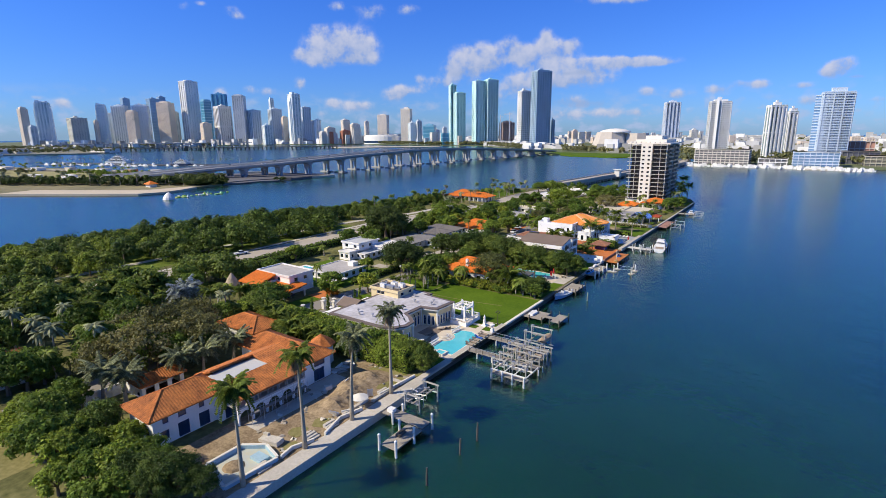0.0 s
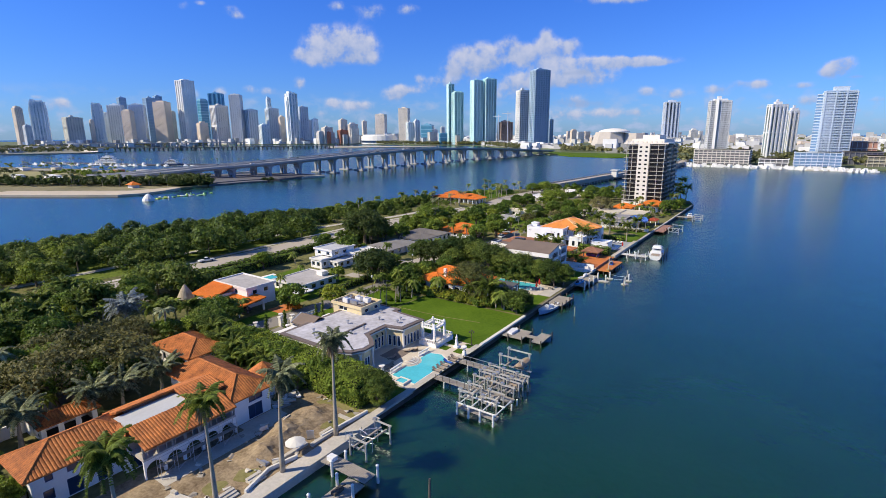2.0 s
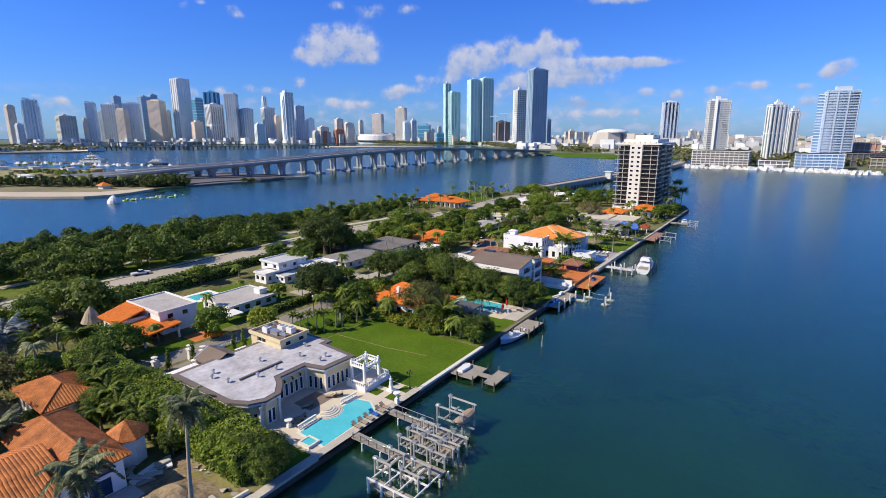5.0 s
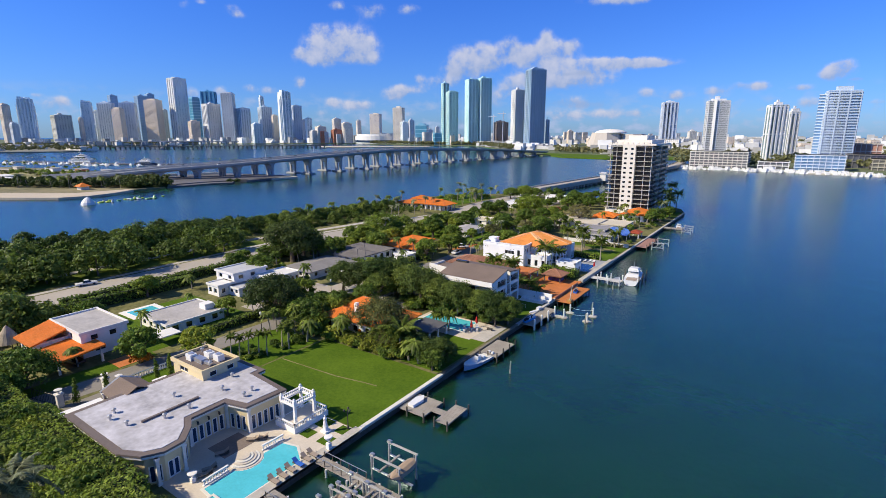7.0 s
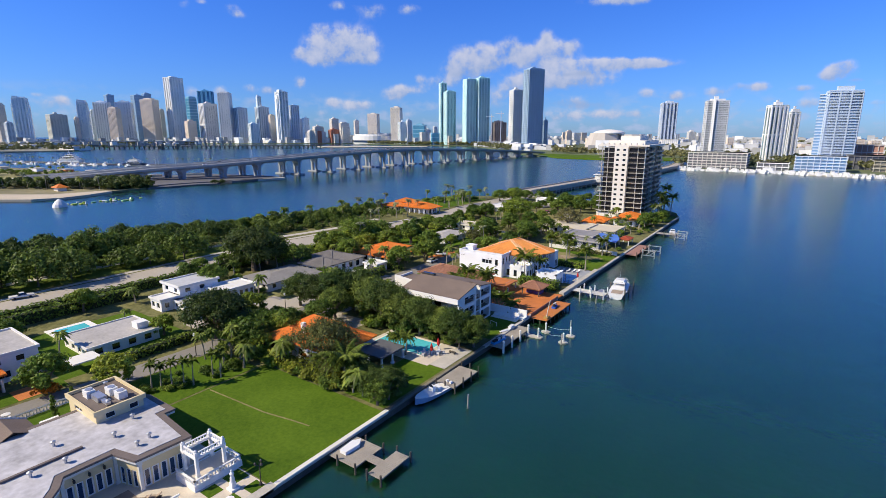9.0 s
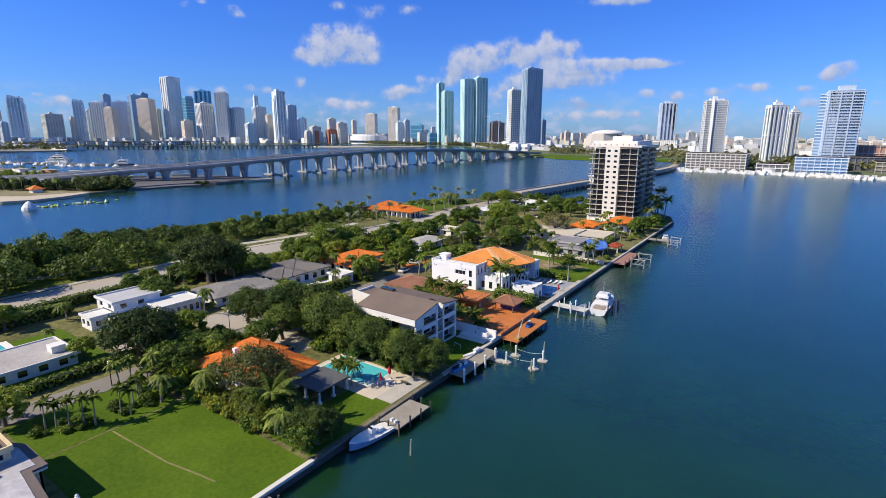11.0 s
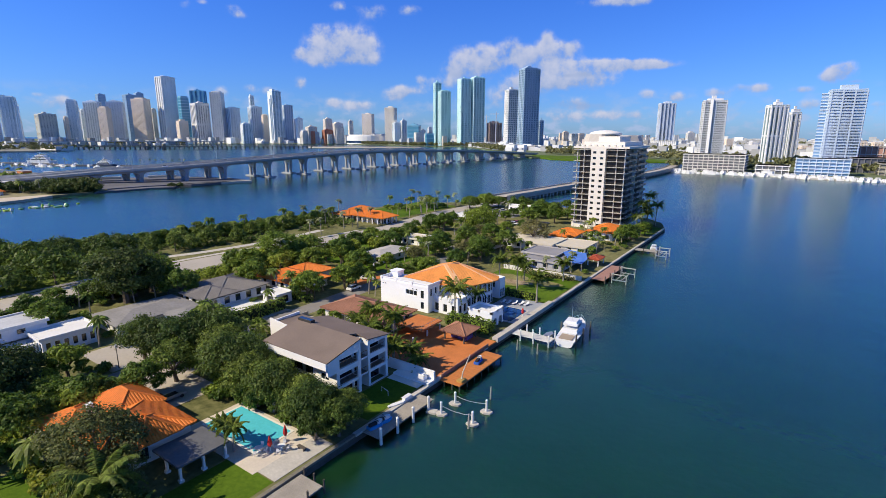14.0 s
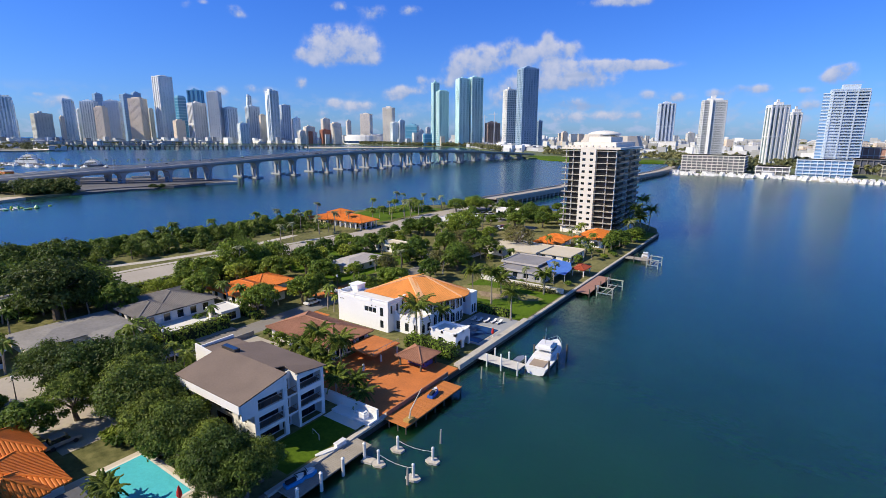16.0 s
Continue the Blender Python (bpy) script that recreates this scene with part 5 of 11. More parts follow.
# ---- houses: walls with real openings, windows, roofs ----
def wall(house, p0, p1, z0, z1, material, openings=(), thick=0.28, name="wall"):
    """A wall from p0 to p1 in plan, seen from its right side; openings: (u0, u1, v0, v1, kind), metres along and over z0."""
    a, b = Vector((*p0, 0)), Vector((*p1, 0))
    L = (b - a).length
    d = (b - a) / L
    inn = Vector((-d.y, d.x, 0)) * thick
    us = sorted({0.0, L, *[min(max(o[i], 0), L) for o in openings for i in (0, 1)]})
    vs = sorted({z0, z1, *[min(z0 + o[i], z1) for o in openings for i in (2, 3)]})

    def hole(i, j):
        if not (0 <= i < len(us) - 1 and 0 <= j < len(vs) - 1):
            return True
        u, v = (us[i] + us[i + 1]) / 2, (vs[j] + vs[j + 1]) / 2
        return any(o[0] < u < o[1] and o[2] < v - z0 < o[3] for o in openings)

    s = Solid()

    def P(u, v, k):
        q = a + d * u + inn * k
        return (q.x, q.y, v)

    for i in range(len(us) - 1):
        for j in range(len(vs) - 1):
            if hole(i, j):
                continue
            u0, u1, v0, v1 = us[i], us[i + 1], vs[j], vs[j + 1]
            s.poly((P(u0, v0, 0), P(u1, v0, 0), P(u1, v1, 0), P(u0, v1, 0)))
            s.poly((P(u1, v0, 1), P(u0, v0, 1), P(u0, v1, 1), P(u1, v1, 1)))
            if hole(i - 1, j):
                s.poly((P(u0, v0, 1), P(u0, v0, 0), P(u0, v1, 0), P(u0, v1, 1)))
            if hole(i + 1, j):
                s.poly((P(u1, v0, 0), P(u1, v0, 1), P(u1, v1, 1), P(u1, v1, 0)))
            if hole(i, j - 1):
                s.poly((P(u0, v0, 1), P(u1, v0, 1), P(u1, v0, 0), P(u0, v0, 0)))
            if hole(i, j + 1):
                s.poly((P(u0, v1, 0), P(u1, v1, 0), P(u1, v1, 1), P(u0, v1, 1)))
    w = part(name, s, material, house)
    for u0, u1, v0, v1, kind in openings:
        if kind == "open":
            continue
        fr = Solid()
        t = 0.17 if kind == "stripe" else 0.09

        def bar(ua, ub, va, vb, k0=0.35, k1=0.75):
            q = [P(ua, 0, k0), P(ub, 0, k0), P(ub, 0, k1), P(ua, 0, k1)]
            fr.slab([(x, y) for x, y, _ in q], z0 + va, z0 + vb)

        bar(u0, u1, v0, v0 + t)
        bar(u0, u1, v1 - t, v1)
        bar(u0, u0 + t, v0 + t, v1 - t)
        bar(u1 - t, u1, v0 + t, v1 - t)
        cols = max(1, round((u1 - u0) / 1.3))
        for c in range(1, cols):
            u = u0 + (u1 - u0) * c / cols
            bar(u - t / 2, u + t / 2, v0 + t, v1 - t)
        win = part("door" if kind == "door" else "window", fr, {"blue": M_FRAMEBL, "dark": M_DARKMET}.get(kind, M_WHITEPAINT), house)
        pane = Solid().poly((P(u0 + t, z0 + v0 + t, 0.55), P(u1 - t, z0 + v0 + t, 0.55), P(u1 - t, z0 + v1 - t, 0.55), P(u0 + t, z0 + v1 - t, 0.55)))
        part("pane", pane, M_GLASSBL if kind in ("blue", "stripe") else M_GLASS, win)
    return w


M_FRAMEBL = mat("navy_window_frame", (0.03, 0.06, 0.16), 0.5)
M_DARKMET = mat("dark_bronze_frame", (0.05, 0.045, 0.04), 0.5)
M_RAILPALE = mat("pale_wood_rail", (0.50, 0.42, 0.34), 0.6)


def volume(house, x0, y0, x1, y1, z0, z1, material, S=(), E=(), N=(), W=()):
    """Four walls round a plan rectangle, with a floor and a ceiling slab inside."""
    taken(x0, y0, x1, y1, 1.2)
    t = 0.28
    wall(house, (x0, y0), (x1, y0), z0, z1, material, S)
    wall(house, (x1, y0 + t), (x1, y1 - t), z0, z1, material, E)
    wall(house, (x1, y1), (x0, y1), z0, z1, material, N)
    wall(house, (x0, y1 - t), (x0, y0 + t), z0, z1, material, W)
    part("floor_slab", Solid().box(x0 + t, y0 + t, z0, x1 - t, y1 - t, z0 + 0.1), M_DARK, house)


def row(n, length, v0, v1, width, kind="w", start=0.0):
    """n openings spread evenly over a wall."""
    g = length / n
    return [(start + g * (i + 0.5) - width / 2, start + g * (i + 0.5) + width / 2, v0, v1, kind) for i in range(n)]


def hip(house, x0, y0, x1, y1, z, rise, material, over=0.8, ridge=True, tiled=True, name="roof"):
    """A hipped roof with rows of tiles, ridge caps and a soffit."""
    x0, y0, x1, y1 = x0 - over, y0 - over, x1 + over, y1 + over
    s = Solid()
    w, d = x1 - x0, y1 - y0
    if w >= d:
        a, b = (x0 + d / 2, (y0 + y1) / 2, z + rise), (x1 - d / 2, (y0 + y1) / 2, z + rise)
        planes = [[(x0, y0, z), (x1, y0, z), b, a], [(x1, y1, z), (x0, y1, z), a, b], [(x0, y1, z), (x0, y0, z), a], [(x1, y0, z), (x1, y1, z), b]]
    else:
        a, b = ((x0 + x1) / 2, y0 + w / 2, z + rise), ((x0 + x1) / 2, y1 - w / 2, z + rise)
        planes = [[(x1, y0, z), (x1, y1, z), b, a], [(x0, y1, z), (x0, y0, z), a, b], [(x0, y0, z), (x1, y0, z), a], [(x1, y1, z), (x0, y1, z), b]]
    for p in planes:
        if tiled:
            s.tiles(p)
        else:
            s.poly(p)
    s.box(x0 + 0.05, y0 + 0.05, z - 0.22, x1 - 0.05, y1 - 0.05, z - 0.01)
    r = part(name, s, material, house)
    if ridge:
        if (Vector(a) - Vector(b)).length > 0.5:
            part("ridge_cap", Solid().tube([a, b], [0.16, 0.16], 6), material, r)
        for c in ((x0, y0, z), (x1, y0, z), (x1, y1, z), (x0, y1, z)):
            e = a if (Vector(c) - Vector(a)).length < (Vector(c) - Vector(b)).length else b
            part("hip_cap", Solid().tube([(c[0], c[1], c[2] + 0.08), (e[0], e[1], e[2] + 0.08)], [0.14, 0.14], 6), material, r)
    return r


def shed(house, pts, material, tiled=True, thick=0.25, name="roof"):
    """A single sloping roof plane given by its corners."""
    s = Solid()
    if tiled:
        s.tiles(pts)
    else:
        s.poly(pts)
    low = [(x, y, z - thick) for x, y, z in pts]
    s.poly(list(reversed(low)))
    for i in range(len(pts)):
        j = (i + 1) % len(pts)
        s.poly((pts[i], low[i], low[j], pts[j]))
    return part(name, s, material, house)


def flat(house, x0, y0, x1, y1, z, material, parapet=0.35, edge=None, over=0.03, name="roof"):
    """A flat roof with a raised edge."""
    x0, y0, x1, y1 = x0 - over, y0 - over, x1 + over, y1 + over
    r = part(name, Solid().box(x0 + 0.3, y0 + 0.3, z - 0.25, x1 - 0.3, y1 - 0.3, z + 0.02), material, house)
    s = Solid()
    h = z + parapet
    s.box(x0, y0, z - 0.25, x1, y0 + 0.3, h).box(x0, y1 - 0.3, z - 0.25, x1, y1, h).box(x0, y0 + 0.3, z - 0.25, x0 + 0.3, y1 - 0.3, h).box(x1 - 0.3, y0 + 0.3, z - 0.25, x1, y1 - 0.3, h)
    part("parapet", s, edge or material, house)
    return r


def clutter(house, spots, z):
    """Vents and air conditioners on a flat roof."""
    for x, y, kind in spots:
        if kind == "ac":
            b = part("air_conditioner", Solid().box(x - 0.8, y - 0.6, z, x + 0.8, y + 0.6, z + 1.1), M_WHITEPAINT, house)
            part("fan_guard", Solid().lathe(x, y, [(0.5, z + 1.1), (0.5, z + 1.2), (0.1, z + 1.22)], 10), M_METAL, b)
        else:
            part("roof_vent", Solid().lathe(x, y, [(0.18, z), (0.18, z + 0.5), (0.34, z + 0.55), (0.34, z + 0.72), (0.05, z + 0.85)], 8), M_METAL, house)


def arches(house, p0, p1, n, z0, spring, top, material, thick=0.35, pier=0.22, label=""):
    """A row of n round arches along a line in plan, seen from its right side."""
    a, b = Vector((*p0, 0)), Vector((*p1, 0))
    L = (b - a).length
    d = (b - a) / L
    inn = Vector((-d.y, d.x, 0)) * thick
    g = L / n
    for i in range(n):
        u0, u1 = g * i, g * (i + 1)
        w, c = (g - 2 * pier) / 2, (u0 + u1) / 2
        rise = min(w, top - spring - 0.15)
        line = [(u0, z0), (u0 + pier, z0)] + [(c - w * math.cos(math.pi * k / 12), spring + rise * math.sin(math.pi * k / 12)) for k in range(13)] + [(u1 - pier, z0), (u1, z0), (u1, top), (u0, top)]
        s = Solid()
        front = [(a.x + d.x * u, a.y + d.y * u, v) for u, v in line]
        back = [(x + inn.x, y + inn.y, v) for x, y, v in front]
        m = len(line)
        s.v = front + back
        s.f = [tuple(range(m)), tuple(range(2 * m - 1, m - 1, -1))] + [(k, k + m, (k + 1) % m + m, (k + 1) % m) for k in range(m)]
        part("arch", s, material, house, label)


def arched_window(house, x, y, z, w, h, nx=1.0, ny=0.0):
    """A round-headed window on a wall: a raised frame, a glazing bar and a dark pane."""
    d = Vector((-ny, nx, 0))
    out = Vector((nx, ny, 0))
    o = Vector((x, y, z))

    def ringline(g):
        r = w / 2 + g
        pts = [(-r, -g), (r, -g)]
        for k in range(9):
            t = math.pi * k / 8
            pts.append((r * math.cos(t), h - w / 2 + r * math.sin(t)))
        return pts

    fr = Solid()
    inner, outer = ringline(0.0), ringline(0.14)
    for i in range(len(inner)):
        j = (i + 1) % len(inner)
        P = [o + d * a + Vector((0, 0, b)) for a, b in (inner[i], inner[j], outer[j], outer[i])]
        fr.poly([q + out * 0.10 for q in P])
        fr.poly([P[0] + out * 0.10, P[0] + out * 0.01, P[1] + out * 0.01, P[1] + out * 0.10])
        fr.poly([P[3] + out * 0.10, P[2] + out * 0.10, P[2], P[3]])
    m = [o + d * a + out * 0.06 for a in (-0.05, 0.05)]
    fr.poly([m[0], m[1], m[1] + Vector((0, 0, h)), m[0] + Vector((0, 0, h))])
    win = part("arched_window", fr, M_WHITEPAINT, house)
    part("pane", Solid().poly([o + d * a + Vector((0, 0, b)) + out * 0.03 for a, b in inner]), M_GLASS, win)


def rails(house, p0, p1, z, material, height=1.0, gap=0.55):
    """A straight railing of two bars and thin uprights."""
    a, b = Vector((*p0, z)), Vector((*p1, z))
    s = Solid()
    up = Vector((0, 0, 1))
    s.tube([a + up * height, b + up * height], [0.05, 0.05], 5)
    s.tube([a + up * 0.12, b + up * 0.12], [0.035, 0.035], 4)
    n = max(2, int((b - a).length / gap))
    for i in range(n + 1):
        q = a.lerp(b, i / n)
        s.tube([q, q + up * height], [0.03, 0.03], 4)
    return part("railing", s, material, house)


# Spanish house on the building site
h = thing("spanish_house", -22, 38, G, "white two-storey Spanish house with a terracotta tile roof", "house")
volume(h, -26.6, 21.4, -19.4, 31.4, G, 6.3, M_WHITE, S=[(0.9, 2.1, 0.2, 2.4, "blue"), (4.6, 5.8, 0.2, 2.4, "blue"), (0.9, 1.9, 3.4, 4.6, "blue"), (4.8, 5.8, 3.4, 4.6, "blue")],
       E=[(0.8, 2.0, 0.8, 2.3, "blue"), (3.4, 5.2, 0.1, 2.5, "blue"), (6.8, 8.6, 0.1, 2.5, "blue"), (1.2, 2.1, 3.4, 4.7, "blue"), (3.6, 4.9, 3.4, 4.7, "blue"), (7.0, 7.9, 3.4, 4.7, "blue")])
volume(h, -26.6, 31.4, -18.2, 47.0, G, 6.3, M_WHITE, E=row(5, 15.0, 0.1, 2.5, 1.8, "blue") + row(5, 15.0, 3.2, 5.2, 1.5, "blue"))
hip(h, -26.6, 21.4, -19.4, 34.0, 6.3, 2.1, M_TILE, over=0.9)
shed(h, [(-13.9, 32.4, 6.0), (-13.9, 46.0, 6.0), (-18.8, 46.0, 7.5), (-18.8, 32.4, 7.5)], M_TILE)
shed(h, [(-14.6, 30.4, 6.1), (-18.8, 32.4, 7.5), (-23.0, 32.4, 7.62)], M_TILE)
shed(h, [(-28.0, 47.0, 6.3), (-28.0, 33.0, 6.3), (-23.0, 33.0, 8.2), (-23.0, 47.0, 8.2)], M_TILE)
shed(h, [(-18.8, 41.4, 7.5), (-18.8, 47.4, 7.5), (-23.0, 47.4, 8.2), (-23.0, 41.4, 8.2)], M_TILE)
part("flat_roof", Solid().box(-23.0, 32.6, 7.1, -18.8, 41.4, 7.56), M_ROOFPALE, h, "flat whitish roof section between tile slopes")
part("terrace", Solid().box(-18.2, 32.2, 4.05, -14.4, 46.0, 4.35), M_CONC, h)
arches(h, (-14.4, 32.2), (-14.4, 46.0), 5, G, 2.4, 4.05, M_WHITE, 0.35, 0.2)
# brown panel paints the loggia's shade over its white stucco back wall
part("loggia_wall", Solid().box(-18.2, 32.2, 4.36, -18.12, 46.0, 6.2), mat("loggia_shade_brown", (0.30, 0.25, 0.20), 0.9, 0.25), h, "unpainted brown plaster wall of the loggia")
for k in range(11):
    part("baluster", Solid().box(-14.62, 32.9 + k * 1.25, 4.36, -14.54, 33.0 + k * 1.25, 5.2), M_WOOD, h)
for i in range(8):
    part("post", Solid().box(-14.7, 32.3 + i * 1.93, 4.35, -14.5, 32.5 + i * 1.93, 6.0), M_WOOD, h)
part("railing", Solid().box(-14.65, 32.2, 5.2, -14.5, 46.0, 5.3), M_WOOD, h)
volume(h, -34.0, 46.3, -15.8, 53.4, G, 6.0, M_WHITE, S=[(16.6, 17.8, 3.2, 4.5, "blue"), (16.6, 17.8, 0.6, 2.0, "blue")], E=[(2.6, 5.2, 0.1, 2.5, "blue"), (2.8, 5.4, 3.0, 4.5, "blue")])
hip(h, -34.0, 46.3, -15.8, 53.4, 6.0, 2.2, M_TILE, over=0.8)
part("turret", Solid().lathe(-21.6, 56.4, [(2.3, G), (2.3, 5.4)], 8), M_WHITE, h)
part("turret_roof", Solid().lathe(-21.6, 56.4, [(3.0, 5.35), (2.9, 5.5), (1.5, 6.5), (0.05, 7.4)], 8), M_TILE, h)
volume(h, -50.5, 52.4, -38.6, 59.6, G, 5.2, M_WHITE, S=row(3, 11.9, 1.0, 2.6, 1.2), E=row(2, 7, 1.0, 2.6, 1.2))
hip(h, -50.5, 52.4, -38.6, 59.6, 5.2, 1.9, M_TILE, over=0.8)

h = thing("garden_pavilion", -38, 31, G, "small white pavilion with arches and a tile roof", "pavilion")
volume(h, -40.0, 27.6, -36.2, 35.2, G, 3.9, M_WHITE, S=[(1.1, 2.7, 0.1, 2.2, "open")], E=row(3, 7, 0.1, 2.2, 1.6, "open"))
hip(h, -40.0, 27.6, -36.2, 35.2, 3.9, 1.2, M_TILE, over=0.5)
structure("garden_wall", Solid().box(-42.4, 20.6, G, -42.1, 27.6, 3.4).box(-42.1, 27.3, G, -40.0, 27.6, 3.4), M_WHITE, "plain white garden wall", "wall")
h = thing("tile_roofed_cottage", -66, 20, G, "low house with a terracotta tile roof among trees", "house")
volume(h, -72, 13, -62, 21, G, 4.6, M_PALE, S=row(3, 10, 0.9, 2.4, 1.3), E=row(2, 7, 0.9, 2.4, 1.3))
hip(h, -72, 13, -62, 21, 4.6, 1.8, M_TILE)

# mansion with the flat grey roof
h = thing("mansion", -22, 80, G, "cream single-storey mansion with a flat grey roof and tall striped doors", "house")
PLAN = [(-32.0, 69.2), (-16.5, 69.2), (-13.6, 70.6), (-12.4, 72.6), (-12.6, 75.0), (-15.0, 77.2), (-17.2, 78.4), (-17.2, 84.6), (-13.2, 85.6), (-12.8, 91.6), (-21.5, 92.4), (-21.5, 94.0), (-28.0, 94.0), (-32.0, 92.0)]
taken(-34, 68, -11, 95, 1)


def ring(plan, grow):
    """The plan polygon pushed outwards."""
    out = []
    n = len(plan)
    for i in range(n):
        a, b, c = Vector(plan[i - 1]), Vector(plan[i]), Vector(plan[(i + 1) % n])
        d0, d1 = (b - a).normalized(), (c - b).normalized()
        m = Vector((d0.y, -d0.x)) + Vector((d1.y, -d1.x))
        out.append(tuple(b + m.normalized() * grow / max(0.5, m.length / 2)))
    return out


for i in range(len(PLAN)):
    p0, p1 = PLAN[i], PLAN[(i + 1) % len(PLAN)]
    L = (Vector(p1) - Vector(p0)).length
    ops = []
    if 2 <= i <= 8 and L > 2.0:
        k = max(1, int(L / 1.15))
        ops = row(k, L - 0.8, 0.1, 2.65, 0.86, "stripe", 0.4)
    elif i == 0:
        ops = row(5, L, 0.8, 2.8, 1.2)
    wall(h, p0, p1, G, 5.4, M_CREAM, ops, thick=0.25)
part("cornice", Solid().slab(ring(PLAN, 0.55), 5.4, 5.75), M_PALE, h)
part("roof_edge", Solid().slab(ring(PLAN, 0.62), 5.75, 6.05), M_ROOFDARK, h, "dark brown roof edge")
part("roof", Solid().slab(ring(PLAN, -0.35), 5.9, 6.12), mat("lavender_roof_membrane", (0.40, 0.39, 0.41), 0.85, 0.2, 0.28, 1.2, 0.1, 5, hue2=(0.55, 0.54, 0.58)), h, "flat lavender-grey membrane roof")
part("roof_kerb", Solid().box(-21.2, 74.0, 6.1, -20.8, 82.5, 6.4), M_ROOFDARK, h)
clutter(h, [(-27, 73, "v"), (-25.5, 71.8, "v"), (-22, 72.5, "v"), (-19.5, 76.5, "v"), (-19.2, 80.0, "v"), (-24.5, 80.5, "v"), (-20.2, 86.0, "v"), (-16.2, 88.6, "v"), (-15.6, 86.8, "v"), (-23.0, 89.6, "v")], 6.12)
volume(h, -34.8, 86.0, -25.6, 92.4, G, 7.5, M_CREAM, S=[(2.0, 4.6, 4.9, 5.9, "w")], E=row(2, 6.4, 5.0, 5.9, 1.3))
flat(h, -34.8, 86.0, -25.6, 92.4, 7.6, M_ROOFDARK, 0.45, M_CREAM, over=0.3)
clutter(h, [(-32.0, 87.8, "ac"), (-30.2, 90.1, "ac"), (-27.9, 90.4, "ac"), (-27.2, 88.4, "v"), (-33.4, 90.6, "v")], 7.62)
part("air_duct", Solid().box(-31.2, 87.6, 7.62, -28.6, 88.8, 8.4).box(-28.6, 87.9, 7.8, -26.6, 88.5, 8.2), M_METAL, h)
part("west_cornice", Solid().box(-35.4, 68.6, 4.9, -32.7, 74.4, 5.35).box(-34.6, 82.0, 4.9, -32.7, 84.3, 5.35), M_WHITE, h)
part("entrance_canopy", Solid().box(-36.5, 74.5, 4.0, -32.0, 81.0, 4.3), M_ROOFBROWN, h)
shed(h, [(-36.6, 74.0, 4.3), (-31.8, 74.0, 5.2), (-31.8, 81.4, 5.2), (-36.6, 81.4, 4.3)], M_ROOFBROWN, False)

# villa with orange tiles behind the lawn
h = thing("orange_roofed_villa", -28, 130, G, "white villa with a bright orange barrel-tile roof", "house")
volume(h, -37.0, 122.6, -29.4, 129.2, G, 4.4, M_WHITE, S=row(2, 7, 0.6, 2.2, 1.5), E=())
volume(h, -29.4, 123.4, -18.4, 135.0, G, 4.5, M_WHITE, S=row(3, 11, 0.6, 2.2, 1.5), E=row(2, 6, 0.4, 2.4, 1.8), N=row(3, 11, 0.6, 2.2, 1.5))
volume(h, -36.6, 129.2, -29.4, 135.6, G, 4.4, M_WHITE, N=row(2, 7, 0.6, 2.2, 1.5))
hip(h, -37.0, 122.6, -29.4, 129.2, 4.4, 1.5, M_TILEOR, over=0.7)
hip(h, -30.2, 123.4, -18.4, 135.0, 4.55, 2.2, M_TILEOR, over=0.7)
hip(h, -36.6, 129.4, -28.0, 135.6, 4.7, 2.0, M_TILEOR, over=0.7)
hip(h, -23.4, 127.4, -17.6, 132.8, 4.8, 2.1, M_TILEOR, over=0.6)
part("chimney", Solid().box(-30.6, 126.4, 5, -29.8, 127.2, 7.4), M_WHITE, h)
part("porch_roof", Solid().box(-17.0, 128.8, 3.55, -10.4, 136.0, 3.8), mat("slate_grey_roof", (0.12, 0.125, 0.14), 0.7, 0.2), h, "flat slate-grey porch roof")
for x, y in ((-10.8, 129.2), (-10.8, 132.4), (-10.8, 135.6), (-14.2, 129.2)):
    part("column", Solid().box(x - 0.16, y - 0.16, G, x + 0.16, y + 0.16, 3.55).box(x - 0.3, y - 0.3, G, x + 0.3, y + 0.3, G + 0.35), M_WHITEPAINT, h)
taken(-18, 126, -10, 135, 0.5)

# three-storey modern house
h = thing("modern_house", -18, 160, G, "white three-storey modern house with a brown shingle roof and balconies", "house")
taken(-35, 152, -6, 168, 1)
FX, Z1, Z2 = -8.4, 4.3, 7.3
M_BALCTILE = mat("grey_brown_balcony_tile", (0.17, 0.145, 0.125), 0.5, 0.15, 0.5, 6.0)
M_RAILWOOD = mat("brown_timber_rail", (0.30, 0.17, 0.09), 0.6, 0.2, 0.5, 8.0)
volume(h, -24.0, 155.6, -10.2, 167.6, G, 9.6, M_WHITE, S=[(0.8, 2.8, 0.3, 2.4, "dark"), (4.5, 8.6, 0.1, 2.6, "dark"), (1.0, 6.0, 3.3, 5.4, "dark"), (0.8, 5.4, 6.2, 7.4, "dark"), (6.0, 13.2, 6.1, 7.5, "dark"), (6.8, 8.8, 3.2, 5.4, "dark")],
       E=[(0.4, 4.2, 0.1, 2.6, "dark"), (4.8, 6.2, 0.1, 2.6, "dark"), (7.2, 11.2, 0.1, 2.6, "dark"), (0.4, 4.2, 3.1, 5.3, "dark"), (4.8, 6.2, 3.1, 5.3, "dark"), (7.2, 11.2, 3.1, 5.3, "dark"), (0.4, 4.2, 6.1, 8.0, "dark"), (4.8, 6.2, 6.1, 8.0, "dark"), (7.2, 11.2, 6.1, 8.0, "dark")])
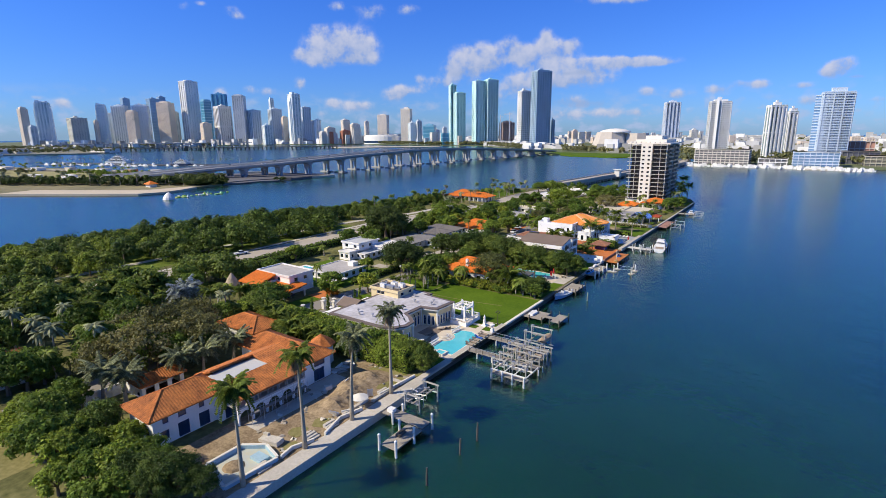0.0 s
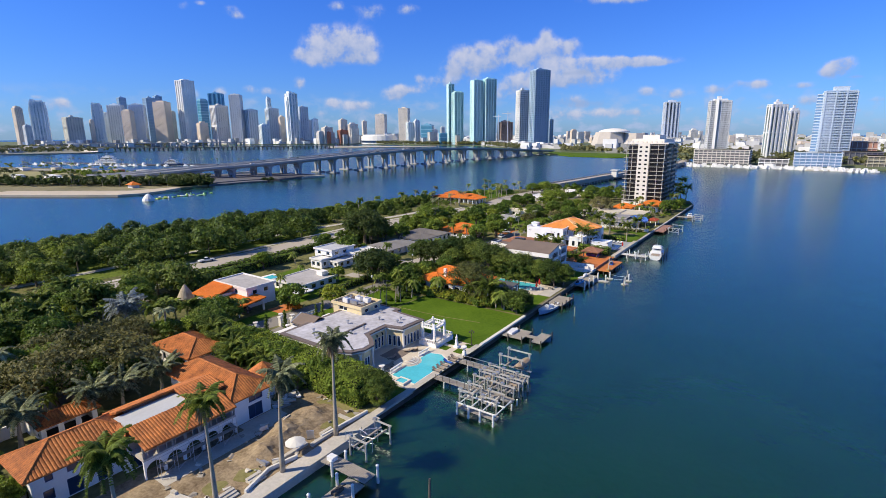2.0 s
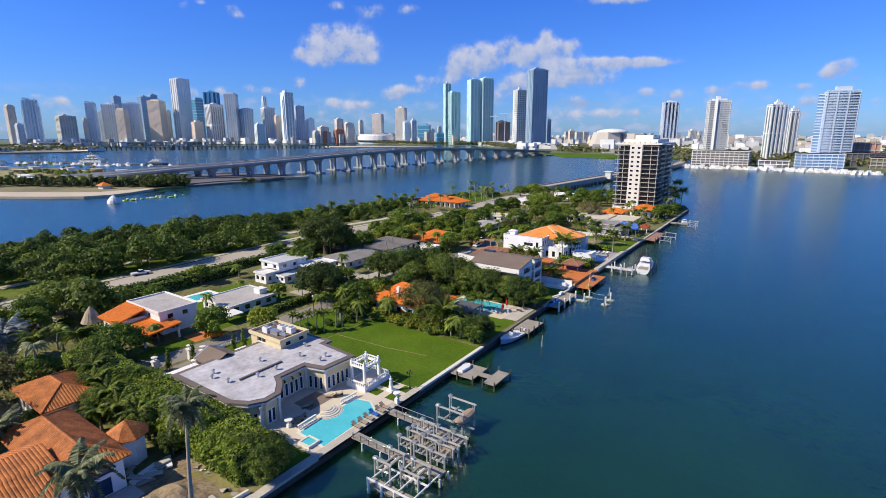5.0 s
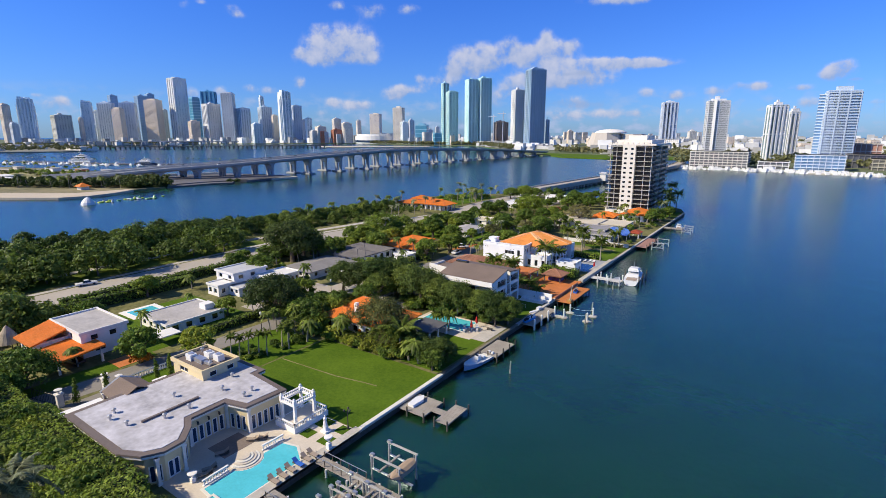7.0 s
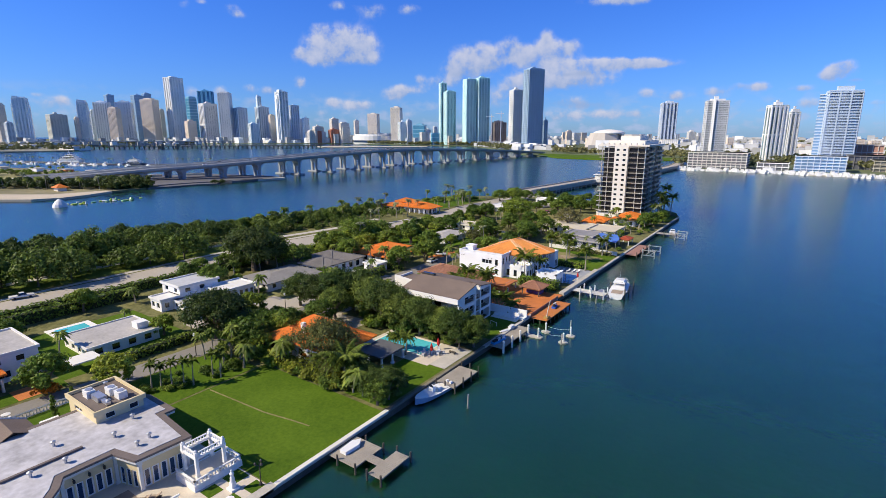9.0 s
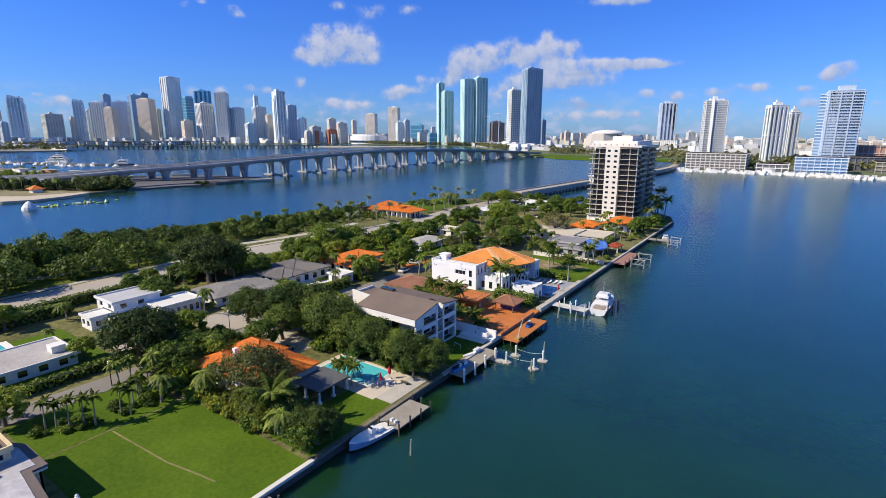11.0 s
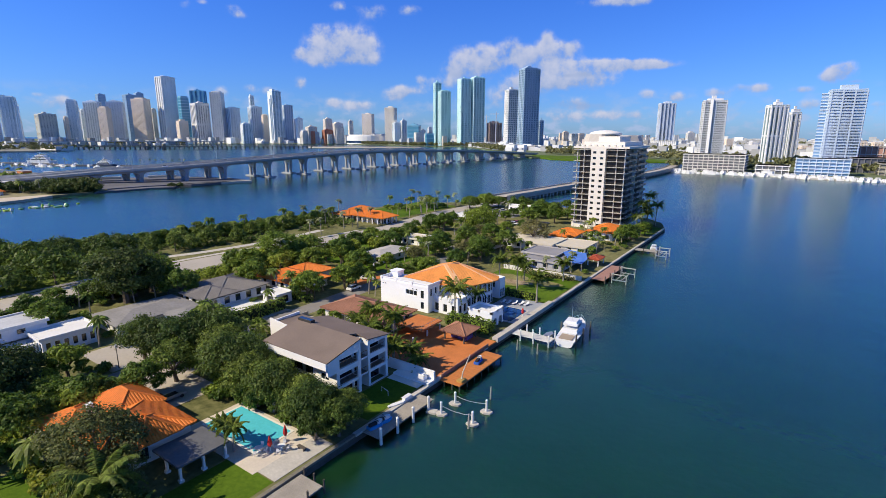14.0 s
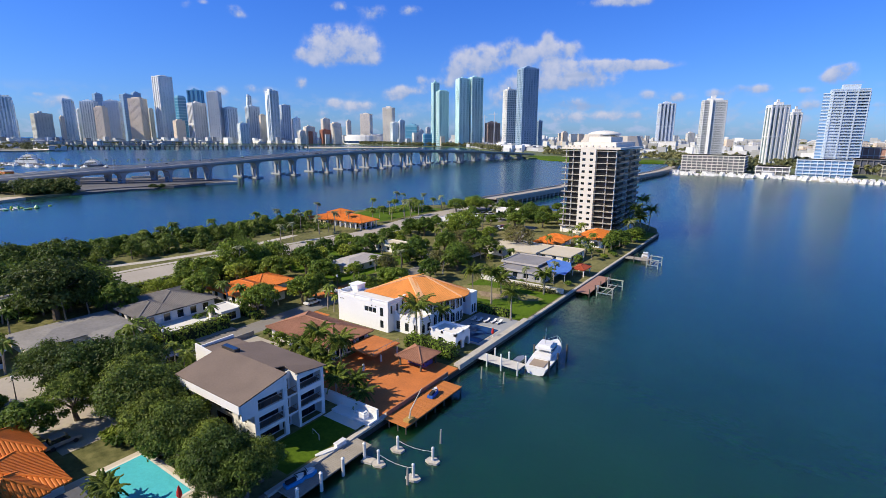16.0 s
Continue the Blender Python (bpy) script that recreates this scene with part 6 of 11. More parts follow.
# the waterside front: two deep-set bays and a narrow slot between them
wall(h, (FX, 154.8), (FX, 160.2), G, Z2 - 0.35, M_WHITE, [(0.7, 5.0, 0.15, 2.45, "open"), (0.7, 5.0, 3.0, 5.05, "open")], thick=0.4, name="front_wall")
wall(h, (FX, 152.9), (FX, 160.2), Z2 - 0.35, 9.5, M_WHITE, [(2.6, 6.9, 0.35, 2.05, "open")], thick=0.4, name="front_wall")
g = Solid()
for x in (FX, FX - 0.4):
    g.poly([(x, 152.9, 9.5), (x, 160.2, 9.5), (x, 160.2, 11.1), (x, 152.9, 9.52)][:: 1 if x == FX else -1])
g.poly([(FX, 160.2, 9.5), (FX - 0.4, 160.2, 9.5), (FX - 0.4, 160.2, 11.1), (FX, 160.2, 11.1)])
part("gable", g, M_WHITE, h)
wall(h, (FX, 162.4), (FX, 167.6), G, 9.7, M_WHITE, [(0.5, 4.6, 0.15, 2.6, "open"), (0.5, 4.6, 3.1, 5.2, "open"), (0.5, 4.6, 6.1, 7.9, "open")], thick=0.4, name="front_wall")
wall(h, (-11.6, 162.4), (FX - 0.4, 162.4), G, 10.35, M_WHITE, thick=0.25, name="side_wall")
wall(h, (FX - 0.4, 167.6), (-10.2, 167.6), G, 9.6, M_WHITE, thick=0.3, name="side_wall")
wall(h, (-10.0, 160.2), (-10.0, 162.4), Z2 + 2.0, 10.4, M_WHITE, thick=0.25, name="slot_wall")
part("far_gable", Solid().slab([(FX - 0.4, 162.4), (FX, 162.4), (FX, 164.8), (FX - 0.4, 164.8)], 9.7, 10.0), M_WHITE, h)
for z in (Z1, Z2):
    for a, b, x in ((155.0, 160.0, FX - 0.42), (160.2, 162.4, FX - 0.1), (162.6, 167.4, FX - 0.42)):
        part("balcony_slab", Solid().box(-10.2, a, z - 0.3, x, b, z), M_WHITE, h)
        part("floor_tile", Solid().box(-10.15, a + 0.05, z, x - 0.05, b - 0.05, z + 0.03), M_BALCTILE, h)
    for a, b in ((155.5, 159.7), (160.25, 162.35), (162.95, 166.95)):
        rails(h, (FX - 0.25, a), (FX - 0.25, b), z, M_RAILWOOD)
part("pier", Solid().box(FX - 0.5, 160.0, G, FX + 0.05, 160.5, 11.2), M_WHITE, h)
# sunny side: a deep white fascia under the eave over a recessed storey, and a lower corner block
part("fascia", Solid().box(-24.0, 152.52, 8.15, FX - 0.02, 152.86, 9.52), M_WHITE, h, "deep white fascia under the eave")
part("soffit", Solid().box(-24.0, 152.86, 8.2, FX - 0.4, 155.6, 8.35), M_WHITE, h)
wall(h, (-13.6, 154.8), (FX - 0.4, 154.8), G, Z2 - 0.35, M_WHITE, [(1.2, 3.2, 3.6, 4.8, "w"), (1.2, 3.0, 0.8, 2.2, "w")], thick=0.3)
part("balcony_slab", Solid().box(-13.6, 154.8, Z2 - 0.35, FX - 0.4, 155.6, Z2 - 0.05), M_WHITE, h)
part("pier", Solid().box(-19.2, 153.3, G, -18.7, 153.8, 8.4), M_WHITE, h)
for x in (-23.9, -22.2):
    part("pier", Solid().box(x, 153.2, G, x + 0.4, 153.7, 8.4), M_WHITE, h)
shed(h, [(-24.6, 152.5, 9.65), (-8.1, 152.5, 9.65), (-8.1, 160.4, 11.35), (-24.6, 160.4, 11.35)], M_ROOFBROWN, False, 0.16)
shed(h, [(-24.6, 160.4, 11.35), (-11.0, 160.4, 11.35), (-11.0, 168.0, 9.75), (-24.6, 168.0, 9.75)], M_ROOFBROWN, False, 0.16)
shed(h, [(-11.0, 162.2, 10.97), (-8.1, 162.2, 10.55), (-8.1, 168.0, 9.72), (-11.0, 168.0, 9.75)], M_ROOFBROWN, False, 0.16)
part("drip_edge", Solid().poly([(-8.06, 152.5, 9.5), (-8.06, 160.4, 11.2), (-8.06, 160.4, 11.38), (-8.06, 152.5, 9.68)]), M_DARKMET, h)
# rear block with its own white gable
volume(h, -34.0, 161.0, -24.0, 168.4, G, 7.6, M_WHITE, S=row(2, 9, 3.4, 4.8, 1.5, "dark"))
g = Solid().box(-34.0, 161.0, 7.6, -24.6, 161.3, 8.1)
for y, k in ((161.0, 1), (161.3, -1)):
    g.poly([(-34.0, y, 8.1), (-24.6, y, 8.1), (-24.6, y, 8.5), (-34.0, y, 9.3)][::k])
g.poly([(-34.0, 161.0, 9.3), (-24.6, 161.0, 8.5), (-24.6, 161.3, 8.5), (-34.0, 161.3, 9.3)])
part("white_gable", g, M_WHITE, h)
part("west_parapet", Solid().box(-34.05, 161.3, 7.6, -33.75, 168.4, 8.6), M_WHITE, h)
shed(h, [(-33.75, 161.3, 8.25), (-24.4, 161.3, 8.25), (-24.4, 168.6, 8.0), (-33.75, 168.6, 8.0)], M_ROOFBROWN, False, 0.16)
part("skylight", Solid().slab([(-24.2, 160.2), (-20.6, 160.2), (-20.6, 161.2), (-24.2, 161.2)], 11.2, 11.75), M_DARKMET, h)
part("skylight_glass", Solid().box(-24.0, 160.3, 11.75, -20.8, 161.1, 11.79), M_GLASSBL, h)
structure("boundary_wall", Solid().box(-11.8, 170.5, G, 0.2, 170.9, 3.3).box(-8.0, 168.6, G, 0.2, 170.5, G + 0.4), M_WHITE, "stepped white garden boundary wall", "wall")

# brown-tiled house with the terracotta patio
h = thing("brown_roofed_house", -32, 187, G, "pink-walled bungalow with a brown clay tile roof", "house")
volume(h, -41.0, 182.0, -22.0, 192.4, G, 4.3, M_PALE, S=row(5, 19, 0.8, 2.2, 1.4, "dark"), E=row(3, 9.8, 0.3, 2.4, 1.7, "dark"))
hip(h, -41.0, 182.0, -22.0, 192.4, 4.3, 2.0, M_TILEBR, over=0.9)
part("porch_roof", Solid().box(-20.9, 184.6, 3.3, -13.4, 192.6, 3.55), M_TERRA, h, "flat terracotta-tiled porch roof")
rails(h, (-13.5, 184.8), (-13.5, 192.4), 3.55, M_RAILPALE, 0.9, 1.2)
for y in (182, 187, 192):
    part("column", Solid().box(-13.9, y, G, -13.6, y + 0.3, 2.75), M_WHITEPAINT, h)
patch("patio", -21, 171.2, 0.4, 193.5, M_TERRA, "terracotta-tiled waterside patio", "paving", dz=0.04)
h = thing("garden_hut", -7.2, 190.6, G, "open garden hut with a brown pyramid roof", "hut")
for x, y in ((-9.6, 188.2), (-4.6, 188.2), (-4.6, 193.0), (-9.6, 193.0)):
    part("post", Solid().box(x - 0.14, y - 0.14, G, x + 0.14, y + 0.14, 3.5), M_WOODDK, h)
hip(h, -9.8, 188.0, -4.4, 193.2, 3.5, 1.4, M_TILEBR, over=0.6)
part("bench", Solid().box(-9.2, 190, G, -5, 192.6, G + 0.9), mat("purple_cushions", (0.12, 0.08, 0.22), 0.8), h)

# white castle-like villa
M_VILLA = mat("bright_white_stucco", (0.84, 0.86, 0.88), 0.8, 0.06, 0.2, 3.0, 0.08, 12)
h = thing("white_villa", -26, 210, G, "large white villa with parapets and an orange tile roof", "house")
volume(h, -38.2, 199.4, -22.4, 206.0, G, 7.8, M_VILLA, S=[(8.6, 12.2, 3.9, 5.2, "w"), (13.4, 14.4, 3.6, 5.6, "dark"), (13.4, 14.4, 0.8, 2.6, "dark")], E=row(3, 6, 4.2, 6.4, 0.7, "dark"))
flat(h, -38.2, 199.4, -22.4, 206.0, 7.7, M_ROOFWHITE, 0.35, M_VILLA)
rl = Solid().box(-38.2, 199.4, 8.5, -22.4, 199.7, 8.7).box(-22.7, 199.7, 8.5, -22.4, 206.0, 8.7).box(-38.2, 199.7, 8.5, -37.9, 206.0, 8.7)
rl.box(-38.1, 199.5, 8.0, -22.5, 199.6, 8.5).box(-22.6, 199.6, 8.0, -22.5, 206.0, 8.5).box(-38.1, 199.6, 8.0, -38.0, 206.0, 8.5)
part("roof_balustrade", rl, M_VILLA, h)
for x, y in ((-38.2, 199.4), (-33.2, 199.4), (-28.0, 199.4), (-22.9, 199.4), (-22.9, 205.4)):
    part("parapet_post", Solid().box(x - 0.06, y - 0.06, 7.7, x + 0.56, y + 0.56, 8.75), M_VILLA, h)
part("corner_turret", Solid().box(-38.1, 203.4, 7.7, -35.6, 206.0, 9.2).box(-38.3, 203.2, 9.2, -35.4, 206.2, 9.4), M_VILLA, h)
for x in (-37.4, -36.6, -27.4, -26.2):
    part("scupper", Solid().box(x, 199.25, 6.9, x + 0.25, 199.4, 7.05), M_DARKMET, h)
volume(h, -33.4, 206.0, -16.4, 220.4, G, 7.7, M_VILLA, S=[(13.0, 14.4, 0.6, 2.6, "dark"), (13.0, 14.4, 3.8, 5.8, "dark")])
for i in range(3):
    arched_window(h, -16.4, 207.4 + i * 1.9, 4.7, 1.1, 2.4)
    arched_window(h, -16.4, 207.4 + i * 1.9, 1.5, 1.2, 2.4)
# rounded bay at the water end
k, c = 9, Vector((-18.6, 215.6))
bay = [c + Vector((math.cos(radians(-70 + 160 * i / k)), math.sin(radians(-70 + 160 * i / k)))) * 4.9 for i in range(k + 1)]
part("round_bay", Solid().slab([(p.x, p.y) for p in bay] + [(-18.6, 220.4)], G, 7.7), M_VILLA, h)
for i in range(k):
    m = (bay[i] + bay[i + 1]) / 2
    n = (m - c).normalized()
    if i % 2 == 0 or i < 4:
        arched_window(h, m.x + n.x * 0.02, m.y + n.y * 0.02, 4.7, 1.05, 2.5, n.x, n.y)
        arched_window(h, m.x + n.x * 0.02, m.y + n.y * 0.02, 1.5, 1.05, 2.3, n.x, n.y)
RZ, RA, RB = 7.8, (-24.9, 211.2, 11.2), (-23.0, 214.2, 11.2)
rounded = [(-17.6 + 5.6 * math.cos(radians(w)), 215.8 + 5.8 * math.sin(radians(w)), RZ) for w in (-40, -14, 12, 38, 64, 90)]
s = Solid()
s.tiles([(-34.3, 204.4, RZ), (-15.8, 204.4, RZ), RA]).tiles([(-34.3, 221.3, RZ), (-34.3, 204.4, RZ), RA, RB]).tiles([(-15.8, 204.4, RZ), rounded[0], RB, RA]).tiles([rounded[-1], (-34.3, 221.3, RZ), RB])
for a, b in zip(rounded, rounded[1:]):
    s.tiles([a, b, RB])
s.slab([(-34.2, 204.5), (-15.9, 204.5)] + [(x, y) for x, y, _ in rounded] + [(-34.2, 221.2)], RZ - 0.25, RZ - 0.02)
roof = part("roof", s, M_TILEPALE, h)
for a, b, w in ((RA, (-15.8, 204.4, RZ), 0.75), (RA, (-34.3, 204.4, RZ), 0.2), (RB, rounded[1], 0.2), (RB, rounded[3], 0.2), (RA, RB, 0.35)):
    a, b = Vector(a), Vector(b)
    n = Vector((-(b - a).y, (b - a).x, 0)).normalized() * w
    u = Vector((0, 0, 0.26))
    q = Solid().poly([a + n + u, a - n + u, b - n + u, b + n + u]).poly([a + n + u, b + n + u, b + n - u, a + n - u]).poly([a - n - u, b - n - u, b - n + u, a - n + u]).poly([b + n + u, b - n + u, b - n - u, b + n - u])
    part("hip_cap", q, M_TILEFADE, roof, "faded pinkish hip tiles")
volume(h, -22.4, 201.4, -14.8, 206.0, G, 5.0, M_VILLA, S=row(3, 7.6, 0.6, 2.6, 1.1, "dark"), E=row(2, 4, 0.6, 2.6, 1.1, "dark"))
flat(h, -22.4, 201.4, -14.8, 206.0, 5.0, M_ROOFWHITE, 0.6, M_VILLA)
for x, y in ((-22.3, 201.3), (-18.6, 201.3), (-15.3, 201.3), (-15.3, 205.4)):
    part("parapet_post", Solid().box(x, y, 5.0, x + 0.55, y + 0.55, 6.1), M_VILLA, h)
volume(h, -20.0, 220.4, -13.4, 223.4, G, 6.4, M_VILLA, S=[(3.6, 5.0, 3.0, 4.4, "dark")], E=row(2, 2.4, 0.4, 2.6, 0.8, "dark"))
flat(h, -20.0, 220.4, -13.4, 223.4, 6.4, M_ROOFWHITE, 0.6, M_VILLA)
h = thing("bath_house", -7.6, 202.4, G, "low white bath house with round arches and parapet", "building")
taken(-11, 199.6, -4.2, 205.2, 1)
wall(h, (-11.0, 199.6), (-4.2, 199.6), G, 4.6, M_VILLA, [(2.4, 3.6, 1.4, 2.4, "dark")])
wall(h, (-4.55, 205.2), (-11.0, 205.2), G, 4.6, M_VILLA)
wall(h, (-11.0, 205.2), (-11.0, 199.6), G, 4.6, M_VILLA)
wall(h, (-7.4, 199.9), (-7.4, 204.9), G, 4.6, M_DARK, name="inner_wall")
arches(h, (-4.2, 199.9), (-4.2, 205.2), 2, G, 2.5, 4.6, M_VILLA, 0.35, 0.45)
flat(h, -11.0, 199.6, -4.2, 205.2, 4.6, M_ROOFWHITE, 0.55, M_VILLA)
for x, y in ((-11.0, 199.6), (-7.9, 199.6), (-4.7, 199.6), (-4.7, 202.2), (-4.7, 204.7)):
    part("parapet_post", Solid().box(x - 0.03, y - 0.03, 4.6, x + 0.53, y + 0.53, 5.35), M_VILLA, h)
patch("terrace", -12.6, 205.4, -0.6, 223.5, mat("blue_grey_terrace", (0.34, 0.36, 0.40), 0.6, 0.12, 0.3, 3.0), "blue-grey tiled pool terrace", "paving", dz=0.05)
structure("sea_terrace", Solid().box(-0.9, 194, G - 0.5, 0.55, 225, 1.85), M_CONC, "white waterside wall walk", "wall")

# second row of houses
h = thing("porch_house", -70, 84, G, "white two-storey house with a flat grey roof and orange porch tiles", "house")
volume(h, -78.4, 82.4, -63.8, 91.2, G, 6.6, M_WHITE, S=[(8.5, 13.6, 0.3, 2.4, "open"), (1, 2.4, 3.4, 4.6, "w"), (4, 5.4, 3.4, 4.6, "w"), (9, 10.4, 3.4, 4.6, "w")], E=[(1.5, 2.9, 3.4, 4.6, "w"), (5, 6.4, 3.4, 4.6, "w"), (2, 4, 0.8, 2.2, "w")])
flat(h, -78.4, 82.4, -63.8, 91.2, 6.6, M_ROOFGREY, 0.35, M_ROOFWHITE, over=0.3)
volume(h, -78.0, 76.4, -70.2, 82.4, G, 4.9, M_WHITE, S=row(3, 7.8, 0.8, 2.2, 1.3), E=row(2, 5, 0.8, 2.2, 1.2))
shed(h, [(-78.8, 75.6, 4.8), (-69.6, 75.6, 4.8), (-69.6, 82.4, 6.7), (-78.8, 82.4, 6.7)], M_TILEOR)
shed(h, [(-69.6, 76.4, 3.9), (-59.2, 76.4, 3.9), (-59.2, 85.0, 4.7), (-69.6, 85.0, 4.7)], M_TILEOR)
for x, y in ((-59.6, 76.8), (-59.6, 84.2), (-64.6, 76.8)):
    part("column", Solid().box(x - 0.2, y - 0.2, G, x + 0.2, y + 0.2, 3.75), M_WHITEPAINT, h)
h = thing("low_grey_house", -68, 104, G, "long low white house with a flat grey roof", "house")
volume(h, -74.0, 98.6, -62.0, 112.6, G, 3.7, M_WHITE, S=row(4, 12, 0.5, 1.9, 1.4), E=row(4, 13, 0.5, 1.9, 1.6))
flat(h, -74.0, 98.6, -62.0, 112.6, 3.7, M_ROOFGREY, 0.25, M_ROOFWHITE, over=0.5)
part("roof_box", Solid().box(-67.2, 109.4, 3.7, -64.6, 111.8, 5.1), M_WHITE, h)
part("carport_roof", Solid().box(-61.0, 94.0, 3.2, -56.6, 99.0, 3.45), M_ROOFWHITE, h)
h = thing("white_box_house", -79, 131, G, "white cubic house with stacked flat-roofed blocks", "house")
M_BOXROOF = mat("pale_grey_membrane_roof", (0.50, 0.51, 0.53), 0.8, 0.15, 0.3, 2.0)
volume(h, -87.0, 126.4, -78.2, 137.2, G, 6.7, M_WHITE, S=row(2, 9, 3.6, 4.8, 1.6), E=row(2, 8, 3.6, 4.8, 1.6))
flat(h, -87.0, 126.4, -78.2, 137.2, 6.7, M_BOXROOF, 0.35, M_ROOFWHITE, over=0.4)
volume(h, -78.2, 133.6, -70.8, 143.4, G, 5.0, M_WHITE, S=row(4, 7.2, 0.9, 2.6, 1.1), E=row(6, 9.6, 0.9, 2.7, 1.0))
flat(h, -78.2, 133.6, -70.8, 143.4, 5.0, M_ROOFWHITE, 0.3, M_ROOFWHITE, over=0.5)
volume(h, -83.6, 121.4, -78.2, 126.4, G, 4.4, M_WHITE, S=row(2, 5, 0.8, 2.2, 1.4), E=row(2, 5, 0.8, 2.2, 1.2))
flat(h, -83.6, 121.4, -78.2, 126.4, 4.4, M_ROOFWHITE, 0.3, M_ROOFWHITE, over=0.3)
volume(h, -78.2, 124.6, -73.4, 133.6, G, 3.6, M_WHITE, S=row(2, 4.6, 0.8, 2.2, 1.2), E=row(3, 9, 0.8, 2.2, 1.4, "dark"))
flat(h, -78.2, 124.6, -73.4, 133.6, 3.6, M_BOXROOF, 0.3, M_ROOFWHITE, over=0.3)
h = thing("flat_grey_house", -73, 157, G, "low house with a plain grey roof among trees", "house")
volume(h, -82.4, 147.4, -70.2, 165.6, G, 3.9, M_PALE, S=row(4, 12, 0.7, 2.1, 1.4), E=row(4, 17, 0.7, 2.1, 1.4))
volume(h, -70.2, 157.6, -63.4, 165.6, G, 3.8, M_WHITE, S=row(2, 6.6, 0.7, 2.1, 1.4), E=row(2, 7, 0.7, 2.1, 1.4))
M_ROOFDULL = mat("dull_grey_roofing", (0.25, 0.24, 0.235), 0.85, 0.22, 0.25, 1.8, 0.1, 5)
hip(h, -70.8, 157.6, -63.4, 165.6, 3.8, 0.6, M_ROOFDULL, over=0.6, tiled=False, ridge=False)
hip(h, -82.4, 147.4, -70.2, 165.6, 3.9, 0.9, M_ROOFDULL, over=0.7, tiled=False, ridge=False)
h = thing("grey_hipped_house", -77, 176, G, "white bungalow with a grey hipped tile roof", "house")
volume(h, -85.4, 172.0, -69.6, 186.0, G, 4.4, M_WHITE, S=row(4, 15, 0.5, 2.3, 1.7), E=row(4, 13, 0.4, 2.4, 1.7))
volume(h, -80.0, 167.8, -69.6, 172.0, G, 4.4, M_WHITE, S=row(3, 10, 0.4, 2.4, 1.9), E=[(0.8, 3.0, 0.3, 2.4, "w")])
hip(h, -85.4, 171.6, -69.6, 186.0, 4.4, 2.2, M_TILEGREY)
hip(h, -80.0, 167.8, -69.6, 177.0, 4.4, 1.6, M_TILEGREY)
volume(h, -64.4, 181.2, -58.6, 186.0, G, 4.0, M_WHITE, S=[(1.4, 4.4, 0.3, 2.1, "dark")], E=[(1.0, 3.4, 0.3, 2.1, "dark")])
flat(h, -64.4, 181.2, -58.6, 186.0, 4.0, M_ROOFWHITE, 0.25, M_ROOFWHITE, over=0.4)
part("terrace", Solid().box(-69.4, 170.0, G, -60.0, 181.0, G + 0.3), M_ROOFWHITE, h)
h = thing("orange_hipped_house", -71, 200, G, "bungalow with a broad bright orange tile roof", "house")
volume(h, -79.0, 191.0, -62.0, 202.0, G, 4.0, M_PALE, S=row(4, 16, 0.6, 2.2, 1.5, "dark"), E=row(3, 10, 0.6, 2.2, 1.5, "dark"))
volume(h, -79.0, 202.0, -68.0, 209.4, G, 4.0, M_PALE)
hip(h, -79.0, 191.0, -62.0, 202.0, 4.0, 1.9, M_TILEOR, over=0.9)
hip(h, -79.0, 198.0, -68.0, 209.4, 4.0, 2.0, M_TILEOR, over=0.9)
h = thing("pale_grey_house", -70, 239, G, "low house with a pale grey pitched roof", "house")
volume(h, -75.6, 230.0, -65.4, 247.6, G, 3.8, M_PALE, S=row(3, 10, 0.6, 2.1, 1.4), E=row(4, 16, 0.6, 2.1, 1.4))
hip(h, -75.6, 230.0, -65.4, 247.6, 3.8, 1.0, M_ROOFGREY, over=0.6, tiled=False, ridge=False)
h = thing("tan_roofed_house", -73, 266, G, "low white house with a flat tan roof", "house")
volume(h, -82.0, 261.4, -65.0, 269.8, G, 3.9, M_WHITE, S=row(4, 16, 0.6, 2.1, 1.4), E=row(2, 8, 0.6, 2.1, 1.4))
flat(h, -82.0, 261.4, -65.0, 269.8, 3.9, M_BEIGE, 0.3, M_PALE, over=0.5)
h = thing("arcaded_house", -127, 295, G, "cream house with white arches and an orange tile roof", "house")
volume(h, -135.4, 291.4, -118.6, 300.0, G, 4.7, M_PALE, S=row(4, 16, 0.3, 2.4, 1.8, "dark"), E=row(3, 8, 0.3, 2.4, 1.7, "dark"))
arches(h, (-137.4, 289.0), (-116.6, 289.0), 6, G, 2.9, 4.7, M_WHITE, 0.5, 0.3)
arches(h, (-116.6, 289.0), (-116.6, 300.0), 3, G, 2.9, 4.7, M_WHITE, 0.5, 0.3)
hip(h, -137.4, 289.0, -116.6, 300.0, 4.7, 2.6, M_TILEOR, over=1.0)
volume(h, -151, 288.0, -138.4, 303.0, G, 4.4, M_CREAM, S=row(4, 14, 0.6, 2.4, 1.5), E=row(3, 13, 0.6, 2.4, 1.5))
hip(h, -151, 288.0, -138.4, 303.0, 4.4, 1.6, M_TILEOR, over=0.9)
volume(h, -147, 297.0, -138.6, 306.0, 4.4, 6.0, M_WHITE)
hip(h, -147, 297.0, -138.6, 306.0, 6.0, 1.8, M_TILEOR, over=0.7)
h = thing("white_low_house", -90, 333, G, "low white flat-roofed house near the causeway", "house")
volume(h, -98, 324.0, -84, 343.0, G, 4.0, M_WHITE, S=row(4, 14, 0.6, 2.2, 1.6), E=row(4, 18, 0.6, 2.2, 1.6))
flat(h, -98, 324.0, -84, 343.0, 4.0, M_ROOFWHITE, 0.3, M_ROOFWHITE, over=0.6)
h = thing("grey_flat_house", -18, 263, G, "low grey house with stepped flat roofs by the water", "house")
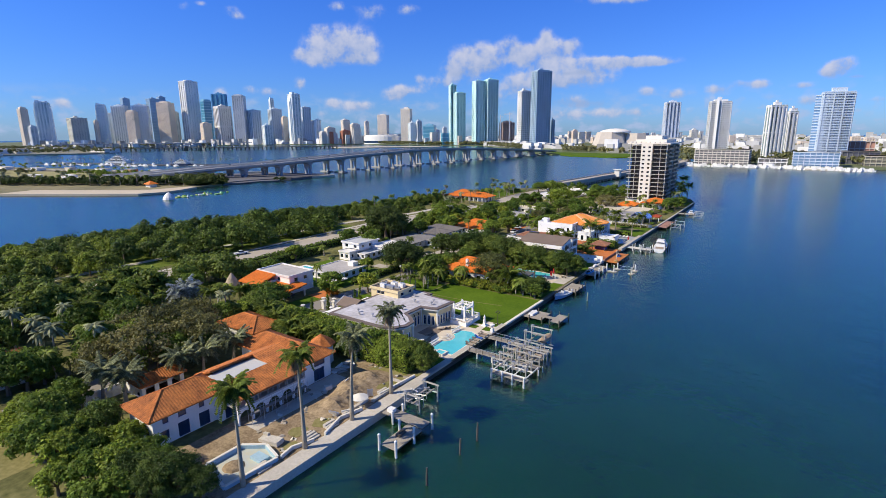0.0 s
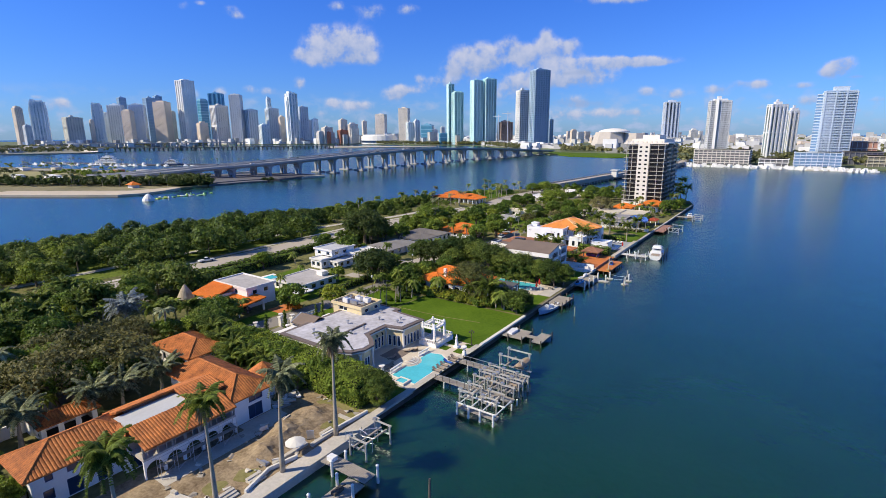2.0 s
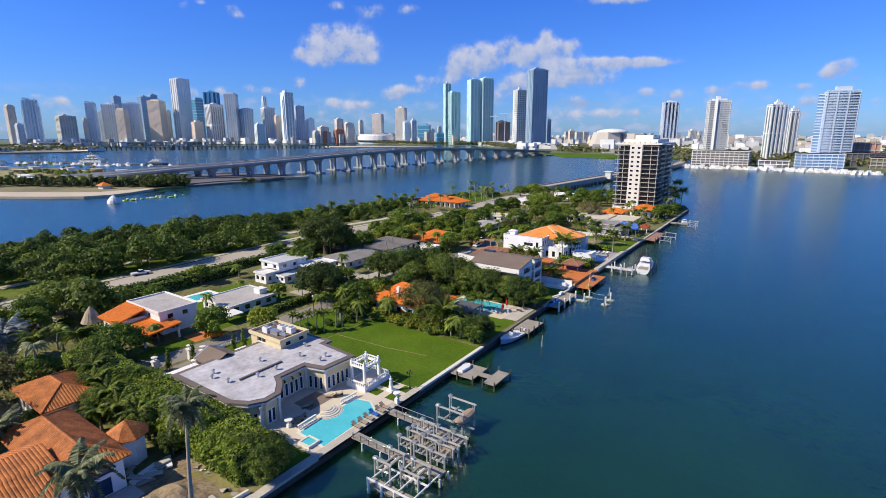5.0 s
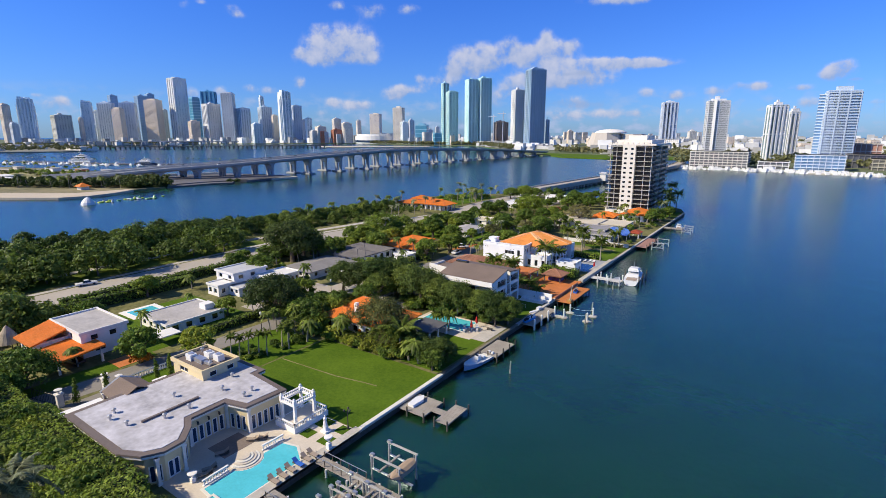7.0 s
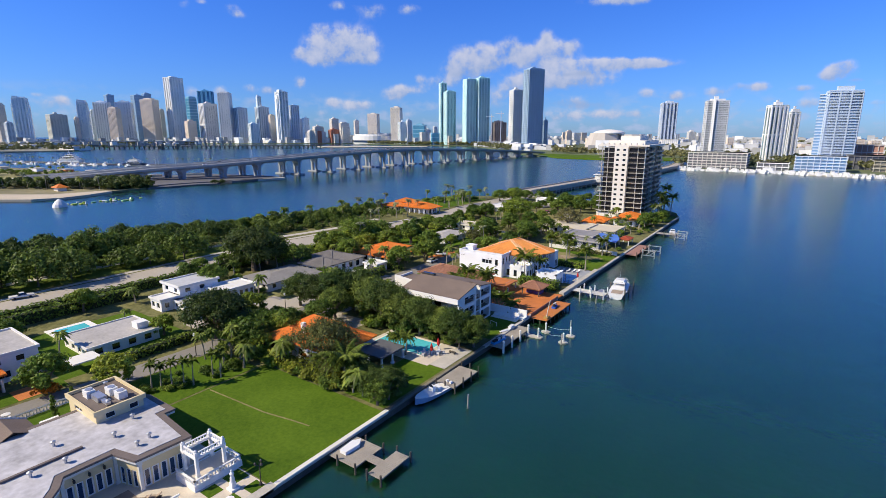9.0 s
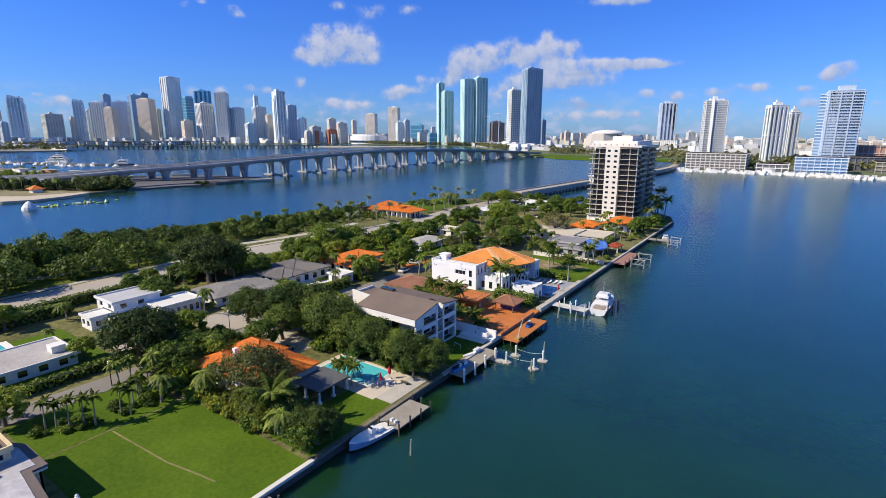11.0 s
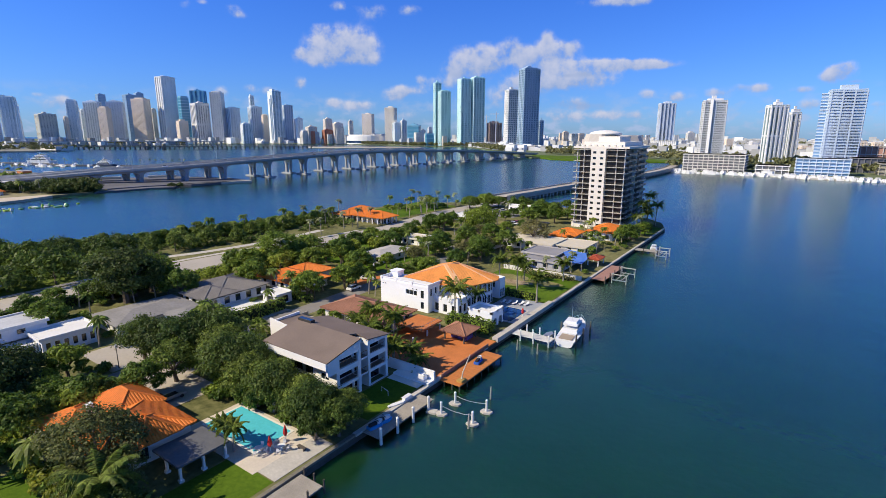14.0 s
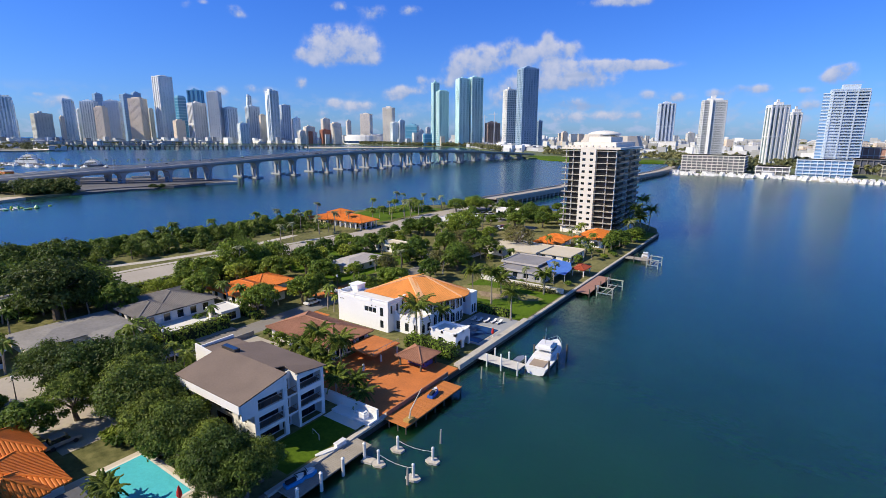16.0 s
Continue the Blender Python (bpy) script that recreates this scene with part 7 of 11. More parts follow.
M_GREYROOF = mat("weathered_grey_roof", (0.27, 0.265, 0.28), 0.85, 0.25)
M_GREYWALL = mat("grey_wall", (0.40, 0.40, 0.43), 0.8)
volume(h, -25.0, 256.4, -10.0, 271.0, G, 4.0, M_GREYWALL, S=row(4, 15, 0.6, 2.3, 1.8), E=row(4, 14, 0.4, 2.4, 2.0))
flat(h, -25.0, 256.4, -10.0, 271.0, 4.1, M_GREYROOF, 0.3, M_ROOFGREY, over=0.6)
volume(h, -27.0, 263.0, -15.0, 275.0, G, 4.7, M_GREYWALL)
flat(h, -27.0, 263.0, -15.0, 275.0, 4.7, M_GREYROOF, 0.3, M_ROOFGREY, over=0.6)
h = thing("tarpaulin_canopy", -9, 264, G, "bright blue tarpaulin canopy over a terrace", "canopy")
part("tarpaulin", Solid().poly([(-14.4, 268.6, 5.3), (-8, 258.5, 4.6), (-4.4, 260, 4.2), (-5, 267, 4.4), (-7.6, 273, 4.8), (-13.6, 274, 5.0)]).poly([(-13.6, 274, 4.9), (-7.6, 273, 4.7), (-5, 267, 4.3), (-4.4, 260, 4.1), (-8, 258.5, 4.5), (-14.4, 268.6, 5.2)]), mat("blue_tarpaulin", (0.09, 0.22, 0.66), 0.55, 0.15), h)
for x, y in ((-8, 258.8), (-4.6, 260.2), (-7.6, 272.6)):
    part("post", Solid().box(x - 0.08, y - 0.08, G, x + 0.08, y + 0.08, 4.4), M_METAL, h)
h = thing("red_roofed_hut", -4, 274, G, "white waterside hut with a small red roof", "hut")
for x, y in ((-6.0, 270.6), (-2.4, 270.6), (-2.4, 276.4), (-6.0, 276.4)):
    part("post", Solid().box(x - 0.15, y - 0.15, G, x + 0.15, y + 0.15, 3.6), M_WHITEPAINT, h)
hip(h, -6.0, 270.6, -2.4, 276.4, 3.6, 0.9, mat("red_tile", (0.36, 0.07, 0.03), 0.7), over=0.4)
h = thing("tan_flat_house", -30, 290, G, "low house with tan flat roofs", "house")
volume(h, -44.0, 281.0, -24.0, 296.0, G, 4.2, M_PALE, S=row(5, 20, 0.6, 2.2, 1.5), E=row(4, 14, 0.6, 2.2, 1.5))
flat(h, -44.0, 281.0, -24.0, 296.0, 4.2, M_BEIGE, 0.25, M_BEIGE, over=0.5)
volume(h, -24.0, 284.0, -12.0, 298.0, G, 4.0, M_PALE, S=row(3, 12, 0.6, 2.2, 1.5), E=row(3, 13, 0.6, 2.2, 1.5))
flat(h, -24.0, 284.0, -12.0, 298.0, 4.0, M_BEIGE, 0.25, M_BEIGE, over=0.5)
h = thing("small_orange_house", -29, 310, G, "small house with stepped orange tile roofs", "house")
volume(h, -34.0, 303.0, -24.4, 317.0, G, 3.8, M_WHITE, S=row(3, 9, 0.6, 2.2, 1.3), E=row(3, 13, 0.6, 2.2, 1.3))
hip(h, -34.0, 303.0, -24.4, 310.0, 3.6, 1.5, M_TILEOR)
hip(h, -34.0, 309.0, -24.4, 317.0, 3.9, 1.8, M_TILEOR)
h = thing("tower_side_house", -16.5, 325, G, "white house with an orange hipped roof by a tower", "house")
volume(h, -22.0, 316.0, -11.4, 333.0, G, 4.8, M_WHITE, S=row(3, 10, 0.6, 2.4, 1.6, "dark"), E=row(4, 16, 0.6, 2.4, 1.6, "dark"))
hip(h, -22.0, 316.0, -11.4, 333.0, 4.8, 2.2, M_TILEOR, over=0.9)

# condominium tower
h = thing("condominium_tower", -26, 355, G, "pale fifteen-storey condominium tower with dark balconies", "tower")
taken(-40, 336, -12, 374, 1)
CX0, CX1, CY0, CY1, FL = -38.6, -14.6, 340.6, 376.5, 2.62
TOPZ = 2.0 + 14 * FL
M_CONDO = mat("pale_tower_stucco", (0.78, 0.74, 0.67), 0.8, 0.06, 0.1, 1.5)
M_CONDOEDGE = mat("greyish_balcony_concrete", (0.52, 0.49, 0.44), 0.8, 0.12, 0.2, 2.0)
M_BRONZE = glassy("bronze_balcony_glass", (0.04, 0.032, 0.028), 0.3, 0.4)
part("core", Solid().box(CX0 + 1.6, CY0 + 1.6, G, CX1 - 1.6, CY1 - 1.6, TOPZ), M_BRONZE, h, "dark recessed glazing behind the balconies")
# one solid pale bay with two columns of windows, between two stacks of balconies
MB0, MB1 = CX0 + 7.6, CX0 + 14.6
ops = []
for i in range(14):
    z = 2.0 - G + i * FL
    ops += [(1.0, 2.5, z + 0.8, z + 1.9, "dark"), (4.4, 5.9, z + 0.8, z + 1.9, "dark")]
wall(h, (MB0, CY0 - 0.7), (MB1, CY0 - 0.7), G, TOPZ + 0.6, M_CONDO, ops, thick=0.5)
for a in (MB0, MB1 - 0.3):
    part("bay_side", Solid().box(a, CY0 - 0.2, G, a + 0.3, CY0 + 1.6, TOPZ), M_CONDO, h)
for x in (CX0 + 0.6, CX0 + 3.9, MB1 + 4.6, CX1 - 1.0):
    part("post", Solid().box(x, CY0 + 0.2, G, x + 0.3, CY0 + 0.9, TOPZ + 0.6), M_CONDO, h)
for i in range(2):
    y = CY0 + 16.9 + i * 18.0
    part("fin", Solid().box(CX1 - 1.6, y - 0.3, G, CX1 - 0.1, y + 0.3, TOPZ), M_CONDO, h)
for i in range(1, 15):
    z = 2.0 + i * FL
    for x0, y0, x1, y1 in ((CX0 - 0.6, CY0 - 0.9, MB0, CY0 + 1.7), (MB1, CY0 - 0.9, CX1 - 0.4, CY0 + 1.7), (CX1 - 1.7, CY0 + 1.75, CX1 + 0.6, CY0 + 16.0), (CX1 - 1.7, CY0 + 18.0, CX1 + 0.6, CY1 + 0.6)):
        b = part("balcony_slab", Solid().box(x0, y0, z - (0.2 if y0 < CY0 else 0.18), x1, y1, z), M_CONDOEDGE, h)
        if i < 14:
            r = Solid()
            if y0 < CY0:
                r.box(x0, y0, z + 0.88, x1, y0 + 0.07, z + 0.98)
                n = int((x1 - x0) / 0.4)
                for k in range(n):
                    r.box(x0 + k * 0.4, y0 + 0.01, z, x0 + k * 0.4 + 0.06, y0 + 0.06, z + 0.88)
            else:
                r.box(x1 - 0.08, y0, z + 0.05, x1, y1, z + 1.0)
            part("railing", r, M_DARKMET if y0 < CY0 else M_BRONZE, b)
part("roof_slab", Solid().box(CX0 - 1.0, CY0 - 0.7, TOPZ + 0.6, CX1 + 1.1, CY1 + 0.8, TOPZ + 1.5), M_CONDO, h)
part("penthouse", Solid().box(CX0 + 3.0, CY0 + 2.6, TOPZ + 1.5, CX1 - 2.0, CY1 - 3.0, TOPZ + 3.6).box(CX0 + 8, CY0 + 8, TOPZ + 3.6, CX1 - 6, CY1 - 10, TOPZ + 6.0), M_CONDO, h)
s = Solid()
for i in range(8):
    x = CX0 + i * 2.9
    s.box(x, CY0 - 0.6, TOPZ + 1.5, x + 1.3, CY0 + 1.2, TOPZ + 2.2)
part("roof_pergola", s, M_CONDO, h)
part("ground_floor", Solid().box(CX0 - 0.4, CY0 + 0.4, G, CX1 + 0.2, CY1, 3.6), M_CONDO, h)

# low white buildings by the causeway car park
h = thing("park_pavilion", -80, 371, G, "low white flat-roofed pavilion by a car park", "building")
volume(h, -88, 368.2, -73, 373, G, 4.8, M_WHITE, S=row(4, 15, 1.0, 2.4, 1.6))
flat(h, -88, 368.2, -73, 373, 4.8, M_ROOFWHITE)
h = thing("park_shelter", -87, 322, G, "open shelter with a flat white canopy beside the road", "building")
part("canopy", Solid().box(-92, 319.4, 3.9, -82, 324.6, 4.4), M_WHITE, h)
for x, y in ((-91, 320.2), (-83, 320.2), (-91, 323.8), (-83, 323.8)):
    part("post", Solid().box(x - 0.18, y - 0.18, G, x + 0.18, y + 0.18, 3.9), M_WHITE, h)
part("kiosk", Solid().box(-89, 321, G, -85, 323.4, 3.9), M_PALE, h)

# ---- mansion's entrance side ----
M_BALUS = mat("white_cast_stone", (0.72, 0.70, 0.66), 0.7, 0.1, 0.3, 3.0)
M_IRON = mat("black_wrought_iron", (0.03, 0.03, 0.03), 0.5)


def balustrade(x0, y0, x1, y1, z, label):
    t = thing("balustrade", (x0 + x1) / 2, (y0 + y1) / 2, z, label, "balustrade", "balustrades")
    a, b = Vector((x0, y0, z)), Vector((x1, y1, z))
    part("rail", Solid().tube([a + Vector((0, 0, 0.95)), b + Vector((0, 0, 0.95))], [0.16, 0.16], 4), M_BALUS, t)
    part("plinth", Solid().tube([a + Vector((0, 0, 0.08)), b + Vector((0, 0, 0.08))], [0.17, 0.17], 4), M_BALUS, t)
    n = max(3, int((b - a).length / 0.45))
    me = Solid().lathe(0, 0, [(0.07, 0.1), (0.11, 0.35), (0.06, 0.6), (0.08, 0.88)], 6).mesh("baluster")
    me.materials.append(M_BALUS)
    for i in range(n):
        q = a.lerp(b, (i + 0.5) / n)
        ob = part("baluster", me, None, t)
        ob.matrix_parent_inverse = Matrix()
        ob.location = q - Vector(t.location)
    return t


balustrade(-41.0, 72.4, -36.4, 84.6, G, "white cast-stone balustrade beside a forecourt")
balustrade(-46.2, 79.6, -46.2, 90.0, G, "white cast-stone balustrade along a lane")
for x, y in ((-46.0, 72.2), (-46.0, 79.2), (-43.2, 80.4)):
    t = thing("gate_pier", x, y, G, "square white gate pier with a stone urn", "pier", "gate piers")
    part("shaft", Solid().box(x - 0.45, y - 0.45, G, x + 0.45, y + 0.45, G + 2.2).box(x - 0.6, y - 0.6, G + 2.2, x + 0.6, y + 0.6, G + 2.45), M_BALUS, t)
    part("urn", Solid().lathe(x, y, [(0.2, G + 2.45), (0.12, G + 2.65), (0.55, G + 3.0), (0.62, G + 3.15), (0.3, G + 3.2)], 12), M_BALUS, t)
t = thing("entrance_gate", -49.5, 71.4, G, "tall black wrought-iron gate of a mansion", "gate")
fr = Solid()
fr.tube([(-52.8, 70.4, G + 0.2), (-46.5, 72.0, G + 0.2)], [0.06, 0.06], 4).tube([(-52.8, 70.4, G + 2.0), (-46.5, 72.0, G + 2.0)], [0.06, 0.06], 4)
part("gate_frame", fr, M_IRON, t)
for i in range(16):
    u = i / 15
    x, y = -52.8 + 6.3 * u, 70.4 + 1.6 * u
    part("gate_bar", Solid().tube([(x, y, G), (x, y, G + 2.3 + 0.3 * math.sin(u * math.pi))], [0.04, 0.03], 4), M_IRON, t)
t = thing("entrance_porch", -33.6, 78.2, 4.6, "small brown-roofed entrance gable on a mansion", "porch")
for sgn in (-1, 1):
    s = Solid().poly([(-37.0, 78.2, 6.9), (-31.0, 78.2, 6.9), (-31.0, 78.2 + sgn * 3.0, 5.5), (-37.0, 78.2 + sgn * 3.0, 5.5)])
    s.poly([(-37.0, 78.2, 6.65), (-37.0, 78.2 + sgn * 3.0, 5.25), (-31.0, 78.2 + sgn * 3.0, 5.25), (-31.0, 78.2, 6.65)])
    s.poly([(-37.0, 78.2, 6.9), (-37.0, 78.2 + sgn * 3.0, 5.5), (-37.0, 78.2 + sgn * 3.0, 5.25), (-37.0, 78.2, 6.65)])
    part("roof_slope", s, M_ROOFBROWN, t)
part("gable_trim", Solid().tube([(-37.1, 75.1, 5.4), (-37.1, 78.2, 6.85), (-37.1, 81.3, 5.4)], [0.22, 0.22, 0.22], 4), M_BALUS, t)
for y in (75.4, 81.0):
    part("column", Solid().lathe(-36.6, y, [(0.3, G), (0.3, G + 0.3), (0.22, G + 0.4), (0.2, 4.9), (0.3, 5.3)], 10), M_BALUS, t)

# paved walks and kerbs round the building site
for x0, y0, x1, y1 in ((-2.2, 50.0, -1.6, 58.0), (-4.6, 58.0, -1.6, 58.5), (-3.2, 44.0, -2.6, 50.0)):
    t = thing("planter_kerb", (x0 + x1) / 2, (y0 + y1) / 2, G, "broken low concrete planter kerb", "kerb", "planter kerbs")
    part("kerb", Solid().box(x0, y0, G - 0.1, x1, y1, G + 0.45), M_CONC, t)
t = thing("earth_bank", -7, 52, G, "long bank of dug earth with dry weeds", "soil")
s = Solid()
NX, NY = 14, 34
for j in range(NY + 1):
    for i in range(NX + 1):
        u, v = i / NX, j / NY
        x = -11.2 + 7.4 * u + 1.3 * math.sin(v * 7)
        y = 41 + 19.5 * v
        w = max(0.0, math.sin(math.pi * u)) * min(1, 5 * v, 5 * (1 - v))
        z = G - 0.02 + w * (1.05 + 0.7 * noise.noise((x * 0.35, y * 0.35, 1.7)) + 0.3 * noise.noise((x * 1.3, y * 1.3, 4.1)))
        s.v.append((x, y, z))
for j in range(NY):
    for i in range(NX):
        a = j * (NX + 1) + i
        s.f.append((a, a + 1, a + NX + 2, a + NX + 1))
part("earth", s, M_SOIL, t)
# scaffold before the arcade
t = thing("scaffold", -13.2, 40, G, "steel pipe scaffold with planks before an arcade", "scaffold")
for i in range(6):
    y = 33.5 + i * 2.3
    for x in (-13.7, -12.7):
        part("upright", Solid().tube([(x, y, G), (x, y, 4.9)], [0.04, 0.04], 5), M_METAL, t)
    part("brace", Solid().tube([(-13.7, y, 3.1), (-12.7, y, 3.1)], [0.035, 0.035], 4), M_METAL, t)
    if i < 5:
        part("diagonal", Solid().tube([(-12.7, y, 1.6), (-12.7, y + 2.3, 3.1)], [0.03, 0.03], 4), M_METAL, t)
for x in (-13.6, -13.2):
    part("plank", Solid().box(x, 33.4, 3.14, x + 0.34, 45.2, 3.2), M_WOOD, t)
for x in (-13.7, -12.7):
    part("guard_rail", Solid().tube([(x, 33.4, 4.1), (x, 45.1, 4.1)], [0.035, 0.035], 5), M_METAL, t)
rs = random.Random(12)
for i in range(12):
    x, y, w = -16.2 + rs.uniform(-1.8, 2.0), 57.0 + rs.uniform(-2.4, 2.0), rs.uniform(0, 3.1)
    t = thing("timber_board", x, y, G, "loose pale board on a builder's heap", "board", "boards on the site")
    d, n = Vector((math.cos(w), math.sin(w), 0)), Vector((-math.sin(w), math.cos(w), 0))
    L, B, z = rs.uniform(0.9, 1.8), rs.uniform(0.2, 0.6), G + 0.02 + 0.07 * i
    q = [Vector((x, y, 0)) + d * a * L + n * b * B for a, b in ((-1, -1), (1, -1), (1, 1), (-1, 1))]
    part("panel", Solid().slab([(v.x, v.y) for v in q], max(G - 0.05, z - 0.2), z + 0.06), rs.choice((M_WHITEPAINT, M_CONC, M_WOOD)), t)

# drives and forecourts among the second row
for x0, y0, x1, y1, m, lab in ((-46, 170, -36, 181, M_CONCRD, "pale concrete parking court"), (-58, 208, -53.5, 222, M_TERRA, "terracotta-paved drive"), (-46.5, 226, -38, 238, M_CONCRD, "pale concrete parking court"),
                               (-62, 262, -53.5, 270, M_CONCRD, "pale concrete drive"), (-46, 300, -36, 312, M_CONCRD, "pale concrete drive"), (-60, 146, -53, 160, M_CONCRD, "pale concrete drive"), (-66, 120, -53, 124, M_CONCRD, "pale concrete drive"),
                               (-47, 190, -42, 200, M_TERRA, "terracotta-paved drive"), (-95, 255, -86, 278, M_CONCRD, "pale concrete drive"), (-60, 172, -53, 181, M_CONCRD, "pale concrete drive")):
    patch("driveway", x0, y0, x1, y1, m, lab, "paving", dz=0.033)
structure("court_wall", Solid().box(-46.4, 168.6, G, -35, 168.9, 2.7).box(-46.4, 168.9, G, -46.1, 181, 2.4), M_WOOD, "weathered timber fence round a parking court", "fence")
# low thatched hut
t = thing("thatched_hut", -82, 75.5, G, "round hut with a pale conical thatched roof", "hut")
part("thatch", Solid().lathe(-82, 75.5, [(2.3, 3.0), (2.1, 3.4), (1.2, 5.2), (0.25, 6.6), (0.05, 6.8)], 16), mat("pale_thatch", (0.42, 0.36, 0.27), 0.95, 0.3, 0.8, 6.0, 0.5, 10), t)
for i in range(6):
    w = i * 1.0472
    part("post", Solid().tube([(-82 + 1.8 * math.cos(w), 75.5 + 1.8 * math.sin(w), G), (-82 + 1.8 * math.cos(w), 75.5 + 1.8 * math.sin(w), 3.2)], [0.1, 0.1], 6), M_WOODDK, t)
taken(-85, 73, -79, 78)
# lane lamps
for x, y in ((-46.4, 99), (-46.2, 112), (-53.6, 118), (-46.0, 128), (-53, 140), (-53.6, 165), (-54, 190), (-55, 215)):
    t = thing("street_lamp", x, y, G, "slim dark street lamp beside a lane", "street lamp", "lamps of the lane")
    part("pole", Solid().tube([(x, y, G), (x, y, G + 4.2)], [0.1, 0.06], 6), M_IRON, t)
    part("lantern", Solid().lathe(x, y, [(0.1, G + 4.2), (0.26, G + 4.45), (0.22, G + 4.85), (0.04, G + 5.0)], 8), M_WHITEPAINT, t)
patch("driveway", -58.6, 84.6, -53.6, 90.4, M_TERRA, "terracotta-paved drive beside a porch", "paving", dz=0.036)
# wall lanterns and pilasters along the mansion's terrace front
for x, y in ((-12.35, 71.6), (-12.5, 75.2), (-17.1, 78.6), (-17.1, 84.5), (-13.1, 85.7), (-12.7, 91.5)):
    t = thing("pilaster", x, y, G, "slim white pilaster on a cream wall", "pilaster", "pilasters of the mansion")
    part("shaft", Solid().box(x - 0.2, y - 0.2, G, x + 0.2, y + 0.2, 5.3).box(x - 0.28, y - 0.28, G, x + 0.28, y + 0.28, G + 0.4).box(x - 0.27, y - 0.27, 4.95, x + 0.27, y + 0.27, 5.3), M_BALUS, t)
for y in (79.8, 81.5, 83.2):
    t = thing("wall_lantern", -16.95, y, 4.4, "black iron lantern on a cream wall", "lantern", "wall lanterns")
    part("bracket", Solid().box(-17.2, y - 0.04, 4.75, -16.8, y + 0.04, 4.85), M_IRON, t)
    part("lantern_body", Solid().lathe(-16.85, y, [(0.08, 4.3), (0.17, 4.45), (0.15, 4.75), (0.03, 4.9)], 8), M_IRON, t)

# ---- docks, boats, pools and the things on the waterside plots ----
def planked(thing_, x0, y0, x1, y1, z, material, along="x", thick=0.16, board=0.32):
    """A dock platform of separate boards with gaps, on beams."""
    b = Solid()
    b.box(x0 + 0.15, y0 + 0.2, z - thick - 0.28, x0 + 0.4, y1 - 0.2, z - thick).box(x1 - 0.4, y0 + 0.2, z - thick - 0.28, x1 - 0.15, y1 - 0.2, z - thick)
    part("beam", b, M_WOODDK, thing_)
    L = (y1 - y0) if along == "x" else (x1 - x0)
    n = max(1, int(L / board))
    step = L / n
    me = None
    for i in range(n):
        if me is None:
            s = Solid()
            if along == "x":
                s.box(0, 0, -thick, x1 - x0, step - 0.035, 0)
            else:
                s.box(0, 0, -thick, step - 0.035, y1 - y0, 0)
            me = s.mesh("plank")
            me.materials.append(material)
        o = part("plank", me, None, thing_)
        o.matrix_parent_inverse = Matrix.Translation(thing_.location).inverted()
        o.location = (x0, y0 + i * step, z + 0.006 * ((i * 7) % 3 - 1)) if along == "x" else (x0 + i * step, y0, z + 0.006 * ((i * 7) % 3 - 1))


def piling(parent, x, y, top, r=0.17, material=None, cap=True):
    p = part("piling", Solid().tube([(x, y, -2.0), (x, y, top)], [r, r * 0.94], 9), material or M_WOODDK, parent)
    if cap:
        part("piling_cap", Solid().lathe(x, y, [(r * 1.15, top), (r * 1.15, top + 0.06), (0.02, top + 0.28)], 9), M_WHITEPAINT, p)
    return p


def lone_pile(x, y, top, material, label):
    t = thing("mooring_post", x, y, 0, label, "post", "mooring posts")
    part("post", Solid().tube([(x, y, -2.0), (x + 0.05, y, top * 0.5), (x + 0.1, y, top)], [0.17, 0.16, 0.13], 8), material, t)


M_PILEWH = mat("white_piling_sleeve", (0.74, 0.73, 0.70), 0.5, 0.1)
M_GEL = mat("white_gelcoat", (0.80, 0.81, 0.82), 0.25, 0.04, spec=0.6)
M_RED = mat("red_canvas", (0.55, 0.03, 0.025), 0.8, 0.12)
M_BLUECV = mat("blue_canvas", (0.03, 0.13, 0.50), 0.7, 0.15)
M_CYAN = mat("cyan_plastic", (0.03, 0.28, 0.62), 0.4, 0.1)
M_TAUPE = mat("taupe_cushion", (0.36, 0.29, 0.23), 0.9, 0.12)
M_RUBBLE = mat("broken_plaster", (0.52, 0.49, 0.44), 0.9, 0.25, 0.6, 4.0, 0.3, 6)

# building-site plot: walkway, retaining walls, empty pool, rubble
structure("quay_walk", Solid().box(-1.0, -160, -2.5, 1.6, 61.5, G + 0.14), M_CONC, "pale concrete walkway along the site's seawall", "paving")
zig = Solid()
for a, b in (((-1.9, 30.6), (-2.4, 32.9)), ((-2.4, 32.9), (-1.2, 36.2)), ((-1.0, 38.2), (-2.4, 42.8)), ((-2.4, 42.8), (-1.4, 47.0)), ((-2.2, 52.2), (-1.4, 61.6))):
    d = (Vector(b) - Vector(a)).normalized()
    n = Vector((-d.y, d.x)) * 0.16
    p, q = Vector(a), Vector(b)
    zig.slab([tuple(p - n), tuple(q - n), tuple(q + n), tuple(p + n)], G, G + 0.6)
structure("retaining_wall", zig, M_PALE, "low pale retaining walls along the site", "wall")
t = thing("empty_pool", -6, 27, G, "drained swimming pool with stained blue walls", "pool")
POOL = [(-8.9, 23.4), (-2.6, 22.0), (-2.0, 30.0), (-5.9, 31.0), (-8.9, 28.8)]
M_POOLBLUE = mat("pool_blue", (0.34, 0.50, 0.60), 0.7, 0.15)
part("basin", Solid().slab(POOL, G - 0.1, G + 0.05), mat("stained_pool_paint", (0.58, 0.66, 0.68), 0.8, 0.25, 0.5, 2.0, hue2=(0.42, 0.40, 0.30)), t)
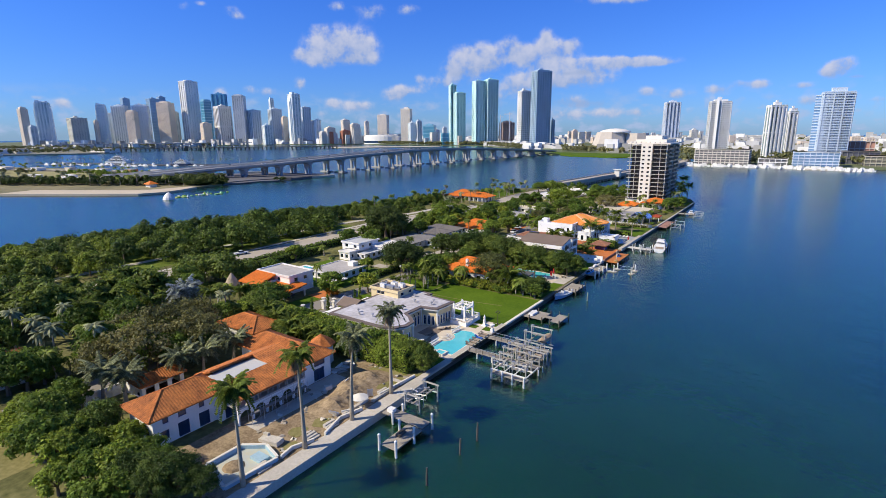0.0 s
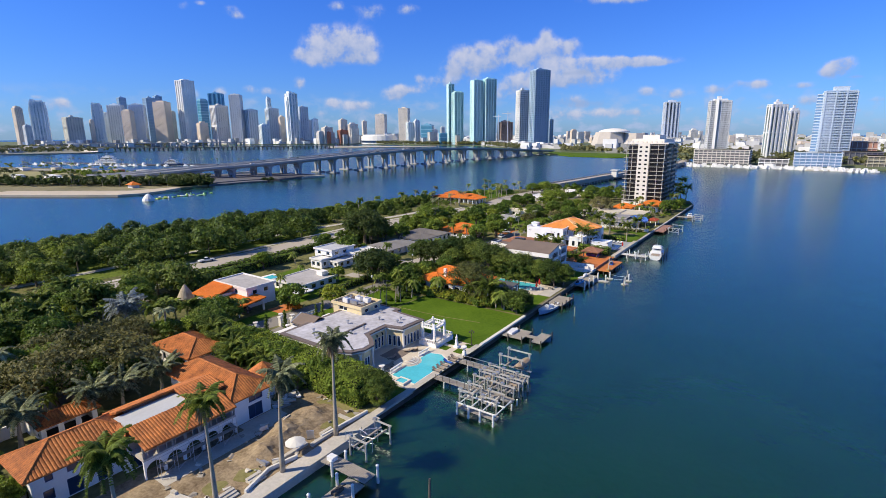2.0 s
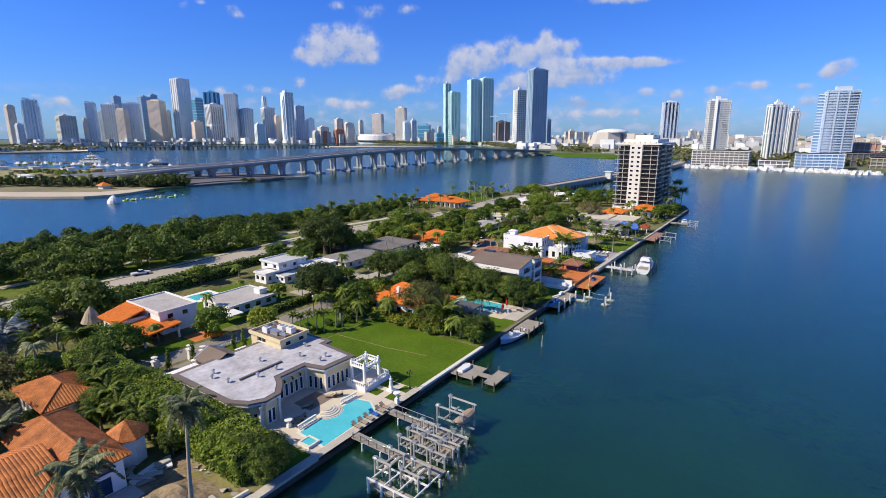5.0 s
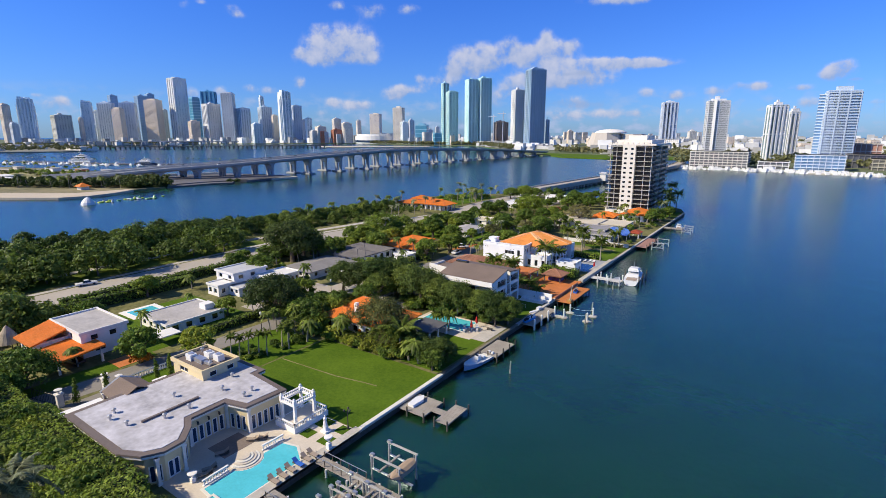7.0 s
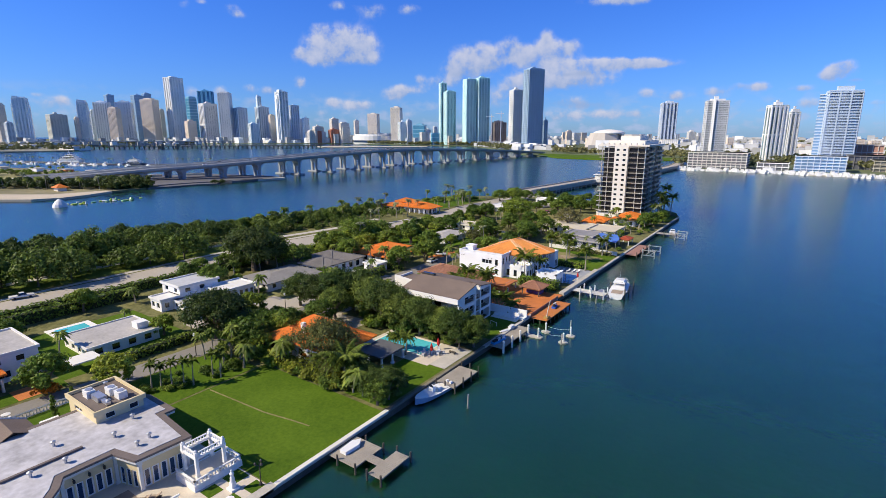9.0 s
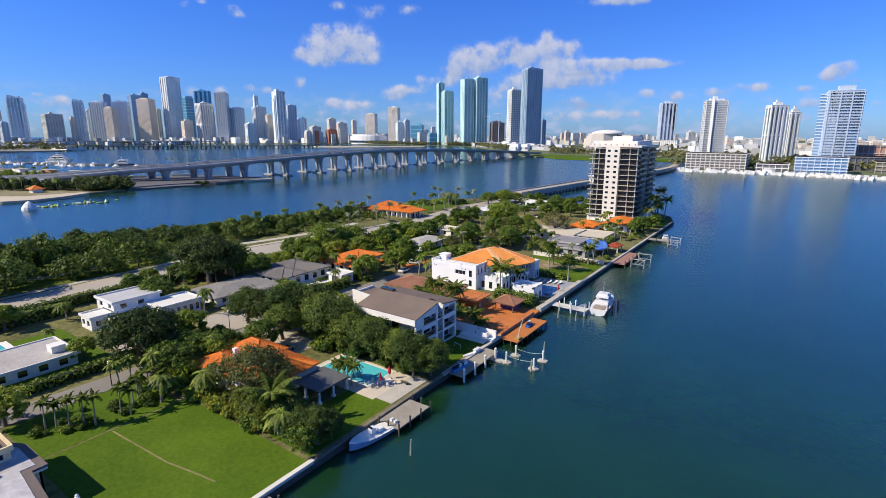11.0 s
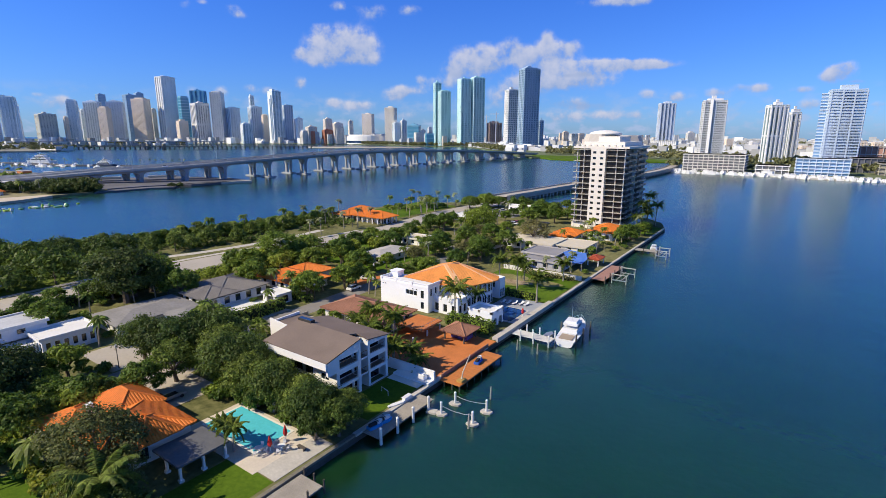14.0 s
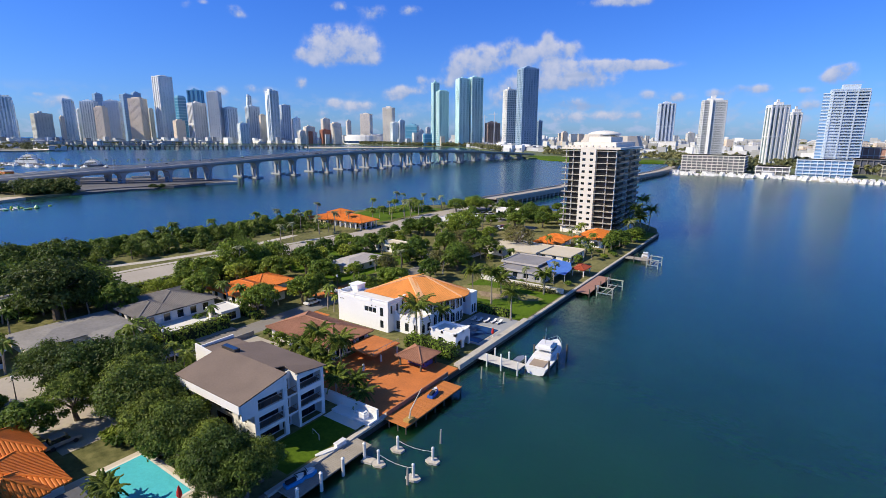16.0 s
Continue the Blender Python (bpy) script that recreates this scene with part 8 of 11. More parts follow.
for p, q in zip(POOL, POOL[1:] + POOL[:1]):
    p, q = Vector(p), Vector(q)
    n = (q - p).normalized()
    n = Vector((-n.y, n.x)) * 0.2
    part("basin_wall", Solid().slab([tuple(p - n), tuple(q - n), tuple(q + n), tuple(p + n)], G, G + 0.62), M_POOLBLUE, t)
    part("rim", Solid().slab([tuple(p - n * 1.4), tuple(q - n * 1.4), tuple(q + n * 0.6), tuple(p + n * 0.6)], G + 0.62, G + 0.72), M_PALE, t)
part("pool_step", Solid().box(-5.6, 28.0, G, -3.2, 29.6, G + 0.5), M_POOLBLUE, t)
part("soil_bed", Solid().lathe(-6.0, 25.6, [(1.6, G + 0.05), (1.2, G + 0.35), (0.5, G + 0.55), (0.1, G + 0.6)], 9), M_SOIL, t)
t = thing("concrete_block", -6.5, 32.4, G, "tilted broken slab of white concrete", "rubble")
s = Solid().box(-1.9, -0.75, 0, 1.9, 0.75, 0.7).box(-1.9, 0.3, 0.7, -0.9, 0.75, 1.05)
s.v = [tuple(pose(-6.5, 32.4, G, 3, -5, 8) @ Vector(v)) for v in s.v]
part("block", s, M_RUBBLE, t)
rr = random.Random(12)
for i in range(46):
    x, y = rr.uniform(-13, -2.2), rr.uniform(31, 61)
    t = thing("rubble_piece", x, y, G, "loose piece of broken building rubble", "rubble", "rubble on the site")
    s = Solid()
    a, b, c = rr.uniform(0.2, 0.7), rr.uniform(0.2, 0.5), rr.uniform(0.1, 0.3)
    s.slab([(-a, -b * 0.7), (a * 0.8, -b), (a, b * 0.6), (-a * 0.5, b)], 0, c)
    s.v = [tuple(pose(x, y, G + 0.02, 0, 0, rr.uniform(0, 360)) @ Vector(v)) for v in s.v]
    part("chunk", s, rr.choice((M_RUBBLE, M_WOOD, M_PALE)), t)
for x, y, w, d, hh in ((-3.4, 51.2, 1.1, 0.2, 1.5), (-3.2, 45.0, 1.6, 0.7, 0.6), (-4.4, 43.4, 1.8, 0.8, 0.7), (-10.8, 52.0, 2.2, 1.0, 0.8), (-11.5, 48.6, 1.4, 0.8, 0.9), (-9.6, 55.0, 2.4, 1.2, 0.5)):
    t = thing("site_furniture", x, y, G, "discarded pale garden furniture on the site", "furniture", "furniture on the site")
    s = Solid().box(-w / 2, -d / 2, 0.15, w / 2, d / 2, hh * 0.5).box(-w / 2, d / 2 - 0.15, hh * 0.5, w / 2, d / 2, hh)
    for sx in (-1, 1):
        s.box(sx * w / 2 - 0.05, -d / 2, 0, sx * w / 2 + 0.05, d / 2, 0.15)
    s.v = [tuple(pose(x, y, G + 0.02, 0, 0, x * 40) @ Vector(v)) for v in s.v]
    part("seat", s, rr.choice((M_PALE, M_METAL)), t)


def parasol(x, y, h, r, material, label, closed=False):
    t = thing("parasol", x, y, G, label, "parasol")
    part("pole", Solid().tube([(x, y, G), (x, y, G + h)], [0.05, 0.05], 6), M_WHITEPAINT, t)
    if closed:
        part("canopy", Solid().lathe(x, y, [(0.10, G + h * 0.35), (0.34, G + h * 0.5), (0.30, G + h * 0.7), (0.12, G + h * 0.95), (0.02, G + h + 0.1)], 9), material, t)
    else:
        part("canopy", Solid().lathe(x, y, [(r, G + h * 0.8), (r * 0.98, G + h * 0.84), (r * 0.45, G + h * 0.97), (0.03, G + h + 0.08)], 10), material, t)
    part("base", Solid().lathe(x, y, [(0.4, G + 0.05), (0.4, G + 0.16), (0.08, G + 0.25)], 10), M_CONC, t)


parasol(-2.4, 47.6, 2.3, 1.5, M_PALE, "faded white parasol on the site")
# dock of the site
t = thing("dock", 6, 46, 0, "weathered grey timber dock with white pilings", "dock")
planked(t, 7.4, 41.8, 10.4, 48.4, 1.05, M_WOOD)
planked(t, 1.9, 48.4, 10.4, 50.6, 1.35, M_WOOD, "y")
for x, y in ((7.3, 41.6), (10.6, 41.6), (10.6, 46.0), (10.6, 50.8), (4.4, 48.2), (4.4, 50.9), (7.3, 46.4)):
    piling(t, x, y, 2.7 if x > 7 else 2.4, 0.22, M_PILEWH)
part("crate", Solid().box(8.0, 44.6, 1.05, 8.8, 46.2, 1.5).tube([(8.0, 44.8, 1.3), (9.0, 46.4, 1.9)], [0.08, 0.08], 5), M_WOODDK, t)
part("dock_box", Solid().box(2.5, 49.0, 1.35, 3.7, 50.0, 2.0), M_GEL, t)


def boat_lift(x0, y0, x1, y1, h, label, cradle=1.6):
    """A lift: four posts, two beams over them, a cradle that hangs between."""
    t = thing("boat_lift", (x0 + x1) / 2, (y0 + y1) / 2, 0, label, "boat lift", "boat lifts")
    for x in (x0, x1):
        for y in (y0, y1):
            piling(t, x, y, h, 0.15, M_PILEGREY, False)
    for y in (y0, y1):
        b = part("beam", Solid().box(x0 - 0.3, y - 0.1, h, x1 + 0.3, y + 0.1, h + 0.24), M_PILEGREY, t)
        part("motor", Solid().box(x0 - 0.1, y - 0.2, h + 0.24, x0 + 0.5, y + 0.2, h + 0.5), M_METAL, b)
    for y in (y0, y1):
        part("cradle_beam", Solid().box(x0 + 0.2, y - 0.1, cradle, x1 - 0.2, y + 0.1, cradle + 0.25), M_METAL, t)
        for x in (x0 + 0.35, x1 - 0.35):
            part("cable", Solid().box(x - 0.03, y - 0.03, cradle, x + 0.03, y + 0.03, h), M_METAL, t)
    for x in (x0 + (x1 - x0) * 0.33, x0 + (x1 - x0) * 0.67):
        part("bunk", Solid().box(x - 0.14, y0 - 0.4, cradle + 0.25, x + 0.14, y1 + 0.4, cradle + 0.45), M_WOOD, t)
    return t


boat_lift(3.0, 53.2, 6.2, 58.6, 3.0, "small galvanised boat lift on posts")
for k, (x, y, a) in enumerate(((1.9, 54.0, 25), (2.6, 56.2, -15), (3.6, 57.6, 40), (4.6, 55.4, 10))):
    t = thing("steel_frame", x, y, 0, "bent galvanised frame of a broken boat lift", "frame", "broken lift frames")
    M = pose(x, y, 0.0, 0, 0, a)
    for dx in (-0.7, 0.7):
        s = Solid().tube([(dx, 0, -1.5), (dx * 0.9, 0.1, 1.6), (dx * 0.8, 0.3, 2.9 - 0.3 * k)], [0.07, 0.06, 0.05], 5)
        s.v = [tuple(M @ Vector(v)) for v in s.v]
        part("leg", s, M_METAL, t)
    for z in (1.2, 2.1):
        s = Solid().tube([(-1.1, 0.15, z), (1.1, 0.15, z + 0.15)], [0.06, 0.06], 5)
        s.v = [tuple(M @ Vector(v)) for v in s.v]
        part("cross_bar", s, M_METAL, t)
for y in (26.5, 35.5, 39.6, 52.6):
    t = thing("planter_step", -2.0, y, G, "short flight of low concrete planter steps", "steps", "planter steps")
    for k in range(3):
        part("step", Solid().box(-3.0 + k * 0.5, y, G, -2.5 + k * 0.5, y + 2.2, G + 0.55 - 0.15 * k), M_CONC, t)
# great lift dock before the mansion
t = thing("lift_dock", 9, 80, 0, "grey timber pier with white pilings and rails", "dock")
planked(t, 0.6, 78.0, 17.0, 79.6, 1.3, M_WOOD, "y", board=0.4)
planked(t, 0.6, 86.4, 15.0, 88.0, 1.3, M_WOOD, "y", board=0.4)
planked(t, 9.6, 71.8, 17.4, 73.2, 1.2, M_WOOD, "y", board=0.4)
for x in (3.0, 6.6, 10.2, 13.8, 17.2):
    for y in (77.8, 79.8):
        piling(t, x, y, 1.2, 0.16, M_PILEWH, False)
for x in (3.0, 7.0, 11.0, 14.8):
    for y in (86.2, 88.2):
        piling(t, x, y, 1.2, 0.16, M_PILEWH, False)
for x in (10.0, 12.3, 14.5, 17.0):
    piling(t, x, 71.6, 2.2, 0.2, M_PILEWH, False)
    part("cross_rail", Solid().box(x - 0.08, 71.6, 1.6, x + 0.08, 78.0, 1.78), M_PILEWH, t)
part("long_rail", Solid().box(9.8, 71.5, 2.1, 17.3, 71.7, 2.3), M_PILEWH, t)
part("long_rail", Solid().box(9.8, 75.0, 1.8, 17.3, 75.2, 2.0), M_PILEWH, t)
for y in (78.05, 86.45, 87.95):
    part("handrail", Solid().box(0.8, y - 0.04, 2.2, 9.0, y + 0.04, 2.28), M_METAL, t)
    for k in range(6):
        part("rail_post", Solid().box(0.9 + k * 1.6, y - 0.05, 1.3, 1.0 + k * 1.6, y + 0.05, 2.2), M_WOODDK, t)
boat_lift(8.7, 74.4, 11.4, 77.4, 2.9, "white boat lift with tall posts", 1.6)
boat_lift(12.9, 74.9, 15.8, 77.4, 2.7, "white boat lift with tall posts", 1.5)
for k, (xa, xb) in enumerate(((8.0, 10.3), (10.9, 13.2), (13.8, 16.2))):
    boat_lift(xa, 80.4, xb, 82.5, 2.9 - 0.1 * k, "grey-white boat lift with tall posts", 1.6)
    boat_lift(xa + 0.4, 83.3, xb + 0.4, 85.5, 3.1 - 0.1 * k, "grey-white boat lift with tall posts", 1.8)
boat_lift(8.6, 89.4, 13.4, 93.0, 3.7, "tall white boat lift over the water", 1.8)
rk = random.Random(44)
for i in range(14):
    x, y = rk.uniform(8.4, 16.4), rk.choice((75.2, 76.4, 81.6, 82.8, 84.4, 89.8)) + rk.uniform(-0.3, 0.3)
    w = rk.uniform(1.2, 2.6)
    c = thing("lift_walkway", x, y, 1.6, "narrow grey catwalk board on a boat lift", "catwalk", "catwalks of the lifts")
    part("board", Solid().box(x - w / 2, y - 0.22, 1.62, x + w / 2, y + 0.22, 1.7), rk.choice((M_WOOD, M_PILEGREY, M_METAL)), c)
    part("bracket", Solid().box(x - w / 2 + 0.1, y - 0.06, -0.5, x - w / 2 + 0.25, y + 0.06, 1.62), M_PILEGREY, c)
for x, y in ((10.0, 83.0), (15.0, 83.2)):
    c = thing("dock_box", x, y, 1.7, "tan canvas-covered winch box on a lift", "box", "winch boxes")
    part("cover", Solid().slab([(x - 0.8, y - 0.5), (x + 0.8, y - 0.5), (x + 0.7, y + 0.5), (x - 0.7, y + 0.5)], 1.0, 2.3), M_TAUPE, c)
    part("stand", Solid().box(x - 0.1, y - 0.1, -1, x + 0.1, y + 0.1, 1.0), M_PILEGREY, c)
t = thing("tender", 12.0, 90.9, 2.2, "brown canvas-covered tender on a lift", "boat")
s = Solid()
ringz = ((-1.0, 0.2, 0.3), (-0.6, 0.9, 0.0), (0.3, 1.0, 0.0), (0.8, 0.75, 0.1), (1.0, 0.1, 0.35))
prev = None
for u, w, z in ringz:
    cur = [(12.9 + w * 1.0 * math.cos(a), 90.9 + u * 2.6, 2.35 + z + (0.95 if math.sin(a) > 0 else 0.55) * w * math.sin(a) * 0.8) for a in (2 * math.pi * i / 10 for i in range(10))]
    if prev:
        for i in range(10):
            j = (i + 1) % 10
            s.poly((prev[i], prev[j], cur[j], cur[i]))
    prev = cur
part("hull", s, mat("tan_boat_cover", (0.36, 0.27, 0.19), 0.8, 0.15), t, smooth=True)
for x, y in ((18.0, 39.3), (18.1, 47.6), (18.4, 52.1)):
    lone_pile(x, y, 3.2 if y > 50 else 2.8, M_WOODDK, "leaning weathered mooring post in the water")
lone_pile(9.4, 128.4, 2.6, M_WOOD, "grey timber mooring post in the water")
lone_pile(10.6, 173.1, 2.4, M_WOOD, "grey timber mooring post in the water")
lone_pile(12.3, 163.0, 2.6, M_WOOD, "grey timber mooring post in the water")
lone_pile(4.9, 194.8, 2.4, M_WOOD, "grey timber mooring post in the water")
lone_pile(9.4, 195.3, 2.4, M_WOOD, "grey timber mooring post in the water")

# mansion terrace: paving, pool, steps, gazebo, statue, urns, lamp
patch("terrace", -17.4, 71.6, 0.5, 95.4, M_STONE, "pale limestone pool terrace", "paving", dz=0.05)
patch("garden_bed", -6.6, 89.6, -4.6, 91.6, M_GRASS, "small square of lawn in a terrace", "lawn", dz=0.075)
patch("garden_bed", -3.0, 89.8, -0.4, 92.0, M_GRASS, "small square of lawn in a terrace", "lawn", dz=0.075)
patch("garden_bed", -6.8, 92.8, -4.4, 95.2, M_GRASS, "small square of lawn in a terrace", "lawn", dz=0.075)
patch("garden_bed", -2.8, 93.2, -0.4, 95.2, M_GRASS, "small square of lawn in a terrace", "lawn", dz=0.075)
patch("terrace_inlay", -14.6, 79.6, -10.4, 84.6, mat("dark_stone_inlay", (0.22, 0.18, 0.16), 0.7, 0.2, 0.5, 3.0), "dark stone inlay in a terrace", "paving", dz=0.08)
t = thing("swimming_pool", -4, 81, G, "turquoise swimming pool with a curved end and pale coping", "pool")
PW = [(-6.8, 74.4), (-1.0, 74.0), (-1.3, 85.4), (-4.2, 87.2), (-6.6, 86.6), (-6.8, 84.0)] + [(-8.0 + 2.7 * math.cos(radians(w)), 81.1 + 2.7 * math.sin(radians(w))) for w in (64, 40, 14, -14, -40, -64)]
part("coping", Solid().slab(ring(PW, 0.4), G, G + 0.10), M_PALE, t)
part("water_surface", Solid().slab(PW, G, G + 0.112), M_POOL, t)
part("spa_tub", Solid().box(-4.6, 72.2, G, -2.2, 72.5, G + 0.45).box(-4.6, 74.1, G, -2.2, 74.4, G + 0.45).box(-4.6, 72.5, G, -4.3, 74.1, G + 0.45).box(-2.5, 72.5, G, -2.2, 74.1, G + 0.45), M_PALE, t)
part("spa_water", Solid().box(-4.3, 72.5, G, -2.5, 74.1, G + 0.36), M_POOL, t)
for k in range(5):
    r = 2.6 - 0.42 * k
    pts = [(-8.1 + r * math.cos(w), 81.1 + r * math.sin(w)) for w in (math.pi * i / 14 - math.pi / 2 for i in range(15))]
    part("step", Solid().slab(pts, G, G + 0.16 + 0.12 * k), M_PALE if k % 2 else M_STONE, t)
for a, b in (((-7.4, 74.6), (-7.6, 78.4)), ((-7.6, 83.8), (-7.4, 87.4))):
    d = Vector(b) - Vector(a)
    L = d.length
    n = Vector((-d.y, d.x)).normalized() * 0.14
    tb = thing("balustrade", (a[0] + b[0]) / 2, (a[1] + b[1]) / 2, G, "white stone balustrade beside a pool", "balustrade", "balustrades")
    for z0, z1 in ((0.0, 0.2), (0.78, 0.95)):
        part("rail", Solid().slab([tuple(Vector(a) - n), tuple(Vector(b) - n), tuple(Vector(b) + n), tuple(Vector(a) + n)], G + z0, G + z1), M_WHITE, tb)
    k = int(L / 0.4)
    for i in range(k):
        p = Vector(a) + d * (i + 0.5) / k
        part("baluster", Solid().lathe(p.x, p.y, [(0.06, G + 0.2), (0.1, G + 0.38), (0.05, G + 0.6), (0.08, G + 0.78)], 6), M_WHITE, tb)


def lounger(x, y, rot, material, label="sun lounger with a taupe cushion by a pool"):
    t = thing("sun_lounger", x, y, G, label, "lounger", "sun loungers")
    P = pose(x, y, G + 0.06, 0, 0, rot)

    def put(name, s, m):
        s.v = [tuple(P @ Vector(v)) for v in s.v]
        part(name, s, m, t)

    put("frame", Solid().box(-0.95, -0.34, 0.24, 0.95, 0.34, 0.3), M_WOODDK)
    put("mattress", Solid().box(-0.95, -0.32, 0.3, 0.3, 0.32, 0.42), material)
    s = Solid()
    s.poly([(0.3, -0.32, 0.42), (0.3, 0.32, 0.42), (0.95, 0.32, 0.85), (0.95, -0.32, 0.85)]).poly([(0.3, 0.32, 0.30), (0.3, -0.32, 0.30), (0.98, -0.32, 0.75), (0.98, 0.32, 0.75)])
    s.poly([(0.95, -0.32, 0.85), (0.95, 0.32, 0.85), (0.98, 0.32, 0.75), (0.98, -0.32, 0.75)])
    put("backrest", s, material)
    for a in (-0.85, 0.75):
        for b in (-0.3, 0.3):
            put("leg", Solid().box(a - 0.03, b - 0.03, 0, a + 0.03, b + 0.03, 0.24), M_WOODDK)


for i, (x, y) in enumerate(((-0.7, 87.2), (-0.6, 86.0), (-0.7, 84.6), (-0.6, 83.2), (-0.5, 81.8), (-0.5, 80.4))):
    lounger(x, y, 180, M_BLUECV if i == 2 else M_TAUPE, "sun lounger with a blue towel by a pool" if i == 2 else "sun lounger with a taupe cushion by a pool")
for x, y, r in ((-10.2, 85.6, 40), (-10.8, 84.6, 40), (-11.6, 80.0, 60), (-9.8, 77.0, 70), (-9.2, 76.0, 70)):
    lounger(x, y, r, M_TAUPE)

t = thing("gazebo", -9.4, 92.6, G, "white two-tier garden gazebo with corner posts and finials", "gazebo")
part("platform", Solid().box(-11.6, 89.2, G, -7.0, 96.0, G + 0.9), M_WHITE, t)
part("floor", Solid().box(-11.3, 89.5, G + 0.9, -7.3, 95.7, G + 0.95), M_STONE, t)
for a, b, c, d in ((-11.6, 89.2, -7.0, 89.45), (-7.25, 89.2, -7.0, 96.0), (-11.6, 95.75, -7.0, 96.0)):
    part("low_rail", Solid().box(a, b, G + 1.5, c, d, G + 1.65), M_WHITE, t)
    n = int(max(c - a, d - b) / 0.45)
    for i in range(n):
        u = (i + 0.5) / n
        x, y = (a + (c - a) * u, (b + d) / 2) if c - a > d - b else ((a + c) / 2, b + (d - b) * u)
        part("baluster", Solid().box(x - 0.06, y - 0.06, G + 0.9, x + 0.06, y + 0.06, G + 1.5), M_WHITE, t)
for x in (-11.3, -8.2):
    for y in (90.4, 94.2):
        c = part("column", Solid().box(x - 0.26, y - 0.26, G + 0.9, x + 0.26, y + 0.26, G + 1.3).box(x - 0.2, y - 0.2, G + 1.3, x + 0.2, y + 0.2, G + 3.7), M_WHITE, t)
        part("finial", Solid().box(x - 0.22, y - 0.22, G + 4.0, x + 0.22, y + 0.22, G + 4.7).lathe(x, y, [(0.1, G + 4.7), (0.2, G + 4.85), (0.2, G + 4.95), (0.02, G + 5.1)], 8), M_WHITE, c)
for a, b, c, d in ((-11.6, 90.15, -7.9, 90.65), (-11.6, 93.95, -7.9, 94.45), (-11.55, 90.65, -11.05, 93.95), (-8.45, 90.65, -7.95, 93.95)):
    e = part("entablature", Solid().box(a, b, G + 3.7, c, d, G + 4.0), M_WHITE, t)
    part("top_rail", Solid().box(a + 0.15, b + 0.15, G + 4.5, c - 0.15, d - 0.15, G + 4.62), M_WHITE, e)
    n = 8
    for i in range(n):
        u = (i + 0.5) / n
        x, y = (a + (c - a) * u, (b + d) / 2) if c - a > d - b else ((a + c) / 2, b + (d - b) * u)
        part("baluster", Solid().box(x - 0.06, y - 0.06, G + 4.0, x + 0.06, y + 0.06, G + 4.5), M_WHITE, e)
t = thing("statue", -3.7, 92.4, G, "plain white garden statue on a square plinth", "statue")
part("figure", Solid().box(-4.3, 91.8, G, -3.1, 93.0, G + 0.35).box(-4.0, 92.1, G + 0.35, -3.4, 92.7, G + 1.1).lathe(-3.7, 92.4, [(0.34, G + 1.1), (0.3, G + 1.6), (0.22, G + 2.0), (0.3, G + 2.35), (0.1, G + 2.6), (0.16, G + 2.75), (0.03, G + 2.95)], 10), M_WHITE, t)


def urn(x, y, h, label="white stone urn on a pedestal"):
    t = thing("garden_urn", x, y, G, label, "urn", "garden urns")
    part("pedestal", Solid().box(x - 0.3, y - 0.3, G, x + 0.3, y + 0.3, G + h * 0.5), M_WHITE, t)
    part("bowl", Solid().lathe(x, y, [(0.16, G + h * 0.5), (0.12, G + h * 0.6), (0.4, G + h * 0.78), (0.62, G + h * 0.92), (0.62, G + h), (0.2, G + h * 1.02)], 12), M_WHITE, t)


urn(0.0, 89.6, 2.1)
urn(-9.4, 74.4, 1.4)
urn(-36.4, 70.6, 2.2)
urn(-40.6, 77.0, 2.2)
t = thing("lamp_post", -1.4, 94.9, G, "dark green lamp post with three globes", "lamp post")
part("pole", Solid().lathe(-1.4, 94.9, [(0.22, G), (0.2, G + 0.4), (0.08, G + 0.6), (0.06, G + 3.2), (0.02, G + 3.5)], 8), M_DARKMET, t)
for i in range(3):
    w = 2.1 * i
    a = (-1.4 + 0.5 * math.cos(w), 94.9 + 0.5 * math.sin(w))
    b = part("arm", Solid().tube([(-1.4, 94.9, G + 2.9), (a[0], a[1], G + 3.1)], [0.04, 0.03], 5), M_DARKMET, t)
    part("globe", Solid().lathe(a[0], a[1], [(0.05, G + 3.1), (0.17, G + 3.25), (0.17, G + 3.4), (0.03, G + 3.55)], 8), M_DARKMET, b)
# dock before the lawn
t = thing("dock", 5, 107, 0, "small grey timber dock with a side platform", "dock")
planked(t, 0.6, 104.8, 5.8, 110.4, 1.0, M_WOOD)
planked(t, 5.8, 107.0, 8.0, 108.4, 1.0, M_WOOD)
planked(t, 8.0, 105.0, 10.4, 111.0, 1.0, M_WOOD)
for x, y in ((5.9, 104.7), (5.9, 110.6), (8.0, 104.8), (10.5, 104.8), (10.5, 111.2), (8.0, 111.2), (2.4, 104.7), (2.4, 110.6)):
    piling(t, x, y, 1.7, 0.16, M_WOODDK, False)
part("dinghy", Solid().slab([(1.6, 106.0), (2.8, 106.0), (3.0, 108.6), (2.2, 109.8), (1.4, 108.6)], 1.0, 1.5), M_GEL, t)
structure("lawn_wall", Solid().box(-0.28, 96, G, 0.47, 118.2, G + 0.2), M_PALE, "low pale wall between lawn and water", "wall")


